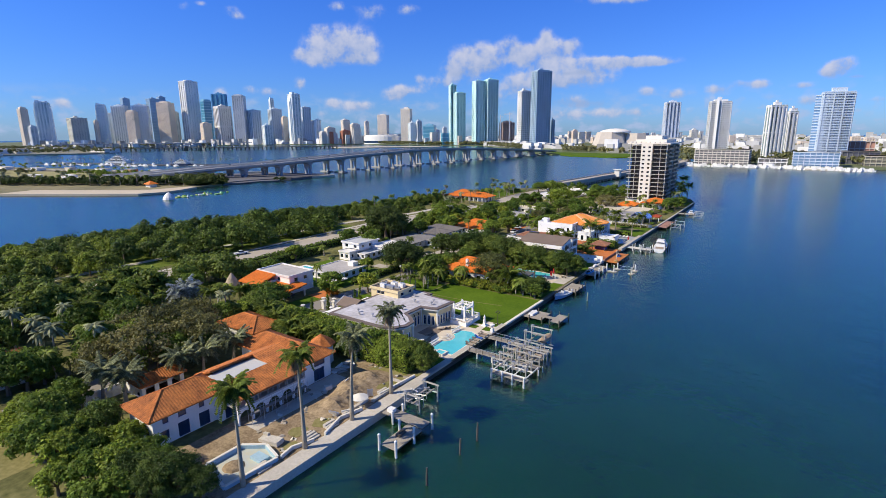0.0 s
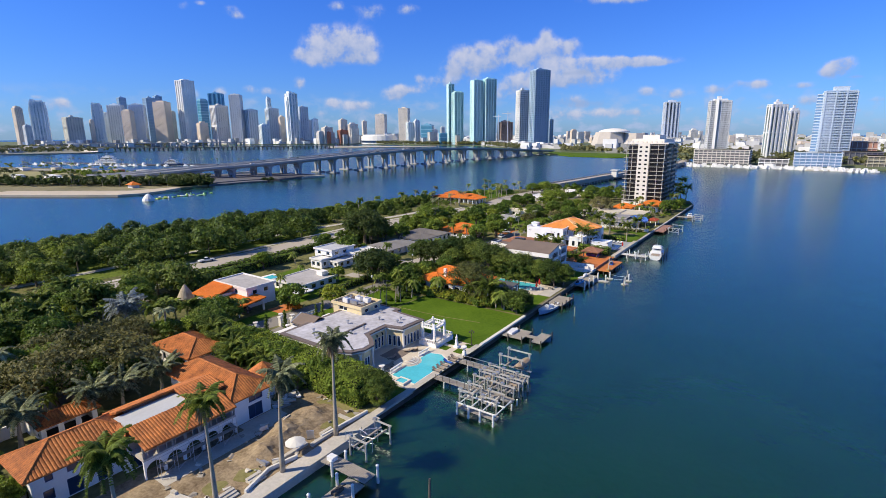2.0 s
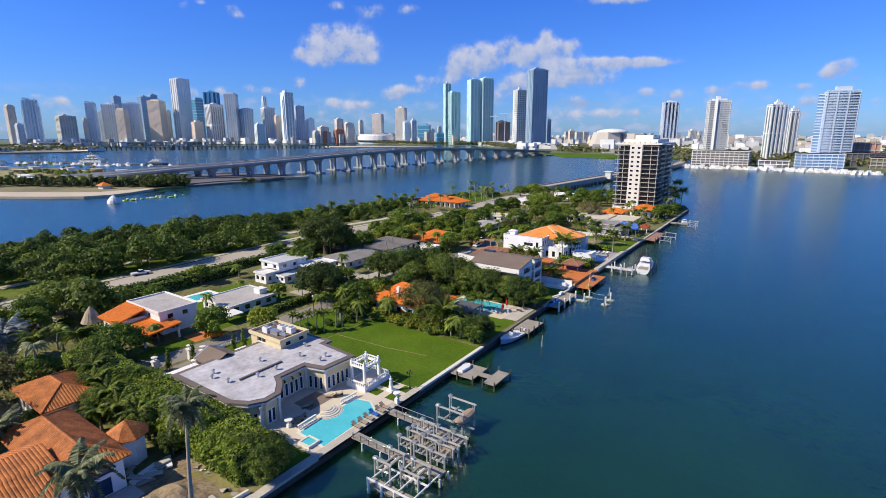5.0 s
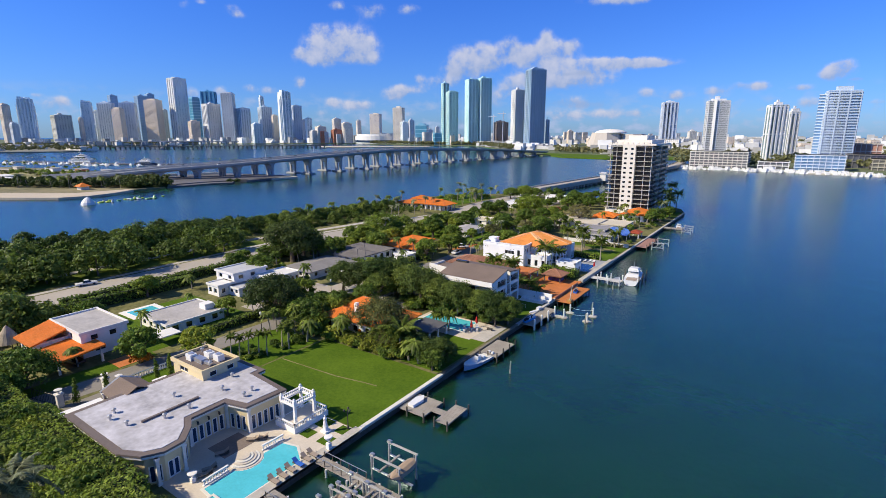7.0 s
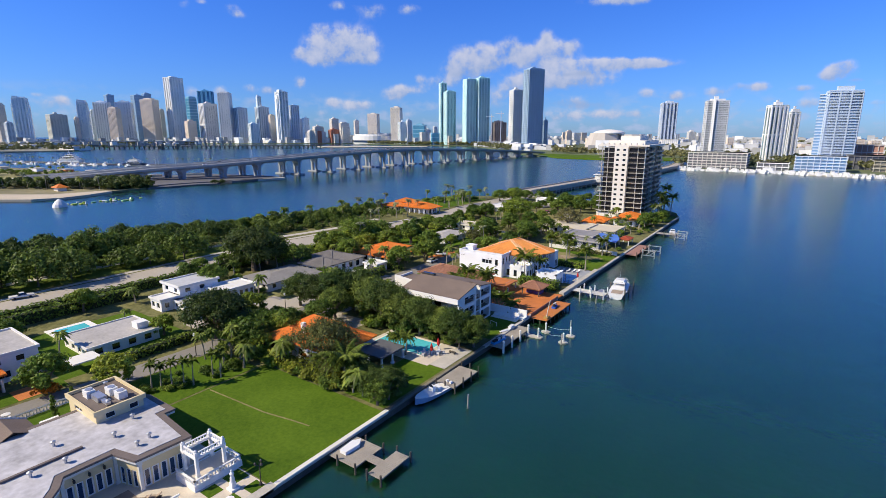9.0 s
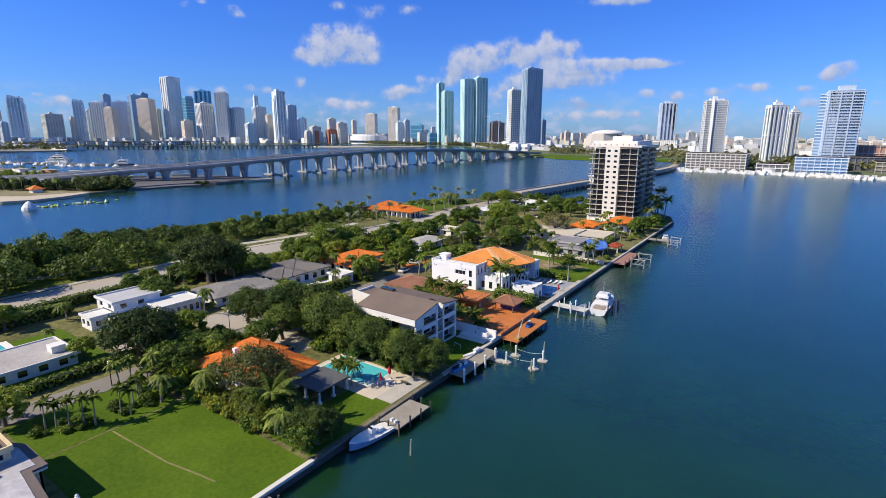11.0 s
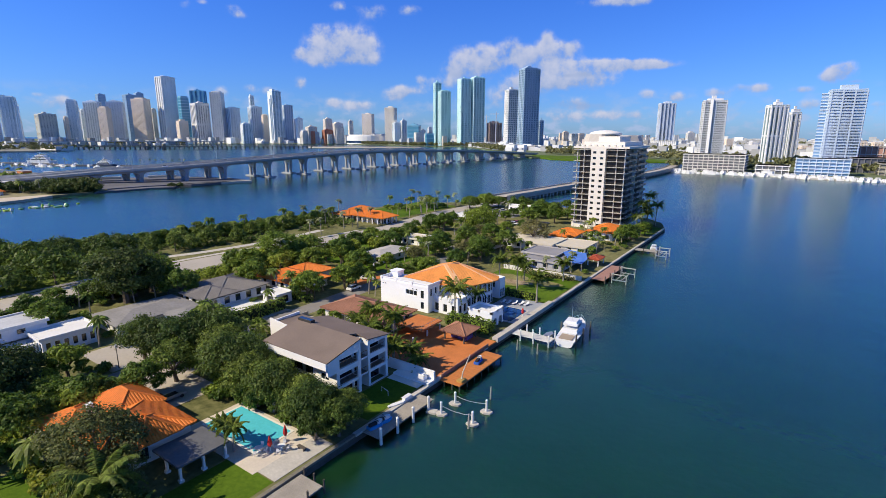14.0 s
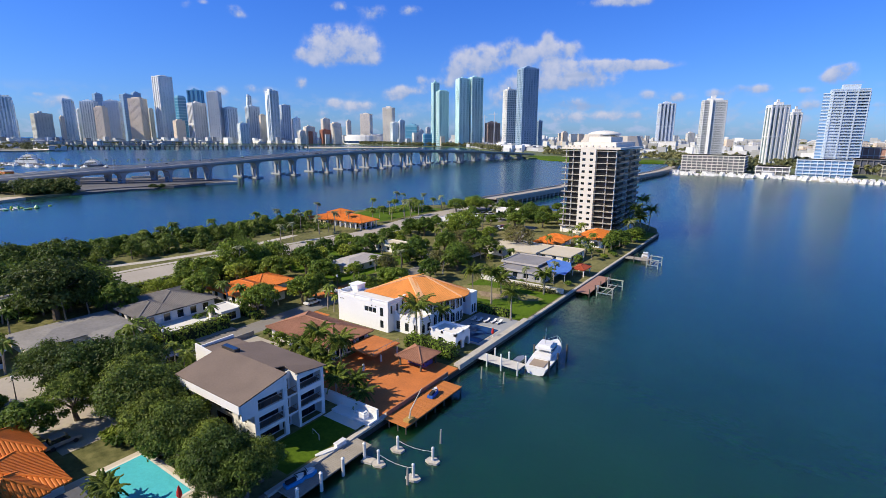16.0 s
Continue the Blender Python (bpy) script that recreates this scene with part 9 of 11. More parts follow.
def motor_yacht(x, y, rot, L, hull_mat, label, z=0.0, fly=False, console=False):
    """A motor boat with a flared hull, deck, cabin, windscreen and rails."""
    t = thing("motor_boat", x, y, z, label, "boat")
    P = pose(x, y, z, 0, 0, rot)
    B = L * 0.17

    def put(name, s, m, parent=t, smooth=False):
        s.v = [tuple(P @ Vector(v)) for v in s.v]
        o = part(name, s, m, parent, smooth=smooth)
        if parent is not t:
            o.matrix_parent_inverse = parent.matrix_world.inverted()
        return o

    sec = [(-0.5, 0.86, 0.09), (-0.25, 0.98, 0.095), (0.0, 1.0, 0.10), (0.2, 0.9, 0.112), (0.36, 0.6, 0.125), (0.46, 0.25, 0.135), (0.5, 0.02, 0.14)]
    s = Solid()
    prev = None
    for u, w, h in sec:
        cur = [(u * L, 0, -0.035 * L + 0.03 * L * max(0, u) * 2), (u * L, -w * B * 0.75, 0.0), (u * L, -w * B, h * L), (u * L, w * B, h * L), (u * L, w * B * 0.75, 0.0)]
        if prev:
            for i in (0, 1, 3, 4):
                j = (i + 1) % 5
                s.poly((prev[i], cur[i], cur[j], prev[j]))
        else:
            s.poly(list(reversed(cur)))
        prev = cur
    put("hull", s, hull_mat)
    s = Solid()
    for (u0, w0, h0), (u1, w1, h1) in zip(sec, sec[1:]):
        s.poly([(u0 * L, -w0 * B, h0 * L + 0.01), (u1 * L, -w1 * B, h1 * L + 0.01), (u1 * L, w1 * B, h1 * L + 0.01), (u0 * L, w0 * B, h0 * L + 0.01)])
    put("deck", s, M_GEL)
    z0 = 0.105 * L
    if console:
        put("cockpit", Solid().box(-0.40 * L, -B * 0.7, 0.08 * L, 0.22 * L, B * 0.7, 0.104 * L), M_PALE)
        put("helm_console", Solid().box(-0.06 * L, -B * 0.3, z0, 0.04 * L, B * 0.3, z0 + 0.11 * L), M_GEL)
        put("windscreen", Solid().box(0.03 * L, -B * 0.28, z0 + 0.11 * L, 0.045 * L, B * 0.28, z0 + 0.15 * L), M_GLASS)
        put("bench_seat", Solid().box(-0.2 * L, -B * 0.45, z0, -0.12 * L, B * 0.45, z0 + 0.06 * L), M_GEL)
        put("bow_cushion", Solid().slab([(0.2 * L, -B * 0.55), (0.4 * L, -B * 0.2), (0.4 * L, B * 0.2), (0.2 * L, B * 0.55)], z0, z0 + 0.025 * L), M_GEL)
        for w in (-0.3, 0.3):
            put("outboard_motor", Solid().box(-0.55 * L, w * B - 0.2, 0.0, -0.49 * L, w * B + 0.2, 0.15 * L), M_GEL)
        return t
    cab = Solid().slab([(-0.22 * L, -B * 0.68), (0.12 * L, -B * 0.68), (0.26 * L, -B * 0.3), (0.26 * L, B * 0.3), (0.12 * L, B * 0.68), (-0.22 * L, B * 0.68)], z0, z0 + 0.075 * L)
    put("cabin", cab, M_GEL)
    ws = Solid().slab([(-0.05 * L, -B * 0.6), (0.10 * L, -B * 0.6), (0.15 * L, -B * 0.25), (0.15 * L, B * 0.25), (0.10 * L, B * 0.6), (-0.05 * L, B * 0.6)], z0 + 0.075 * L, z0 + 0.12 * L)
    put("windscreen", ws, M_GLASS)
    put("hardtop", Solid().box(-0.2 * L, -B * 0.66, z0 + 0.135 * L if not fly else z0 + 0.12 * L, 0.1 * L, B * 0.66, z0 + 0.15 * L), M_GEL)
    for u in (-0.18, 0.05):
        for w in (-0.6, 0.6):
            put("strut", Solid().box(u * L - 0.05, w * B - 0.05, z0 + 0.07 * L, u * L + 0.05, w * B + 0.05, z0 + 0.14 * L), M_METAL)
    put("cockpit", Solid().box(-0.46 * L, -B * 0.6, 0.097 * L, -0.26 * L, B * 0.6, 0.105 * L), M_TAUPE)
    rail = Solid()
    for sgn in (-1, 1):
        pts = [(u * L, sgn * w * B * 0.95, h * L + 0.045 * L) for u, w, h in sec[3:]]
        rail.tube(pts, [0.03] * len(pts), 5)
        for p in pts:
            rail.tube([(p[0], p[1], p[2] - 0.045 * L), p], [0.025, 0.025], 5)
    put("bow_rail", rail, M_METAL)
    if fly:
        put("flybridge", Solid().box(-0.15 * L, -B * 0.5, z0 + 0.15 * L, 0.04 * L, B * 0.5, z0 + 0.18 * L), M_GEL)
        put("mast", Solid().tube([(-0.1 * L, 0, z0 + 0.15 * L), (-0.1 * L, 0, z0 + 0.42 * L)], [0.05, 0.03], 5), M_METAL)
    return t


# pool garden and dock of the orange-roofed villa
patch("pool_terrace", -22.4, 135.4, -4.4, 146.0, M_STONE, "pale stone pool terrace", "paving", dz=0.05)
patch("quay", -4.4, 136.2, -0.8, 146.4, M_CONC, "pale concrete waterside quay", "paving", dz=0.06)
t = thing("swimming_pool", -14.5, 140, G, "rectangular turquoise swimming pool with palm shadows", "pool")
part("coping", Solid().box(-21.4, 138.2, G, -8.0, 145.4, G + 0.10), M_PALE, t)
part("water_surface", Solid().box(-21.0, 138.6, G, -8.4, 145.0, G + 0.112), M_POOL, t)
parasol(-6.6, 139.9, 2.6, 1.0, M_RED, "closed red parasol beside a pool", True)
parasol(-7.0, 142.9, 2.6, 1.0, M_RED, "closed red parasol beside a pool", True)


def table_set(x, y, label="white round garden table with chairs"):
    t = thing("garden_table", x, y, G, label, "table", "garden tables")
    part("tabletop", Solid().lathe(x, y, [(0.6, G + 0.72), (0.6, G + 0.76), (0.1, G + 0.77)], 12), M_WHITEPAINT, t)
    part("foot", Solid().lathe(x, y, [(0.3, G + 0.06), (0.06, G + 0.14), (0.06, G + 0.72)], 8), M_WHITEPAINT, t)
    for i in range(4):
        w = 1.57 * i + 0.5
        cx, cy = x + math.cos(w), y + math.sin(w)
        c = thing("garden_chair", cx, cy, G, "white garden chair by a table", "chair", "garden chairs")
        P = pose(cx, cy, G + 0.06, 0, 0, math.degrees(w))
        for nm, bx in (("seat", (-0.22, -0.22, 0.4, 0.22, 0.22, 0.45)), ("backrest", (0.17, -0.22, 0.45, 0.22, 0.22, 0.9))):
            s = Solid().box(*bx)
            s.v = [tuple(P @ Vector(v)) for v in s.v]
            part(nm, s, M_WHITEPAINT, c)
        for a in (-0.19, 0.19):
            for b in (-0.19, 0.19):
                s = Solid().box(a - 0.02, b - 0.02, 0, a + 0.02, b + 0.02, 0.4)
                s.v = [tuple(P @ Vector(v)) for v in s.v]
                part("leg", s, M_WHITEPAINT, c)


table_set(-5.8, 141.2)
table_set(-8.0, 139.0)
t = thing("bench", -3.6, 143.0, G, "low dark bench on a quay", "bench")
part("seat", Solid().box(-4.2, 142.6, G + 0.45, -2.6, 143.1, G + 0.55), M_WOODDK, t)
for x in (-4.0, -2.9):
    part("leg", Solid().box(x, 142.65, G + 0.06, x + 0.12, 143.05, G + 0.45), M_WOODDK, t)
t = thing("dock", 3, 135, 0, "pale timber dock with dark pilings", "dock")
planked(t, 0.6, 131.2, 4.8, 139.4, 1.15, M_WOOD)
for x, y in ((4.9, 131.2), (4.9, 134.0), (4.9, 136.8), (4.9, 139.5), (1.0, 131.0), (2.9, 131.0), (2.9, 139.6), (1.0, 139.6)):
    piling(t, x, y, 2.1, 0.15, M_WOODDK, False)
structure("shore_ledge", Solid().box(-0.9, 126, 0.2, 0.6, 137, 0.95), M_CONC, "low concrete ledge at the water", "paving")
motor_yacht(2.2, 128.0, 262, 8.6, mat("pale_blue_hull_paint", (0.30, 0.42, 0.62), 0.25, 0.1, spec=0.6), "open motor boat with a pale blue hull", 0.26, console=True)
# dock, sculls and lift of the modern house
t = thing("dock", 2, 158, 0, "long grey timber dock with white pilings", "dock")
planked(t, 0.5, 151.4, 3.6, 165.6, 1.2, M_WOOD)
for x, y in ((3.8, 151.8), (3.9, 155.6), (4.0, 159.4), (4.0, 163.6)):
    piling(t, x, y, 2.6, 0.24, M_PILEWH)


def jet_ski(x, y, z, rot, m, label):
    t = thing("jet_ski", x, y, z, label, "jet ski")
    P = pose(x, y, z, 0, 0, rot)

    def put(name, s, mm):
        s.v = [tuple(P @ Vector(v)) for v in s.v]
        part(name, s, mm, t)

    put("hull", Solid().slab([(-1.5, -0.5), (0.8, -0.55), (1.6, 0), (0.8, 0.55), (-1.5, 0.5)], 0.0, 0.45), m)
    put("seat", Solid().box(-1.3, -0.25, 0.45, 0.1, 0.25, 0.85), M_DARK)
    put("cowl", Solid().slab([(0.1, -0.35), (0.8, -0.3), (1.3, 0), (0.8, 0.3), (0.1, 0.35)], 0.45, 0.95), M_GEL)
    put("handlebar", Solid().box(0.1, -0.5, 1.0, 0.2, 0.5, 1.08).box(0.12, -0.05, 0.9, 0.22, 0.05, 1.0), M_DARKMET)


jet_ski(1.2, 153.6, 1.21, 80, M_CYAN, "bright blue covered jet ski on a dock")
jet_ski(1.3, 155.2, 1.21, 70, M_CYAN, "bright blue covered jet ski on a dock")
t = thing("paddle_board", -0.2, 160.6, 1.4, "pale grey paddle board lying by a lawn", "board")
s = Solid().slab([(-1.7, -0.2), (-0.8, -0.38), (0.9, -0.38), (1.7, -0.1), (1.7, 0.1), (0.9, 0.38), (-0.8, 0.38), (-1.7, 0.2)], 0, 0.12)
s.v = [tuple(pose(-0.3, 160.4, G + 0.12, 0, 0, 72) @ Vector(v)) for v in s.v]
part("board", s, M_GEL, t)
t = thing("dock_box", 0.2, 162.6, G, "white dock storage box", "box")
part("body", Solid().box(-0.3, 161.8, G + 0.1, 0.4, 163.6, G + 0.6), M_GEL, t)
part("lid", Solid().box(-0.36, 161.74, G + 0.6, 0.46, 163.66, G + 0.7), M_GEL, t)
t = thing("covered_grill", -2.2, 169.6, G, "outdoor counter under a white cover", "grill")
part("cover", Solid().box(-3.4, 169.1, G + 0.4, -1.2, 170.2, G + 1.35).box(-3.2, 169.25, G + 1.35, -1.4, 170.1, G + 1.5), M_GEL, t)
patch("terrace", -8.0, 166.8, -0.9, 170.5, M_PALE, "pale terrace beside a boundary wall", "paving", dz=0.045)
t = thing("goal_frame", -4.4, 162.0, G, "small white tubular goal frame on a lawn", "goal")
part("frame", Solid().tube([(-5.4, 162.4, G + 0.02), (-5.4, 162.4, G + 0.9), (-3.4, 161.8, G + 0.9), (-3.4, 161.8, G + 0.02)], [0.05] * 4, 6), M_WHITEPAINT, t)


def mooring(x, y, label="white mooring post on a concrete float"):
    t = thing("mooring_float", x, y, 0, label, "mooring", "mooring floats")
    part("float", Solid().slab([(x - 1.0, y - 0.5), (x - 0.2, y - 0.8), (x + 0.9, y - 0.4), (x + 1.0, y + 0.4), (x + 0.1, y + 0.8), (x - 0.9, y + 0.4)], -0.2, 0.3), M_CONC, t)
    part("post", Solid().tube([(x, y, 0.2), (x, y, 2.2)], [0.2, 0.2], 9), M_PILEWH, t)
    part("cap", Solid().lathe(x, y, [(0.23, 2.2), (0.23, 2.28), (0.03, 2.5)], 9), M_WHITEPAINT, t)


for x, y in ((6.5, 168.0), (12.3, 168.8), (6.4, 163.9), (12.3, 164.3)):
    mooring(x, y)
t = thing("swim_float", 4.9, 163.6, 0, "flat concrete float beside a mooring", "float")
part("slab", Solid().slab([(4.0, 162.8), (5.6, 163.2), (5.4, 164.4), (3.9, 164.2)], -0.2, 0.35), M_CONC, t)
for (xa, ya), (xb, yb) in (((6.5, 168.0), (12.3, 168.8)), ((6.4, 163.9), (12.3, 164.3))):
    t = thing("mooring_rope", (xa + xb) / 2, ya, 1.2, "pale rope sagging between mooring posts", "rope")
    part("rope", Solid().tube([(xa + (xb - xa) * u, ya + (yb - ya) * u, 1.7 - 1.6 * u * (1 - u)) for u in (0, 0.25, 0.5, 0.75, 1)], [0.03] * 5, 5), M_PALE, t)

# orange deck with a jet ski and a davit
t = thing("sun_deck", 2.7, 179.5, 0, "orange-stained timber deck over the water", "dock")
planked(t, 0.6, 171.8, 5.0, 187.8, 1.35, M_WOODOR, board=0.3)
for y in (172.0, 174.6, 177.2, 179.8, 182.4, 185.0, 187.6):
    piling(t, 4.8, y, 1.2, 0.14, M_WOODDK, False)
for x in (1.4, 3.2):
    piling(t, x, 172.0, 1.2, 0.14, M_WOODDK, False)
jet_ski(2.6, 182.4, 1.38, 100, M_BLUECV, "jet ski under a blue cover on a deck")
t = thing("davit", 4.2, 174.0, 1.35, "small yellow boat crane on a deck", "davit")
part("base", Solid().box(3.6, 172.8, 1.36, 4.7, 174.4, 1.75), mat("ochre_paint", (0.45, 0.28, 0.08), 0.6), t)
part("arm", Solid().tube([(4.2, 173.6, 1.75), (4.2, 174.0, 3.0), (2.9, 178.6, 4.4)], [0.14, 0.12, 0.08], 6), M_BEIGE, t)
structure("patio_rail", Solid().box(0.3, 172.6, G, 0.5, 190, G + 0.75), M_TILEBR, "low brown wall along the patio", "wall")

# pier and yacht of the white villa
t = thing("pier", 5, 202, 0, "white-decked pier with pilings", "dock")
planked(t, 0.8, 200.0, 10.2, 203.0, 1.2, mat("white_deck_boards", (0.66, 0.64, 0.60), 0.7, 0.12), "y")
for x, y in ((3.2, 199.8), (6.4, 199.8), (10.0, 199.8), (3.2, 203.2), (6.4, 203.2), (10.0, 203.4), (5.6, 201.2)):
    piling(t, x, y, 2.6, 0.16, M_PILEWH)
for x, y in ((14.9, 203.4), (14.9, 207.8), (14.8, 213.0), (9.2, 209.0), (9.2, 214.0)):
    piling(t, x, y, 3.0, 0.2, M_WOODDK, False)
motor_yacht(12.0, 209.2, 96, 14.5, M_GEL, "large white motor yacht moored at a pier", 0.25, True)
t = thing("tender", 7.6, 205.4, 0.2, "grey inflatable tender beside a pier", "boat")
part("hull", Solid().slab([(6.8, 204.2), (8.4, 204.2), (8.4, 206.4), (7.6, 207.6), (6.8, 206.4)], 0.2, 0.75), M_METAL, t)
t = thing("swimming_pool", -6.5, 210, G, "dark blue swimming pool in a terrace", "pool")
part("coping", Solid().box(-10.4, 205.8, G, -2.2, 215.8, G + 0.08), M_CONC, t)
part("water_surface", Solid().box(-10.0, 206.2, G, -2.6, 215.4, G + 0.095), mat("deep_pool_water", (0.02, 0.06, 0.16), 0.06, 0.15, spec=0.6), t)
for x, y in ((-10.8, 217.6), (-9.2, 217.8), (-7.6, 218.4), (-6.0, 219.0), (-4.6, 219.2)):
    lounger(x, y, 80, M_GEL, "white sun lounger on a terrace")
parasol(-1.6, 210.7, 2.4, 0.9, M_RED, "closed red parasol on a white wall", True)

# small docks further along
t = thing("dock", 3, 266, 0, "reddish timber dock beside a lift", "dock")
planked(t, 0.6, 255.4, 4.6, 276.0, 1.1, mat("reddish_boards", (0.36, 0.20, 0.16), 0.8, 0.2), board=0.5)
for y in (255.6, 260.6, 265.6, 270.6, 275.6):
    piling(t, 4.8, y, 2.4, 0.16, M_WOODDK, False)
boat_lift(6.2, 258.0, 10.6, 268.0, 2.8, "grey boat lift beside a dock", 1.0)
t = thing("dock", 6, 309, 0, "brown timber dock with a boat lift", "dock")
planked(t, 0.6, 306.0, 9.0, 310.0, 1.1, M_WOOD, board=0.5)
for x, y in ((4, 305.8), (9.2, 305.8), (9.2, 310.2), (4, 310.2)):
    piling(t, x, y, 2.4, 0.16, M_WOODDK, False)
boat_lift(9.8, 300.0, 13.6, 306.0, 3.0, "grey boat lift beside a dock", 1.0)
motor_yacht(6.0, 314.5, 100, 8.0, M_GEL, "white motor boat moored at a dock", 0.25)

# pools of the second row
t = thing("swimming_pool", -84, 103, G, "small turquoise garden pool", "pool")
part("coping", Solid().box(-87.0, 99.0, G, -78.6, 108.0, G + 0.2), M_WHITE, t)
part("water_surface", Solid().box(-85.6, 100.4, G + 0.1, -80.4, 106.6, G + 0.212), M_POOL, t)

# ---- cars ----
def car(x, y, rot, material, label, pickup=False):
    t = thing("pickup_truck" if pickup else "car", x, y, G, label, "pickup" if pickup else "car", "parked cars")
    P = pose(x, y, G + 0.03, 0, 0, rot)

    def put(name, s, m, parent=t):
        s.v = [tuple(P @ Vector(v)) for v in s.v]
        o = part(name, s, m, parent)
        if parent is not t:
            o.matrix_parent_inverse = parent.matrix_world.inverted()
        return o

    L = 2.8 if pickup else 2.3
    prof = [(-L, 0.45), (-L, 0.95), (-L * 0.35 if pickup else -L * 0.75, 1.0), (L * 0.45, 1.0), (L * 0.95, 0.85), (L, 0.5)]
    s = Solid()
    for sg in (-0.92, 0.92):
        pts = [(u, sg, z) for u, z in prof]
        s.poly(pts if sg > 0 else list(reversed(pts)))
    for (a, b), (c, d) in zip(prof, prof[1:] + prof[:1]):
        s.poly(((a, -0.92, b), (c, -0.92, d), (c, 0.92, d), (a, 0.92, b)))
    put("body", s, material)
    c0, c1 = (-0.9, 1.1) if pickup else (-1.7, 1.0)
    s = Solid()
    lo = [(c0, -0.85, 1.0), (c1, -0.85, 1.0), (c1, 0.85, 1.0), (c0, 0.85, 1.0)]
    hi = [(c0 + 0.35, -0.68, 1.62), (c1 - 0.6, -0.68, 1.62), (c1 - 0.6, 0.68, 1.62), (c0 + 0.35, 0.68, 1.62)]
    for i in range(4):
        j = (i + 1) % 4
        s.poly((lo[i], lo[j], hi[j], hi[i]))
    put("glasshouse", s, M_GLASS)
    put("roof", Solid().box(c0 + 0.33, -0.7, 1.6, c1 - 0.58, 0.7, 1.67), material)
    for a in (-L * 0.62, L * 0.62):
        for b in (-0.85, 0.85):
            put("wheel", Solid().tube([(a, b - 0.1, 0.33), (a, b + 0.1, 0.33)], [0.33, 0.33], 10), M_DARK)


P_WHITE, P_DARK, P_SILV, P_RED = mat("white_car_paint", (0.75, 0.75, 0.75), 0.3, 0.03), mat("dark_car_paint", (0.03, 0.03, 0.04), 0.3, 0.05), mat("silver_car_paint", (0.42, 0.43, 0.45), 0.3, 0.05, metal=0.5), mat("red_car_paint", (0.35, 0.03, 0.02), 0.3, 0.05)
car(-121.6, 105.2, 81, P_WHITE, "white pickup truck parked by the road", True)
car(-63.0, 80.4, 10, P_DARK, "dark car parked under an orange porch")
car(-33.0, 139.6, 90, P_SILV, "silver car parked by a villa")
car(-46.8, 163.0, 88, P_DARK, "dark car parked along a lane")
car(-52.0, 203.0, 92, P_WHITE, "white car parked along a lane")
car(-55.6, 213.0, 20, P_WHITE, "white car parked on a drive")
car(-47.6, 236.0, 90, P_SILV, "silver car parked along a lane")
car(-110.6, 60.0, 85, P_DARK, "dark car on the main road")
car(-114.0, 240.0, 80, P_SILV, "silver car on the main road")
car(-110.0, 376.0, 85, P_WHITE, "white car near the causeway")
for i, (x, y) in enumerate(((-64, 318), (-64, 321.5), (-64, 325), (-64, 328.5), (-64, 332))):
    car(x, y, 0, (P_WHITE, P_SILV, P_DARK, P_WHITE, P_RED)[i], "car in a small parking row")

for x, y, rot, paint, words in ((-99, 358, 60, P_WHITE, "white"), (-96, 360.5, 60, P_WHITE, "white"), (-93, 363, 60, P_SILV, "silver"), (-90, 365.5, 60, P_WHITE, "white"), (-96, 353, 60, P_DARK, "dark"), (-92.5, 355.5, 60, P_WHITE, "white"), (-89, 358, 60, P_SILV, "silver"), (-82, 352, 150, P_DARK, "dark")):
    car(x, y, rot, paint, words + " car parked in the causeway car park")

# ---- trees ----
def leaf_cloud(rnd, clumps, per, size, spread, squash=0.75):
    """Many small leaf blades gathered in clumps; the middle of each clump and its radius are given."""
    s = Solid()
    for c, r in clumps:
        for _ in range(per):
            d = Vector((rnd.gauss(0, 1), rnd.gauss(0, 1), rnd.gauss(0, 1))).normalized()
            if d.z < -0.5:
                d.z *= -0.6
            p = Vector(c) + Vector((d.x, d.y, d.z * squash)) * r * (0.35 + 0.8 * rnd.random())
            out = (d + Vector((rnd.uniform(-1, 1), rnd.uniform(-1, 1), rnd.uniform(-0.3, 1.1))) * spread).normalized()
            a = out.cross(Vector((rnd.uniform(-1, 1), rnd.uniform(-1, 1), rnd.uniform(-1, 1)))).normalized()
            b = out.cross(a)
            k = size * rnd.uniform(0.6, 1.35)
            s.poly((p - a * k, p + a * k * 0.9 - b * k * 0.62, p + a * k * 0.7 + b * k * 0.7))
    return s


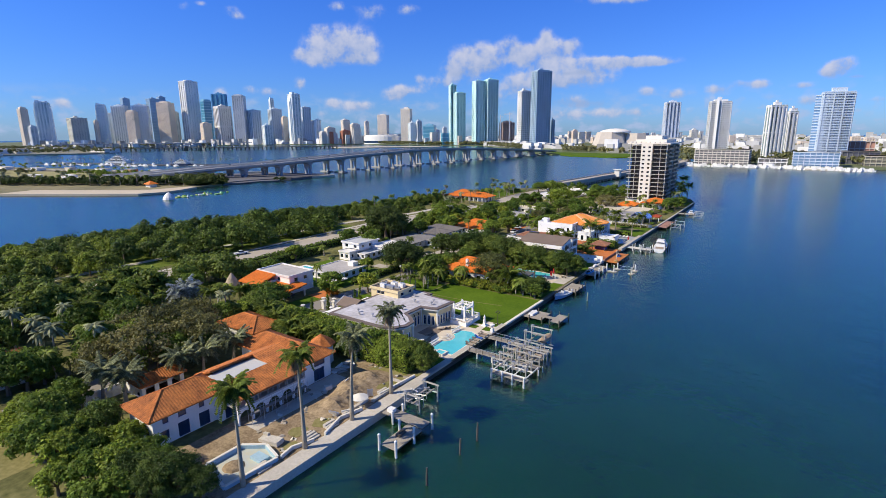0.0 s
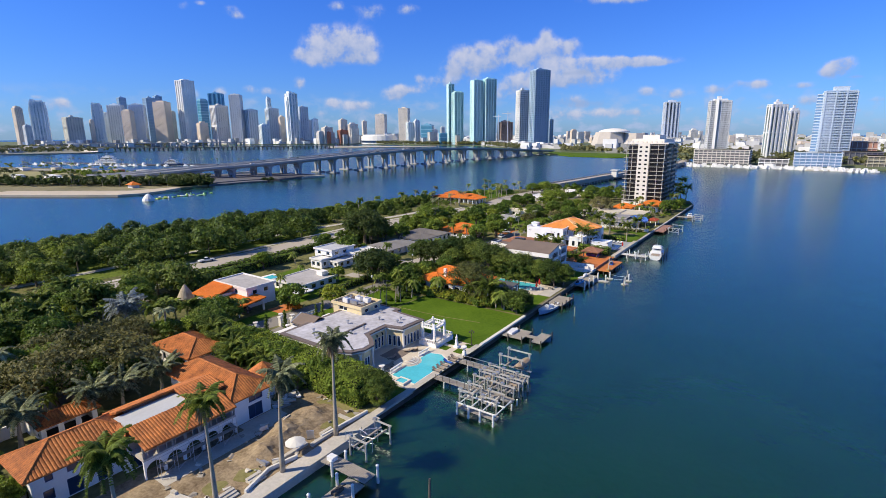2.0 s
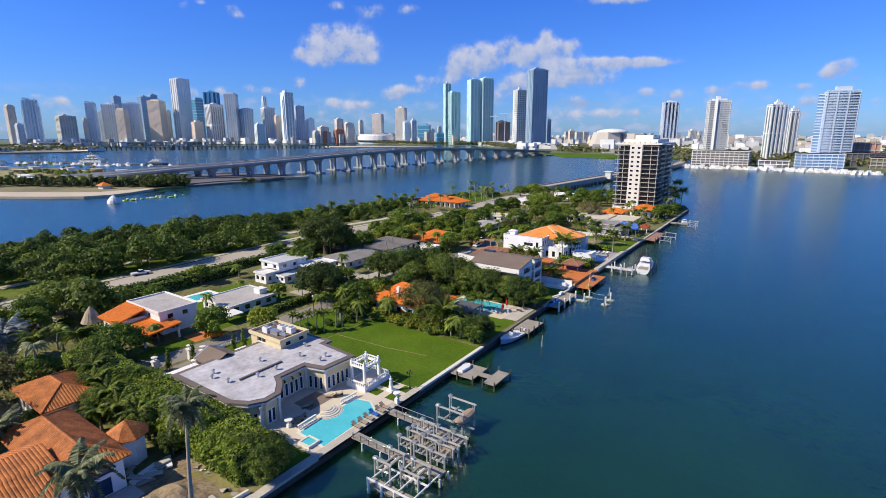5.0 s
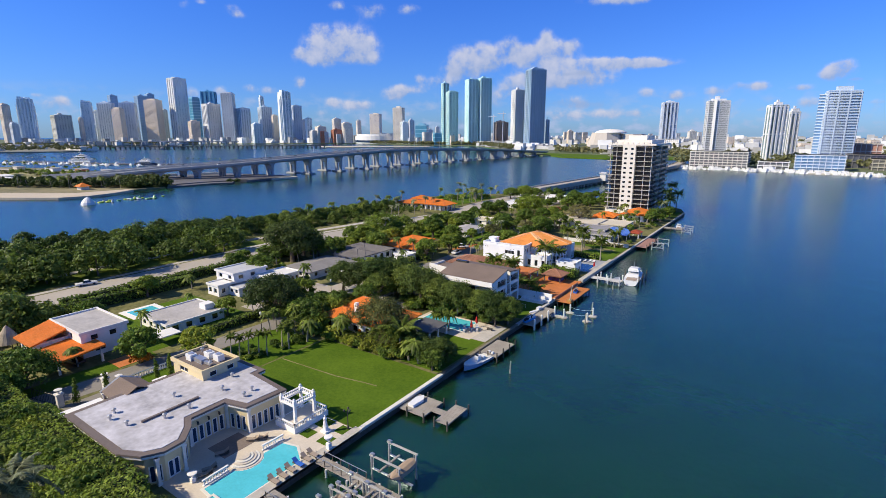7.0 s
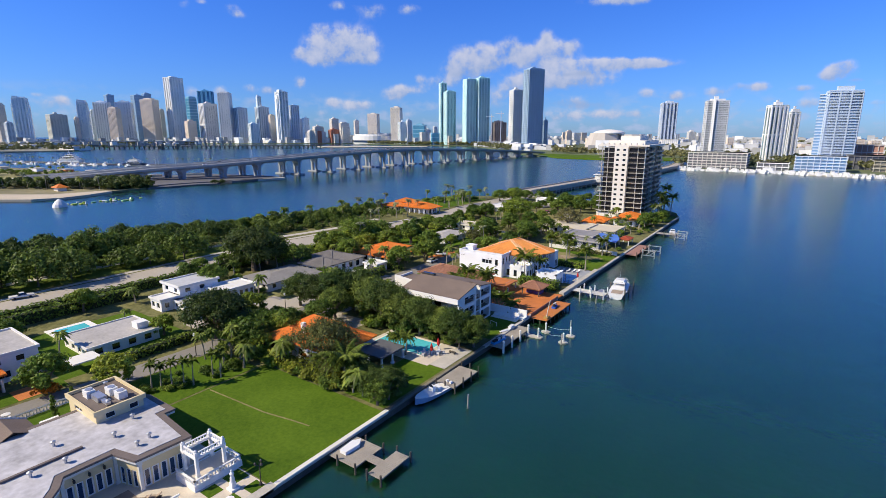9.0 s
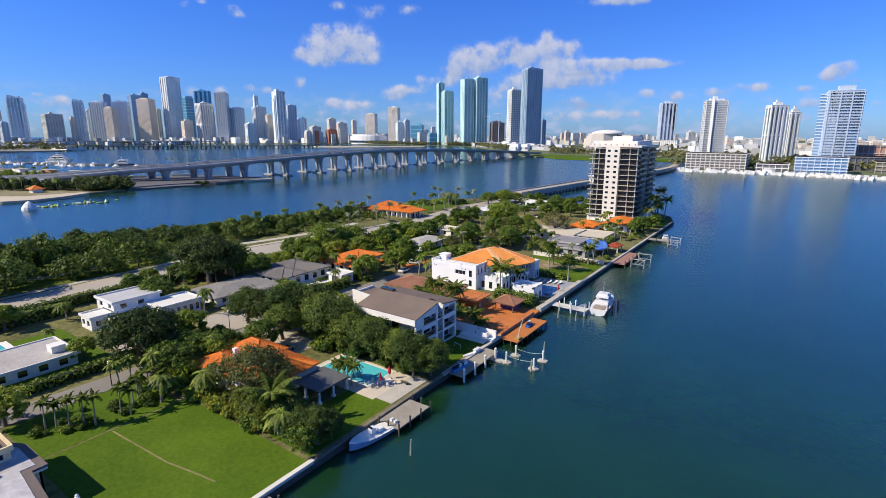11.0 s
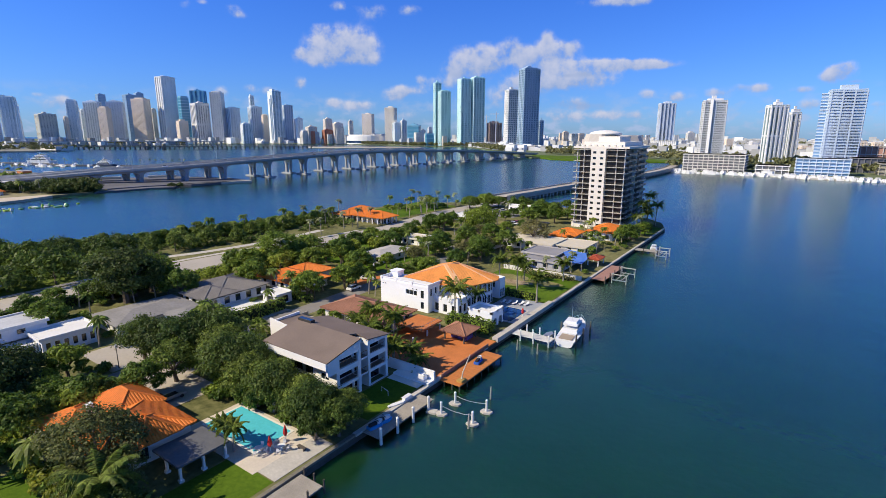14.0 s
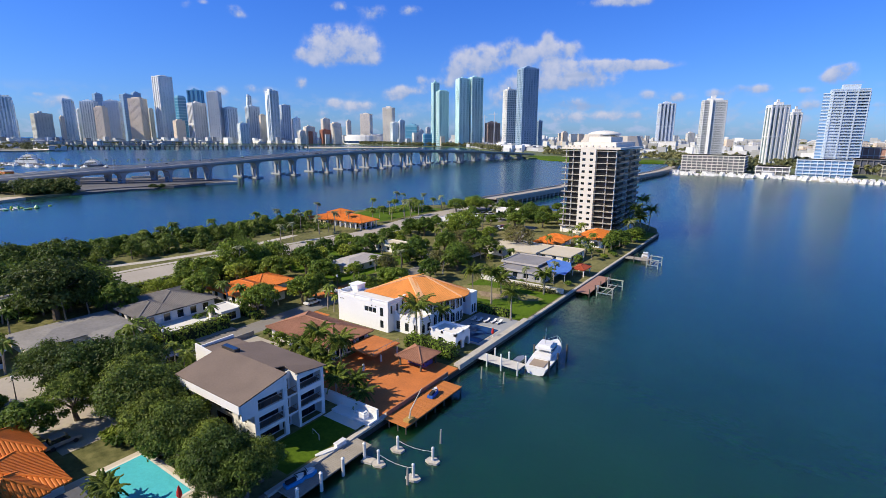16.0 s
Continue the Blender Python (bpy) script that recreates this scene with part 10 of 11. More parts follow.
def broad_tree(x, y, height, radius, material, seed, label, group="", dens=1.0, category="tree", leaf=0.34, per=80):
    """A tapered trunk with limbs and an uneven crown of leaf clumps."""
    rnd = random.Random(seed)
    t = thing("tree", x, y, G, label, category, group)
    tr = Solid()
    base = Vector((x, y, G - 0.2))
    fork = base + Vector((rnd.uniform(-0.3, 0.3), rnd.uniform(-0.3, 0.3), height * 0.32))
    r0 = 0.06 * radius + 0.12
    tr.tube([base, base.lerp(fork, 0.5) + Vector((rnd.uniform(-0.2, 0.2), rnd.uniform(-0.2, 0.2), 0)), fork], [r0 * 1.3, r0, r0 * 0.8], 7)
    clumps = []
    limbs = 6
    crown_c = base + Vector((0, 0, height * 0.60))
    for i in range(limbs):
        w = 2 * math.pi * (i + rnd.random() * 0.7) / limbs
        tip = crown_c + Vector((math.cos(w) * radius * 0.62, math.sin(w) * radius * 0.62, rnd.uniform(-0.02, 0.22) * height))
        tr.tube([fork, fork.lerp(tip, 0.5) + Vector((0, 0, 0.25)), tip], [r0 * 0.55, r0 * 0.32, 0.04], 5)
    n = int((10 + radius * 5.0) * dens)
    for i in range(n):
        w = 2.399963 * i + rnd.uniform(-0.4, 0.4)
        q = (i + 0.5) / n
        rr = math.sqrt(q) * radius * rnd.uniform(0.72, 1.05)
        zz = height * (0.60 + 0.34 * math.sqrt(max(0, 1 - q)) * rnd.uniform(0.7, 1.12) - 0.16 * q * rnd.random())
        clumps.append(((x + math.cos(w) * rr, y + math.sin(w) * rr, G + zz), radius * rnd.uniform(0.24, 0.42)))
    for i in range(int(n * 0.45)):
        w = rnd.uniform(0, 6.283)
        rr = radius * rnd.uniform(0.55, 0.95)
        clumps.append(((x + math.cos(w) * rr, y + math.sin(w) * rr, G + height * rnd.uniform(0.33, 0.58)), radius * rnd.uniform(0.2, 0.3)))
    part("trunk", tr, M_BARK, t)
    part("crown", leaf_cloud(rnd, clumps, int(per * dens), leaf, 0.75), material, t)
    return t


def bush(x, y, height, radius, material, seed, label, group=""):
    rnd = random.Random(seed)
    t = thing("shrub", x, y, G, label, "shrub", group)
    clumps = []
    for i in range(14):
        w, q = rnd.uniform(0, 6.283), math.sqrt(rnd.random())
        clumps.append(((x + math.cos(w) * q * radius * 0.75, y + math.sin(w) * q * radius * 0.75, G + height * (0.3 + 0.5 * (1 - q) + 0.15 * rnd.random())), radius * 0.42))
    st = Solid()
    for i in range(4):
        w = rnd.uniform(0, 6.283)
        st.tube([(x, y, G - 0.1), (x + math.cos(w) * radius * 0.5, y + math.sin(w) * radius * 0.5, G + height * 0.7)], [0.07, 0.02], 5)
    part("stems", st, M_BARK, t)
    part("leaves", leaf_cloud(rnd, clumps, 60, 0.26, 0.8), material, t)
    return t


def frond_mesh(length, droop, width, seed, lift=0.5):
    """One feathered palm leaf that leaves the crown at the origin along +x."""
    rnd = random.Random(seed)
    s = Solid()
    n = 7
    spine = []
    for i in range(n + 1):
        u = i / n
        spine.append(Vector((length * u * (1 - 0.18 * droop * u), 0, length * (lift * u - droop * u * u))))
    for i in range(n):
        a, b = spine[i], spine[i + 1]
        s.poly((a + Vector((0, 0.03, 0)), a - Vector((0, 0.03, 0)), b - Vector((0, 0.03, 0)), b + Vector((0, 0.03, 0))))
        for k in range(3):
            q = (i + (k + 0.5) / 3) / n
            if q < 0.1:
                continue
            p = a.lerp(b, (k + 0.5) / 3)
            w = width * math.sin(min(1, q * 1.25 + 0.12) * math.pi * 0.82 + 0.25) * rnd.uniform(0.85, 1.15)
            for side in (-1, 1):
                tip = p + Vector((w * 0.45, side * w, -w * rnd.uniform(0.3, 0.75)))
                mid = p.lerp(tip, 0.5) + Vector((0.0, 0, 0.06))
                e = Vector((0.13, 0, 0))
                s.poly((p - e, p + e, mid + e * 1.2, tip, mid - e * 1.2))
    return s.mesh("frond")


FRONDS = {}


def palm(x, y, height, material, seed, label, lean=(0.0, 0.0), fronds=18, length=3.0, group="", droop=0.75, trunk_r=0.2, skirt=False, z=None, width=0.62):
    """A palm: a ringed, slightly bent trunk and a crown of separate fronds."""
    z = G if z is None else z
    rnd = random.Random(seed)
    t = thing("palm_tree", x, y, z, label, "palm", group)
    pts, rad = [], []
    for i in range(9):
        u = i / 8
        pts.append((x + lean[0] * u * u, y + lean[1] * u * u, z - 0.2 + (height + 0.2) * u))
        rad.append(trunk_r * (1.45 - 0.75 * min(1, u * 1.8)) if i < 8 else trunk_r * 0.85)
    part("trunk", Solid().tube(pts, rad, 8), M_PALMBARK, t, smooth=True)
    top = Vector(pts[-1])
    key = (material.name, round(length, 1), round(droop, 2))
    if key not in FRONDS:
        FRONDS[key] = [frond_mesh(length, droop * d, width * length / 3, 7 * i + 1, lf) for i, (d, lf) in enumerate(((0.7, 0.85), (1.0, 0.55), (1.25, 0.25)))]
        for m in FRONDS[key]:
            m.materials.append(material)
    for i in range(fronds):
        ring = i % 3
        f = part("frond", FRONDS[key][ring], None, t)
        w = 360 * (i * 0.381966 + rnd.uniform(-0.02, 0.02))
        f.matrix_parent_inverse = Matrix()
        f.matrix_basis = Matrix.Translation(top - Vector((x, y, z))) @ pose(0, 0, 0, 0, rnd.uniform(-12, 12), w) @ Matrix.Scale(rnd.uniform(0.85, 1.1), 4)
    if skirt:
        s = Solid()
        for i in range(150):
            w = rnd.uniform(0, 6.283)
            L = rnd.uniform(0.9, 3.4)
            d = Vector((math.cos(w), math.sin(w), 0))
            a = top + d * 0.2
            s.poly((a, a + d * 0.35 + Vector((0, 0, -L * 0.5)) + d.cross(Vector((0, 0, 0.14))), a + d * rnd.uniform(0.4, 1.0) + Vector((0, 0, -L)), a + d * 0.35 + Vector((0, 0, -L * 0.5)) - d.cross(Vector((0, 0, 0.14)))))
        part("dead_fronds", s, L_DEAD, t)
    return t


def far_palm(x, y, height, material, seed, label, group=""):
    """A palm seen from afar: its fronds joined in one crown."""
    rnd = random.Random(seed)
    t = thing("palm_tree", x, y, G, label, "palm", group)
    lx, ly = rnd.uniform(-0.8, 0.8), rnd.uniform(-0.8, 0.8)
    part("trunk", Solid().tube([(x, y, G - 0.2), (x + lx * 0.3, y + ly * 0.3, G + height * 0.5), (x + lx, y + ly, G + height)], [0.26, 0.18, 0.15], 6), M_PALMBARK, t)
    s = Solid()
    top = Vector((x + lx, y + ly, G + height))
    for i in range(22):
        w = 2.4 * i
        L = rnd.uniform(2.0, 3.0)
        lf = rnd.uniform(-0.2, 0.9)
        d = Vector((math.cos(w), math.sin(w), 0))
        sd = Vector((-d.y, d.x, 0))
        prev, pw = top, 0.12
        for k in range(1, 5):
            u = k / 4
            p = top + d * L * u * 0.92 + Vector((0, 0, L * (lf * u - 0.85 * u * u)))
            wd = (0.5, 0.55, 0.4, 0.05)[k - 1] * 0.8
            s.poly((prev, prev + sd * pw + Vector((0, 0, -pw * 0.5)), p + sd * wd + Vector((0, 0, -wd * 0.5)), p))
            s.poly((prev, p, p - sd * wd + Vector((0, 0, -wd * 0.5)), prev - sd * pw + Vector((0, 0, -pw * 0.5))))
            prev, pw = p, wd
    part("crown", s, material, t)
    return t


def hedge(name, x0, y0, x1, y1, h, material, label, seed=1, leaf=0.22, dens=14.0):
    """A clipped hedge: a leafy skin over a box, uneven by a hand's width."""
    rnd = random.Random(seed)
    s = Solid()
    w, d = x1 - x0, y1 - y0
    top = int(w * d * dens)
    sides = [(top, lambda: (rnd.uniform(x0, x1), rnd.uniform(y0, y1), G + h), (0, 0, 1)), (int(w * h * dens), lambda: (rnd.uniform(x0, x1), y0, G + rnd.uniform(0.05, h)), (0, -1, 0)),
             (int(d * h * dens), lambda: (x1, rnd.uniform(y0, y1), G + rnd.uniform(0.05, h)), (1, 0, 0)), (int(w * h * dens * 0.4), lambda: (rnd.uniform(x0, x1), y1, G + rnd.uniform(0.05, h)), (0, 1, 0)), (int(d * h * dens * 0.4), lambda: (x0, rnd.uniform(y0, y1), G + rnd.uniform(0.05, h)), (-1, 0, 0))]
    for n, spot, out in sides:
        for _ in range(n):
            p = Vector(spot())
            wob = noise.noise(p * 0.55) * 0.35 + rnd.gauss(0, 0.07)
            p += Vector(out) * wob
            o = (Vector(out) + Vector((rnd.uniform(-1, 1), rnd.uniform(-1, 1), rnd.uniform(-0.4, 1)))).normalized()
            a = o.cross(Vector((rnd.uniform(-1, 1), rnd.uniform(-1, 1), rnd.uniform(-1, 1)))).normalized()
            b = o.cross(a)
            k = leaf * rnd.uniform(0.7, 1.4)
            s.poly((p - a * k, p - b * k * 0.6, p + a * k, p + b * k * 0.6))
    t = thing(name, (x0 + x1) / 2, (y0 + y1) / 2, G, label, "hedge")
    part("leaves", s, material, t)
    # near-black filler box whose colour gives the shade between the leaves
    part("core", Solid().box(x0 + 0.3, y0 + 0.3, G - 0.1, x1 - 0.3, y1 - 0.3, G + h - 0.35), M_HEDGESHADE, t)
    return t


M_HEDGESHADE = mat("hedge_inner_shade", (0.022, 0.034, 0.010), 0.95, 0.3)

# model trees of each kind, from which the others are copied
KINDS = {}


def plant(kind, x, y, size, rot=0.0):
    """Sets a tree of a kind at its natural scale times size."""
    makers = {
        "round": (lambda a, b: broad_tree(a, b, 8.0, 4.2, L_MID, 11, "broad green tree with a dense rounded crown", "garden trees")),
        "round2": (lambda a, b: broad_tree(a, b, 9.0, 4.6, L_DARK, 12, "dark green tree with a dense rounded crown", "garden trees")),
        "round3": (lambda a, b: broad_tree(a, b, 7.0, 3.8, L_LIGHT, 13, "bright green tree with a loose crown", "garden trees")),
        "banyan": (lambda a, b: broad_tree(a, b, 9.0, 6.0, L_SHADE, 41, "wide dark spreading fig tree with a deep crown", "fig trees", leaf=0.24, per=150)),
        "wide": (lambda a, b: broad_tree(a, b, 8.0, 6.0, L_DARK, 14, "wide spreading dark green tree", "park trees")),
        "wide2": (lambda a, b: broad_tree(a, b, 8.5, 6.2, L_MID, 15, "wide spreading green shade tree", "park trees")),
        "olive": (lambda a, b: broad_tree(a, b, 8.5, 5.2, L_DRY, 16, "olive brown tree with a thin open crown", "garden trees", 0.85, leaf=0.27)),
        "fine": (lambda a, b: broad_tree(a, b, 8.0, 4.2, L_PARK, 31, "leafy green tree with a dense full crown", "trees beside the modern house", leaf=0.2, per=200)),
        "fine2": (lambda a, b: broad_tree(a, b, 9.0, 4.6, L_DEEP, 32, "dark green tree with a dense full crown", "trees beside the modern house", leaf=0.2, per=200)),
        "grey_olive": (lambda a, b: broad_tree(a, b, 8.5, 5.2, L_OLIVE, 33, "olive green tree with small leaves over a roof", "garden trees", leaf=0.17, per=200)),
        "small": (lambda a, b: broad_tree(a, b, 5.0, 2.4, L_MID, 17, "small green garden tree", "garden trees", 0.8, leaf=0.26)),
        "bush": (lambda a, b: bush(a, b, 2.2, 1.8, L_MID, 18, "rounded green garden shrub", "garden shrubs")),
        "bush2": (lambda a, b: bush(a, b, 2.4, 2.0, L_DARK, 19, "dense dark green garden shrub", "garden shrubs")),
        "bush3": (lambda a, b: bush(a, b, 1.8, 1.5, L_YEL, 20, "low yellow-green garden shrub", "garden shrubs")),
        "flower": (lambda a, b: bush(a, b, 2.0, 1.7, L_FLOWER, 21, "shrub covered in orange flowers", "garden shrubs")),
        "fpalm": (lambda a, b: far_palm(a, b, 7.0, L_PALM, 22, "slim green palm among gardens", "garden palms")),
        "fpalm2": (lambda a, b: far_palm(a, b, 5.0, L_PALM, 23, "short bushy green palm", "garden palms")),
        "fpalm3": (lambda a, b: far_palm(a, b, 9.0, L_PALMGREY, 24, "tall grey-green palm with a thin crown", "garden palms")),
    }
    if kind not in KINDS:
        KINDS[kind] = makers[kind](0.0, 0.0)
        t = KINDS[kind]
        for c in t.children:
            c.matrix_parent_inverse = Matrix.Translation((0, 0, G)).inverted()
        t.matrix_basis = pose(x, y, G, 0, 0, rot) @ Matrix.Scale(size, 4)
        return t
    t = KINDS[kind].copy()
    scene.collection.objects.link(t)
    for c in KINDS[kind].children:
        k = c.copy()
        scene.collection.objects.link(k)
        k.parent = t
        k.matrix_parent_inverse = c.matrix_parent_inverse
    t.matrix_basis = pose(x, y, G, 0, 0, rot) @ Matrix.Scale(size, 4)
    return t


def scatter(kinds, n, x0, y0, x1, y1, seed, lo=0.7, hi=1.15, gap=2.5, inside=None):
    """Plants n trees at free spots of a rectangle."""
    rnd = random.Random(seed)
    done, tries = [], 0
    while len(done) < n and tries < n * 40:
        tries += 1
        x, y = rnd.uniform(x0, x1), rnd.uniform(y0, y1)
        if not is_free(x, y) or any((x - a) ** 2 + (y - b) ** 2 < gap * gap for a, b in done):
            continue
        if inside and not inside(x, y):
            continue
        done.append((x, y))
        if -71 < x < -51.5 and 163 < y < 187:
            continue  # the open terrace of the grey-roofed bungalow
        plant(rnd.choice(kinds), x, y, rnd.uniform(lo, hi), rnd.uniform(0, 360))


# woods far off, as one mass each
def wood(name, spots, label, seed, size=6.0, material=None, clumps=6, per=16, leaf=0.16, trunks=False, wide=1.0, low=0.42):
    rnd = random.Random(seed)
    s, tr = Solid(), Solid()
    for x, y, z in spots:
        h, r = size * rnd.uniform(0.7, 1.3), size * rnd.uniform(0.45, 0.7) * wide
        cl = []
        for k in range(clumps):
            w, q = rnd.uniform(0, 6.283), math.sqrt(rnd.random())
            cl.append(((x + math.cos(w) * q * r * 0.8, y + math.sin(w) * q * r * 0.8, z + h * (low * rnd.uniform(0.75, 1.05) + (0.87 - low) * (1 - q * q) * rnd.uniform(0.7, 1.1) - 0.06 * rnd.random())), r * rnd.uniform(0.3, 0.55) / wide))
        q = leaf_cloud(rnd, cl, per, size * leaf, 0.5)
        n = len(s.v)
        s.v += q.v
        s.f += [tuple(i + n for i in f) for f in q.f]
        if trunks:
            tr.tube([(x, y, z - 0.2), (x, y, z + h * 0.55)], [0.3, 0.15], 5)
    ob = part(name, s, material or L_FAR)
    tagged(ob, label, "woods", "", "stuff")
    if trunks:
        o2 = part(name + "_trunks", tr, M_BARK)
        tagged(o2, label.replace("trees", "tree trunks"), "woods", "", "stuff")
    return ob


def belt(name, label, n, x0, y0, x1, y1, seed, gap, size, material, inside=None, **kw):
    """A dense belt of trees as one mass, at free spots of a rectangle."""
    rnd = random.Random(seed)
    done, tries = [], 0
    while len(done) < n and tries < n * 40:
        tries += 1
        x, y = rnd.uniform(x0, x1), rnd.uniform(y0, y1)
        if is_free(x, y) and x > shore_x(y) + 2.5 and (inside is None or inside(x, y)) and all((x - a) ** 2 + (y - b) ** 2 > gap * gap for a, b, _ in done):
            done.append((x, y, G))
    return wood(name, done, label, seed, size, material, clumps=34, per=52, leaf=0.052, trunks=True, **kw)


taken(-57.5, 92, -53, 101)
taken(-65, 126, -57, 145)
taken(-70, 146, -56, 157)
taken(-62, 92, -53, 100)
taken(-82, 50, -66, 64)
taken(-86, 66, -62, 79)
# the four tall palms by the seawall
for x, y, hgt, m, sk, lean, nm in ((-1.1, 23.8, 14.6, L_PALM, False, (0.2, -0.2), "tall royal palm with a full green crown by the seawall"), (-0.9, 34.2, 15.4, L_PALM, True, (-0.4, 0.0), "tall palm with a green top and pale dead fronds"),
                                   (-0.6, 43.8, 15.2, L_PALMGREY, True, (1.2, 0.0), "tall palm with a thin green top and a dead brown skirt"), (-0.9, 54.1, 15.4, L_PALMGREY, True, (-1.2, 1.4), "tall palm with a thin grey crown and a dead skirt")):
    palm(x, y, hgt, m, int(y), nm, lean, 34 if not sk else 22, 3.3, "palms by the seawall", droop=0.9, trunk_r=0.28, skirt=sk, width=0.8)
# date palms behind the Spanish house
for x, y, hgt in ((-41.4, 23.4, 6.0), (-37.6, 25.4, 5.8), (-37.0, 35.0, 5.6), (-35.6, 38.8, 5.6), (-35.4, 45.2, 5.6)):
    palm(x, y, hgt, L_PALMGREY, int(y * 3), "date palm with a wide grey-green crown", (0.3, 0.3), 46, 3.8, "date palms by the house", 0.55, 0.32, width=0.75)
palm(-75.2, 57.4, 6.2, L_SILVER, 5, "fan palm with a silvery blue crown", (0, 0), 70, 4.7, "", 0.6, 0.34, width=1.0)
for x, y, hh in ((-101, 34, 8), (-95, 36, 7), (-83, 36, 6.5), (-103, 54, 8), (-97, 47, 7), (-102, 41, 8.4), (-91.5, 57, 7), (-88, 44, 6.6), (-78, 40, 6), (-93, 28, 7.4), (-86, 51, 6.4), (-100, 25, 7.6), (-75, 48, 6), (-68, 60, 6.4), (-64, 66, 6)):
    palm(x, y, hh, L_PALM, int(x * -3 + y), "tall green palm with a full drooping crown", (0.4, 0.2), 26, 3.9, "garden palms", 0.8, 0.24)
# olive trees and tangle behind the house
for x, y, s in ((-47, 33, 1.2), (-53, 41, 1.25), (-44.5, 43, 1.15), (-60, 36, 1.0), (-52, 28, 0.9), (-58, 50, 1.0)):
    plant("olive", x, y, s, x * 7)
taken(-60, -40, -15, 9.0)
scatter(["round", "round2", "round3", "small", "fine"], 20, -46, 2, -24, 19, 31, 0.55, 0.78, 2.4)
scatter(["round", "round2", "bush2"], 12, -24, 4, -11, 19.5, 32, 0.45, 0.62, 2.2)
for x, y, s in ((-9.6, 16.8, 0.62), (-6.6, 18.2, 0.64), (-3.6, 19.6, 0.5), (-12.6, 15.2, 0.6), (-7.6, 15.6, 0.55)):
    plant("fine2", x, y, s, x * 40)
plant("round", -15.5, 15.2, 0.7, 140)
scatter(["round", "round2", "fpalm", "fpalm2", "round3", "round2", "wide"], 38, -103, 12, -48, 76, 33, 0.75, 1.0, 3.8)
scatter(["fpalm", "fpalm2", "fpalm3", "bush2"], 26, -100, 10, -52, 74, 36, 0.8, 1.1, 2.5)
scatter(["fpalm2", "bush2", "round2"], 18, -58, 12, -42, 64, 34, 0.6, 0.9, 3.0)
# tall hedge of trees between the site and the mansion
rr = random.Random(8)
for i in range(19):
    plant(rr.choice(("round", "round3")), -6.5 - i * 2.1, 63.6 + rr.uniform(-1.4, 2.0), rr.uniform(0.6, 0.74), rr.uniform(0, 360))
for x, y, hh in ((-30.5, 59.4, 4.6), (-36.0, 60.2, 5.0), (-41.5, 60.4, 5.2), (-26.5, 60.2, 4.2), (-47.0, 62.4, 5.4), (-33.0, 57.4, 3.8)):
    palm(x, y, hh, L_PALM, int(x * -5), "bushy green palm beside a tall hedge", (0.3, -0.2), 28, 3.4, "palms by the hedge", 0.8, 0.18)
for x, y, sz in ((-24.0, 60.2, 0.62), (-17.6, 60.6, 0.5), (-29.0, 61.0, 0.6), (-38.0, 58.6, 0.6), (-44.0, 61.4, 0.66), (-51.0, 64.0, 0.8), (-56.0, 65.4, 0.8)):
    plant("fine", x, y, sz, x * 17)
hedge("tall_hedge", -58, 61.4, -3.4, 67.4, 4.9, L_MID, "tall dense green hedge along the mansion's plot", 3, 0.2, 24.0)
for x, y, sz in ((-2.2, 64.6, 0.6), (-0.9, 64.2, 0.5), (-4.4, 64.8, 0.66), (-3.2, 66.6, 0.6), (-1.6, 66.4, 0.5)):
    plant("fine", x, y, sz, x * 50)
# lane and lawn gardens
plant("round3", -46.0, 96.6, 0.85, 77)
hedge("inner_hedge", -40, 66.6, -8.6, 69.0, 4.4, L_MID, "dense green hedge beside the mansion", 33, 0.2, 20.0)
for x, y in ((-39.5, 99.8), (-38.1, 100.8), (-36.9, 102.1), (-35.6, 103.6), (-34.6, 104.8), (-34.3, 108.4), (-33.4, 109.4), (-35.2, 110.7), (-36.8, 112.2), (-37.7, 112.8), (-37.5, 114.3), (-36.0, 115.4)):
    palm(x, y, 4.2 + (x * 7 % 1.0), L_PALM, int(y * 7), "slim cabbage palm in a row beside a lawn", (0.2, 0.1), 12, 1.5, "palms beside the lawn", 0.7, 0.13)
scatter(["bush2", "bush"], 12, -41, 97.5, -35, 106, 91, 0.35, 0.55, 1.2)
scatter(["bush2", "bush"], 10, -39, 108, -33.2, 117, 92, 0.4, 0.6, 1.2)
for x, y in ((-44.9, 74.2), (-43.4, 78.4), (-41.6, 88.5), (-40.6, 85.6)):
    rc2 = random.Random(int(y))
    t = thing("cypress", x, y, G, "slim dark green column cypress", "tree", "cypresses")
    cl = [((x + rc2.uniform(-0.12, 0.12), y + rc2.uniform(-0.12, 0.12), G + 0.4 + k * 0.3), 0.55 * (1 - k / 17) + 0.12) for k in range(15)]
    part("leaves", leaf_cloud(rc2, cl, 46, 0.16, 0.9), L_DARK, t)
    part("trunk", Solid().tube([(x, y, G - 0.1), (x, y, G + 3.5)], [0.1, 0.04], 5), M_BARK, t)
hedge("lawn_hedge", -30, 118.2, -12, 121.0, 2.3, L_YEL, "yellow-green hedge along the lawn", 5, 0.3, 8.0)
scatter(["bush3", "bush", "fpalm2", "bush2"], 16, -34, 117.8, -6, 123.5, 41, 0.7, 1.2, 1.6)
palm(-12.4, 120.8, 5.6, L_PALM, 61, "leaning coconut palm with long arching fronds", (0.8, -0.3), 40, 5.2, "coconut palms", 0.8, 0.2)
palm(-5.6, 121.4, 3.2, L_PALM, 62, "short coconut palm with long arching fronds", (0.3, -0.2), 20, 3.6, "coconut palms", 0.8, 0.2)
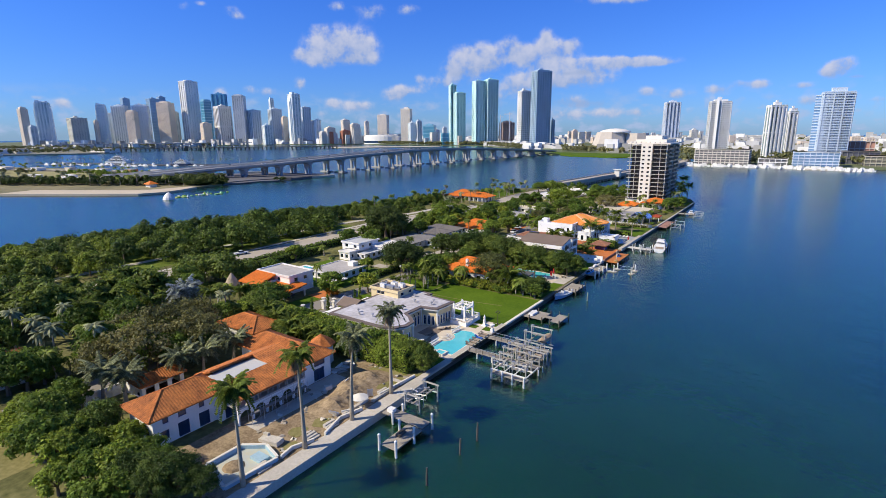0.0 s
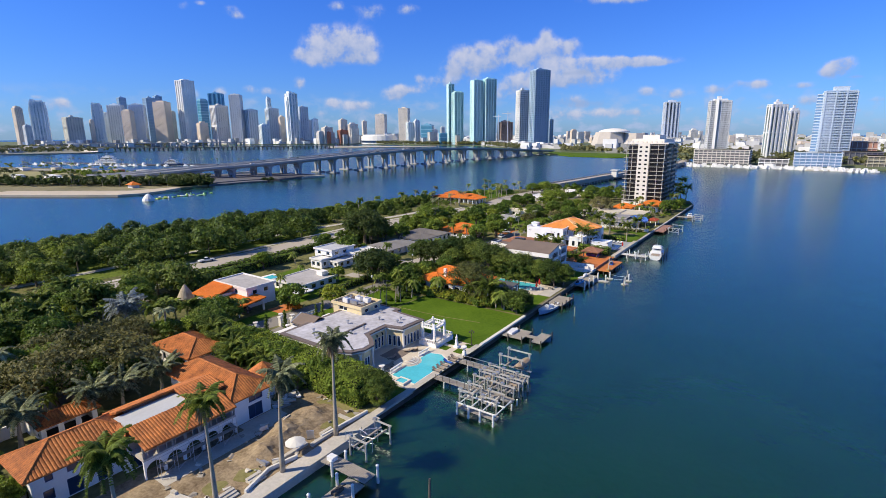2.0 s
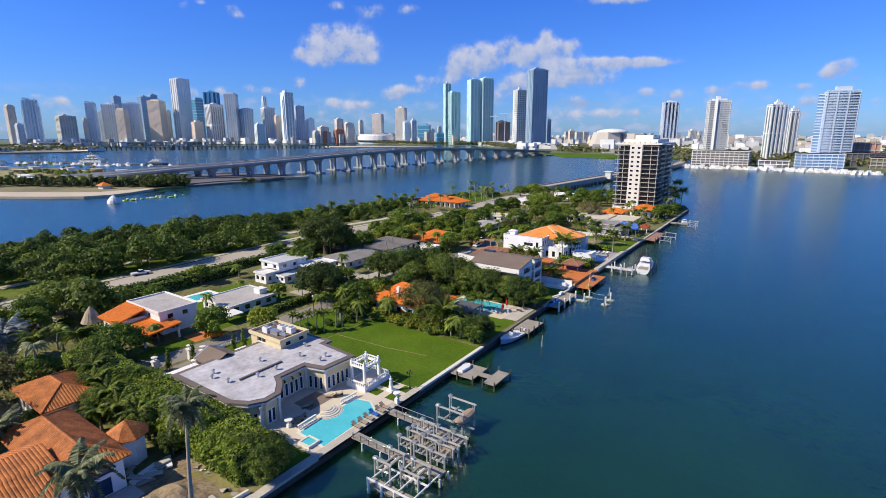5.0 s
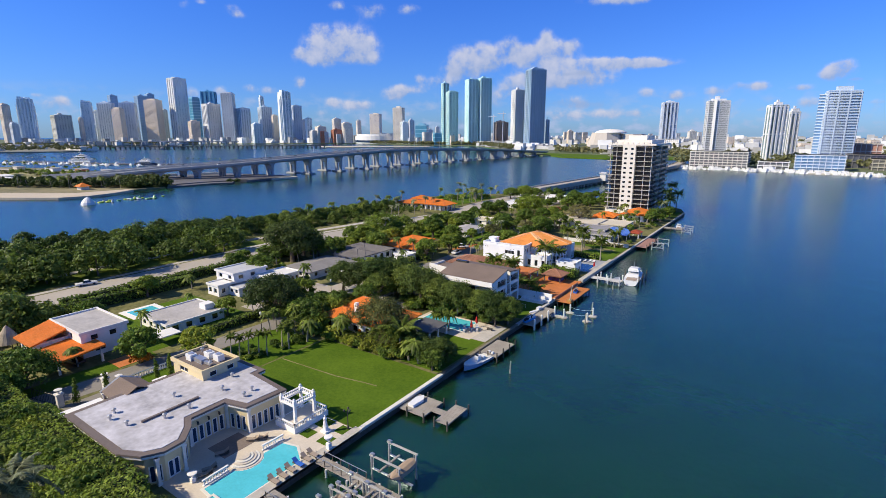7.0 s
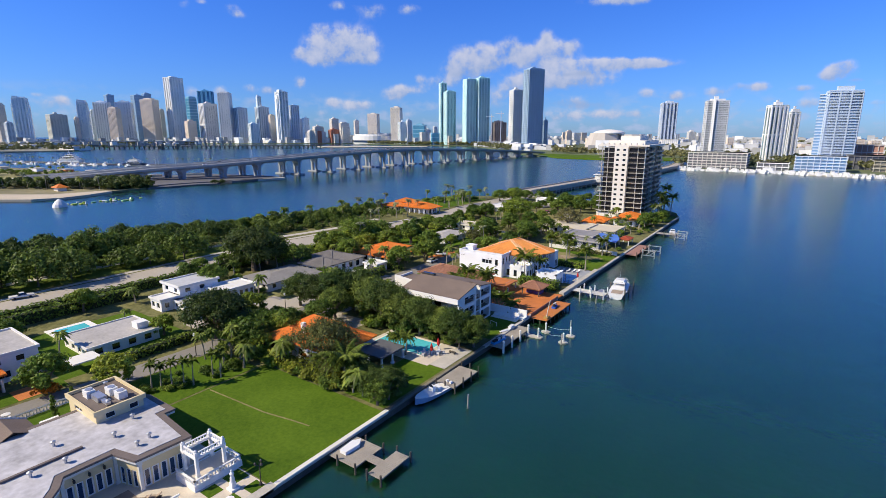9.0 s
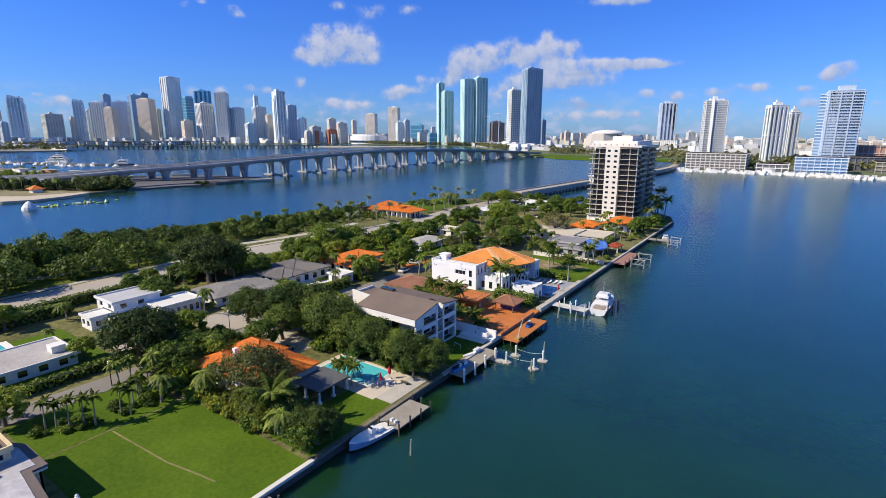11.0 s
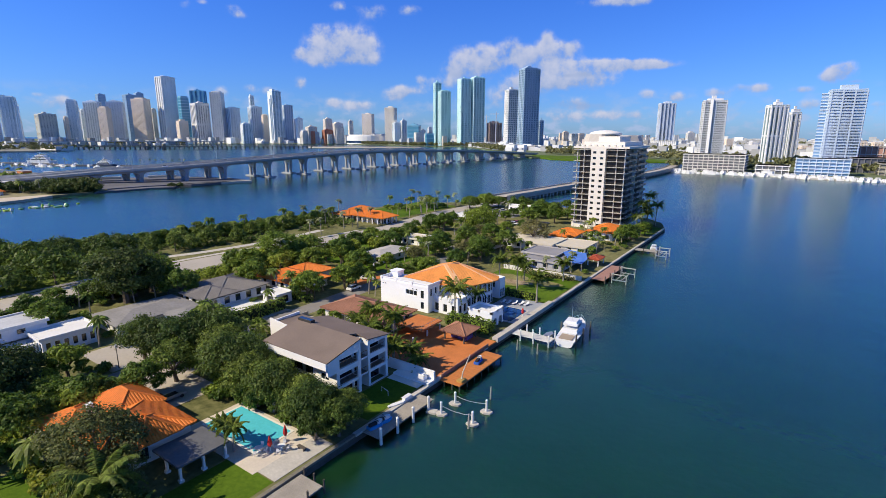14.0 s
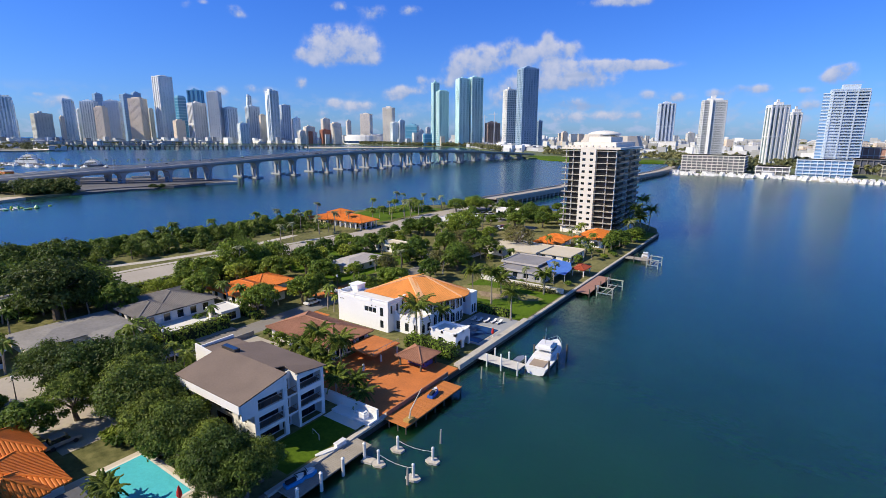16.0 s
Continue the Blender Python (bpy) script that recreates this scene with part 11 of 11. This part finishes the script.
palm(-16.6, 120.6, 4.4, L_PALM, 63, "coconut palm with long arching fronds", (-0.3, -0.2), 20, 3.6, "coconut palms", 0.8, 0.2)
plant("grey_olive", -19.4, 123.0, 1.16, 10)
plant("grey_olive", -14.4, 122.0, 0.78, 80)
plant("fine2", -2.2, 121.2, 0.62, 120)
plant("round2", -2.4, 118.6, 0.5, 220)
plant("fine2", -4.2, 119.8, 0.6, 320)
plant("fine2", -2.4, 124.0, 0.42, 60)
for i in range(15):
    plant("bush3", -31 + i * 1.45, 118.9 + 0.5 * math.sin(i * 2.3), 0.95 + 0.25 * math.sin(i * 1.7), i * 67)
plant("fine2", -7.6, 120.8, 0.62, 20)
plant("small", -30.0, 122.0, 0.9, 80)
plant("round2", -3.4, 119.6, 0.5, 30)
scatter(["fpalm2", "fpalm", "bush", "bush2"], 16, -45, 112, -33, 130, 43, 0.7, 1.0, 2.0)
plant("banyan", -51.6, 119.6, 1.12, 60)
plant("banyan", -55.4, 123.0, 1.0, 160)
plant("banyan", -49.0, 146.8, 0.92, 200)
plant("banyan", -44.4, 149.0, 0.85, 20)
plant("fine2", -53.4, 145.2, 0.95, 120)
plant("fine2", -42.6, 148.4, 1.15, 80)
plant("fine2", -39.0, 152.6, 1.15, 20)
plant("fine", -38.6, 143.6, 0.95, 70)
for x, y, s, k in ((-33.5, 150.5, 1.15, "fine"), (-27.6, 147.8, 1.12, "fine2"), (-21.8, 147.2, 1.0, "fine"), (-15.6, 147.6, 0.92, "fine2"), (-10.4, 149.0, 0.82, "fine"), (-5.6, 147.6, 0.86, "fine2"), (-2.6, 151.2, 0.72, "fine"), (-1.6, 148.4, 0.74, "fine"), (-3.6, 145.6, 0.55, "fine2"), (-8.0, 147.2, 0.8, "fine"), (-18.6, 150.4, 0.84, "fine"), (-24.6, 151.0, 0.95, "fine2"), (-29.6, 153.2, 0.95, "fine")):
    plant(k, x, y, s, x * 31)
scatter(["bush2", "bush", "fpalm2"], 26, -34, 144.5, -5, 152.5, 99, 0.7, 1.15, 1.6)
plant("fine", -12.8, 147.6, 0.72, 20)
plant("fine2", -18.8, 146.8, 0.7, 70)
palm(-13.4, 137.2, 3.8, L_PALM, 66, "coconut palm beside a pool", (0.4, 0), 18, 2.3, "coconut palms", 0.8, 0.14)
palm(-11.0, 137.0, 4.2, L_PALM, 64, "coconut palm beside a pool", (0.4, 0), 18, 2.3, "coconut palms", 0.8, 0.14)
palm(-15.6, 137.4, 3.0, L_PALM, 65, "coconut palm beside a pool", (0.4, 0.2), 14, 1.9, "coconut palms", 0.8, 0.16)
# palms and shrubs round the patio houses
for x, y, hh in ((-22.2, 178.8, 7.4), (-16.6, 179.0, 7.2), (-19.6, 174.6, 5.4), (-24.4, 176.4, 5.6)):
    palm(x, y, hh, L_PALM, int(y * 5 + x), "green coconut palm beside a house", (0.4, -0.3), 34, 3.5, "coconut palms", 0.75, 0.18)
for x, y, hh in ((-14.6, 172.4, 4.4), (-16.8, 175.2, 4.6), (-10.8, 172.2, 3.6), (-8.2, 174.2, 3.4), (-13.0, 174.4, 3.2), (-5.5, 172.6, 2.4)):
    palm(x, y, hh, L_PALM, int(y * 3 - x), "young green palm beside a patio", (0.2, 0.1), 22, 3.0, "young palms", 0.7, 0.14)
hedge("patio_hedge", -14.5, 195.4, -2.6, 198.4, 2.6, L_MID, "dense green hedge beside a patio", 7, 0.28, 9.0)
palm(-14.6, 199.8, 8.2, L_PALM, 71, "tall royal palm before a white villa", (0, 0), 38, 4.6, "royal palms", 0.75, 0.22)
palm(-12.6, 207.0, 5.6, L_PALM, 72, "royal palm before a white villa", (0, 0), 20, 2.8, "royal palms", 0.75, 0.2)
hedge("garden_hedge", -28, 223.6, -5, 226.0, 1.9, L_MID, "clipped green garden hedge", 9, 0.28, 7.0)
for x, y, hh in ((-18.4, 229.4, 9.0), (-12.8, 229.8, 9.4), (-3.4, 222.8, 7.4), (-5.4, 246.8, 6.2), (-15.5, 240.0, 5.0)):
    palm(x, y, hh, L_PALM, int(x * -9 + y), "royal palm on a sunny lawn", (0, 0), 28, 3.7, "royal palms", 0.75, 0.22)
structure("plot_wall", Solid().box(-28, 250.2, G, -1, 250.6, 2.7).box(-45, 270, G, -44.7, 300, 2.9), M_PALE, "pale garden wall between plots", "wall")
hedge("wall_hedge", -20, 248.0, -3, 249.8, 1.2, L_DRY, "brownish trimmed hedge along a wall", 10, 0.28, 6.0)
# gardens of the second row
scatter(["round", "small", "fpalm", "fpalm2", "bush", "round3"], 13, -100, 66, -53, 122, 51, 0.6, 0.9, 4.0)
scatter(["round", "round2", "small", "fpalm", "bush2"], 26, -104, 136, -53, 172, 52, 0.6, 0.95, 4.0)
scatter(["round", "round2", "small", "fpalm", "fpalm2", "round3"], 30, -98, 186, -53, 232, 53, 0.6, 1.0, 4.0)
scatter(["round", "round2", "round3", "small", "fpalm"], 24, -92, 232, -53, 275, 54, 0.6, 1.0, 4.0)
scatter(["round", "round2", "round3", "fpalm", "fpalm2"], 20, -92, 275, -42, 345, 55, 0.65, 1.0, 4.5)
scatter(["round", "round2", "small", "fpalm"], 20, -46, 200, -39, 300, 57, 0.6, 0.95, 3.0)
scatter(["round", "fpalm", "bush", "small"], 14, -46, 150, -34, 182, 58, 0.55, 0.9, 3.0)
scatter(["fpalm", "bush2", "fpalm2", "small"], 14, -42, 270, -8, 318, 59, 0.5, 0.8, 3.2)
scatter(["fpalm", "bush2", "fpalm2", "bush"], 16, -24, 300, -3, 342, 60, 0.6, 0.9, 2.6)
scatter(["round2", "round", "fpalm"], 10, -9, 306, -3, 346, 66, 0.5, 0.75, 2.4)
for x, y, hh in ((-9.5, 346, 7.0), (-6.4, 352, 8.5), (-9.0, 360, 9.5), (-5.2, 366, 10.5), (-7.0, 357, 16.0), (-8.2, 350, 13.0)):
    palm(x, y, hh, L_PALM, int(y), "tall full coconut palm beside a tower", (0.4, -0.2), 30, 4.4, "palms beside the tower", 0.75, 0.24)
plant("banyan", -93.4, 159.5, 1.55, 30)
plant("banyan", -97.4, 163.5, 1.2, 200)
plant("wide2", -98.0, 168.0, 1.2, 130)
plant("wide2", -97.0, 212.0, 1.15, 200)
plant("fpalm3", -93.0, 209.0, 1.0, 20)
scatter(["round", "round2", "round3", "fpalm", "small", "olive"], 20, -62, 200, -40, 300, 95, 0.55, 0.9, 3.6)
scatter(["round", "round2", "round3", "fpalm", "fpalm3", "bush"], 16, -90, 206, -54, 330, 96, 0.5, 0.85, 4.0)
scatter(["fpalm", "fpalm3", "bush", "fpalm2"], 20, -30, 250, -3, 342, 97, 0.6, 0.95, 2.4)
scatter(["bush", "bush2", "fpalm2", "round3", "bush3"], 40, -66, 120, -36, 196, 98, 0.5, 0.9, 2.2)
plant("wide2", -70.0, 305.0, 1.2, 10)
# park belt along the far shore of the island
def by_shore(a, b):
    return lambda x, y: a < x - shore_x(y) < b


belt("shore_trees", "dense green trees along the island's far shore", 120, -215, -60, -140, 285, 62, 3.0, 4.8, L_DARK, by_shore(2, 15), wide=1.25, low=0.3)
belt("shore_trees", "bright green trees along the island's far shore", 100, -215, -60, -140, 280, 68, 3.0, 4.7, L_PARK, by_shore(2, 17), wide=1.25, low=0.3)
spots = []
ru = random.Random(171)
while len(spots) < 520:
    y = ru.uniform(-40, 292)
    spots.append((shore_x(y) + ru.uniform(1.0, 9.0), y, G - 1.2))
wood("shore_scrub", spots, "dense low green scrub along the island's far shore", 172, 4.4, L_DARK, 10, 34, 0.07)
spots = [(shore_x(y) + ru.uniform(8, 34), y, G - 0.9) for y in [ru.uniform(176, 288) for _ in range(150)]]
spots = [p for p in spots if p[0] < -121.5 and is_free(p[0], p[1])]
wood("roadside_scrub", spots, "low mixed scrub between the shore and the road", 174, 3.2, L_PARK, 9, 30, 0.085)
for k in range(12):
    y = 214 + k * 6.6
    plant(("fpalm2", "fpalm", "fpalm2")[k % 3], shore_x(y) + ru.uniform(4, 16), y, ru.uniform(1.0, 1.3), k * 77)
belt("park_trees", "dark green shade trees of the park belt", 60, -205, -60, -128, 92, 61, 5.4, 8.2, L_DEEP, by_shore(18, 90), wide=1.25, low=0.3)
belt("park_trees", "leafy shade trees of the park belt", 60, -205, -60, -128, 92, 71, 5.4, 8.0, L_PARK, by_shore(18, 90), wide=1.25, low=0.3)
belt("park_trees", "olive green shade trees of the park belt", 24, -200, -60, -128, 90, 76, 6.0, 7.8, L_LIGHT, by_shore(18, 90))
belt("park_trees", "green shade trees along the park road", 22, -160, 88, -128.5, 165, 67, 7.0, 10.4, L_PARK, wide=1.25, low=0.3)
belt("park_trees", "dark shade trees near the far shore", 40, -200, 96, -150, 190, 72, 4.6, 7.4, L_DEEP, by_shore(10, 34), wide=1.25, low=0.3)
belt("park_trees", "mixed green trees by the straight road", 16, -170, 170, -140, 230, 63, 5.0, 6.4, L_PARK, wide=1.25, low=0.3)
belt("lane_trees", "tall mixed trees shading the main road", 30, -104, -20, -88, 84, 81, 4.4, 9.4, L_PARK)
belt("lane_trees", "dense dark trees round hidden gardens", 34, -103, -40, -56, 20, 73, 4.5, 7.6, L_DEEP)
belt("lane_trees", "tall mixed trees beside the main road", 9, -101, 196, -92, 228, 84, 4.2, 7.4, L_DARK)
belt("lane_trees", "bright green trees beside the main road", 9, -98, 176, -88, 226, 85, 4.0, 5.4, L_LIGHT)
belt("lane_trees", "dense green trees beyond the gardens", 10, -98, 285, -90, 330, 74, 4.0, 4.2, L_MID)
belt("lane_trees", "dark trees at the island's tip", 15, -98, 350, -42, 394, 56, 5.0, 6.4, L_DARK)
hedge("road_hedge", -104.5, 92, -101.5, 170, 2.6, L_DARK, "tall dark clipped hedge along the main road", 25, 0.34, 5.0)
hedge("road_hedge", -104.0, 172, -101.4, 226, 2.0, L_MID, "clipped green hedge along the main road", 26, 0.34, 5.0)
scatter(["fpalm", "fpalm3", "bush", "fpalm2"], 26, -158, 268, -124, 372, 64, 0.7, 1.0, 3.6)
scatter(["fpalm3", "fpalm"], 10, -126.5, 240, -121, 345, 65, 0.8, 1.0, 6.0)
plant("wide2", -108.5, 378.0, 0.9, 10)


rw = random.Random(77)
spots = []
while len(spots) < 520:
    u = rw.random()
    px, py = -402 - 300 * u + rw.uniform(-30, 4) * (0.6 + u), 252 - 190 * u + rw.uniform(-8, 24)
    if abs(px - KX) > 8 or py > KY + 5:
        spots.append((px, py, 1.5))
wood("islet_trees", spots, "belt of dark green palms and trees behind a beach", 1, 7.0, L_SHADE, 8, 34, 0.085)
spots = [(-397 - 62 * rw.random(), 246 + 32 * rw.random(), 0.6) for _ in range(90)]
wood("islet_trees", spots, "tall dark trees at the flat island's end", 9, 8.6, L_SHADE, 10, 40, 0.075)
spots = [(-394 - 16 * rw.random(), 252 + 20 * rw.random(), -0.6) for _ in range(36)] + [(-384 + rw.uniform(-3, 1), 330 + rw.uniform(-5, 5), 0.2) for _ in range(7)]
wood("shore_mangrove", spots, "dark mangrove overhanging the quay's end", 19, 4.6, L_SHADE, 10, 40, 0.09)
spots = [(rw.uniform(-1250, -420), 0, 1.5) for _ in range(120)]
spots = [(x, 0.30 * (x + 412) + 250 + rw.choice((rw.uniform(-40, -10), rw.uniform(52, 70))), z) for x, _, z in spots]
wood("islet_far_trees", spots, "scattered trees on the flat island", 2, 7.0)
spots = [(x, 0.24 * (x + 412) + 300 + rw.uniform(-8, 8), 1.5) for x in [rw.uniform(-660, -470) for _ in range(46)]]
wood("islet_back_trees", spots, "low green trees along the flat island's marina side", 12, 7.0, L_MID)
for i in range(34):
    u = i / 33 * 3.999
    k = int(u)
    (xa, ya), (xb, yb) = QUAY[k], QUAY[k + 1]
    plant("fpalm3", xa + (xb - xa) * (u - k) + rw.uniform(-4, 2), ya + (yb - ya) * (u - k) + rw.uniform(0, 8), rw.uniform(0.7, 1.0), i * 53)
for i in range(30):
    x = -960 + 320 * rw.random()
    plant(rw.choice(("fpalm", "fpalm2", "fpalm3")), x, 0.30 * (x + 960) + 212 + rw.uniform(-12, 14), rw.uniform(0.9, 1.4), i * 31)
for i in range(40):
    u = rw.random()
    plant(rw.choice(("fpalm", "fpalm3")), -402 - 220 * u + rw.uniform(-12, -4), 226 - 112 * u + rw.uniform(8, 22), rw.uniform(1.0, 1.35), i * 47)
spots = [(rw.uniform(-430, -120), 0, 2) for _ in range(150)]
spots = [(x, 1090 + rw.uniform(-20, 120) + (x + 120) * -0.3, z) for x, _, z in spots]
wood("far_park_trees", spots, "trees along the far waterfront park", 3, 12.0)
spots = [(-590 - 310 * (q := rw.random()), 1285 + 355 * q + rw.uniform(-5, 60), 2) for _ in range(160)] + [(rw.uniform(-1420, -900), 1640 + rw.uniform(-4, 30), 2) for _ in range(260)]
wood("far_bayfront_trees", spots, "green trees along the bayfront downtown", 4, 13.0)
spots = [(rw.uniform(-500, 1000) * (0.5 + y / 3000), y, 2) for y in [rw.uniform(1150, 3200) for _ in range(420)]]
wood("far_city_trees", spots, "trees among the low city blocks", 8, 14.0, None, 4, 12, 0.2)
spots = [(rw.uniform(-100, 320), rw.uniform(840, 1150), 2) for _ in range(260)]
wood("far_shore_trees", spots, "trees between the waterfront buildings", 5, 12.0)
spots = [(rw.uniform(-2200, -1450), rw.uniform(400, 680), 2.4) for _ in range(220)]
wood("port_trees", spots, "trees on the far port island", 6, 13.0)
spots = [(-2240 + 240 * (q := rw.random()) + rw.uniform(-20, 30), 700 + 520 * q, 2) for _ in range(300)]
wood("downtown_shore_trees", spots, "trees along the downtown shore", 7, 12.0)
hedge("back_hedge", -98, 84, -95.6, 124, 3.0, L_DARK, "tall dark clipped hedge behind gardens", 21, 0.34, 5.0)
hedge("lane_hedge", -56.4, 100, -54.2, 122, 1.8, L_DARK, "clipped dark green hedge along a lane", 22, 0.3, 6.0)
hedge("lane_hedge", -67, 186.8, -54, 189.2, 1.9, L_MID, "clipped green hedge beside a terrace", 23, 0.3, 6.0)
hedge("front_hedge", -67.8, 164.6, -57.6, 167.0, 2.0, L_LIGHT, "bright green hedge before a bungalow", 24, 0.3, 6.0)
plant("flower", -52.6, 88.0, 1.3, 0)
scatter(["round2", "round", "bush2", "small", "fpalm2"], 24, -46, 117.5, -34.5, 137, 93, 0.55, 0.8, 2.0)
scatter(["bush3", "bush"], 12, -34, 118, -19, 121.2, 94, 0.6, 0.9, 1.6)
plant("flower", -26.0, 124.0, 0.8, 50)

# the planted tip of the island by the causeway
for kind, x, y, sz in (("wide2", -112, 364, 0.85), ("wide2", -106, 371, 0.9), ("wide", -100, 378, 0.8), ("fpalm3", -148, 352, 1.1), ("fpalm", -140, 350, 0.9), ("fpalm2", -136, 356, 1.2), ("fpalm", -133, 348, 0.8),
                       ("fpalm2", -130, 345, 1.2), ("fpalm2", -128, 352, 1.3), ("fpalm", -126, 360, 1.0), ("fpalm3", -124, 366, 0.9), ("bush2", -134, 351, 1.3), ("bush2", -128, 357, 1.4), ("bush", -139, 345, 1.2),
                       ("round", -66, 372, 0.8), ("round2", -58, 366, 0.85), ("round3", -53, 356, 0.8), ("round2", -64, 352, 0.8), ("round", -48, 368, 0.8), ("fpalm", -72, 356, 0.9), ("fpalm3", -78, 350, 0.8), ("round2", -49, 344, 0.85),
                       ("olive", -37, 293, 1.15), ("round2", -60, 336, 0.85), ("fpalm", -52, 330, 0.9), ("bush2", -147, 338, 1.5), ("fpalm2", -144, 345, 1.3), ("bush", -150, 332, 1.5), ("fpalm2", -140, 358, 1.3), ("bush2", -141, 339, 1.4), ("fpalm2", -86, 332, 1.2), ("bush2", -78, 328, 1.4), ("round", -72, 334, 0.7)):
    plant(kind, x, y, sz, x * 7.3 % 360)
hedge("terrace_hedge", -70.4, 165.8, -54.4, 168.2, 3.2, L_MID, "ivy-covered garden wall round a white terrace", 31, 0.3, 6.0)
hedge("terrace_hedge", -56.8, 168.4, -54.4, 181.0, 3.0, L_MID, "ivy-covered garden wall along a lane", 32, 0.3, 6.0)
plant("fpalm", -59.0, 178.6, 0.7, 40)
plant("bush", -66.0, 179.5, 0.7, 10)
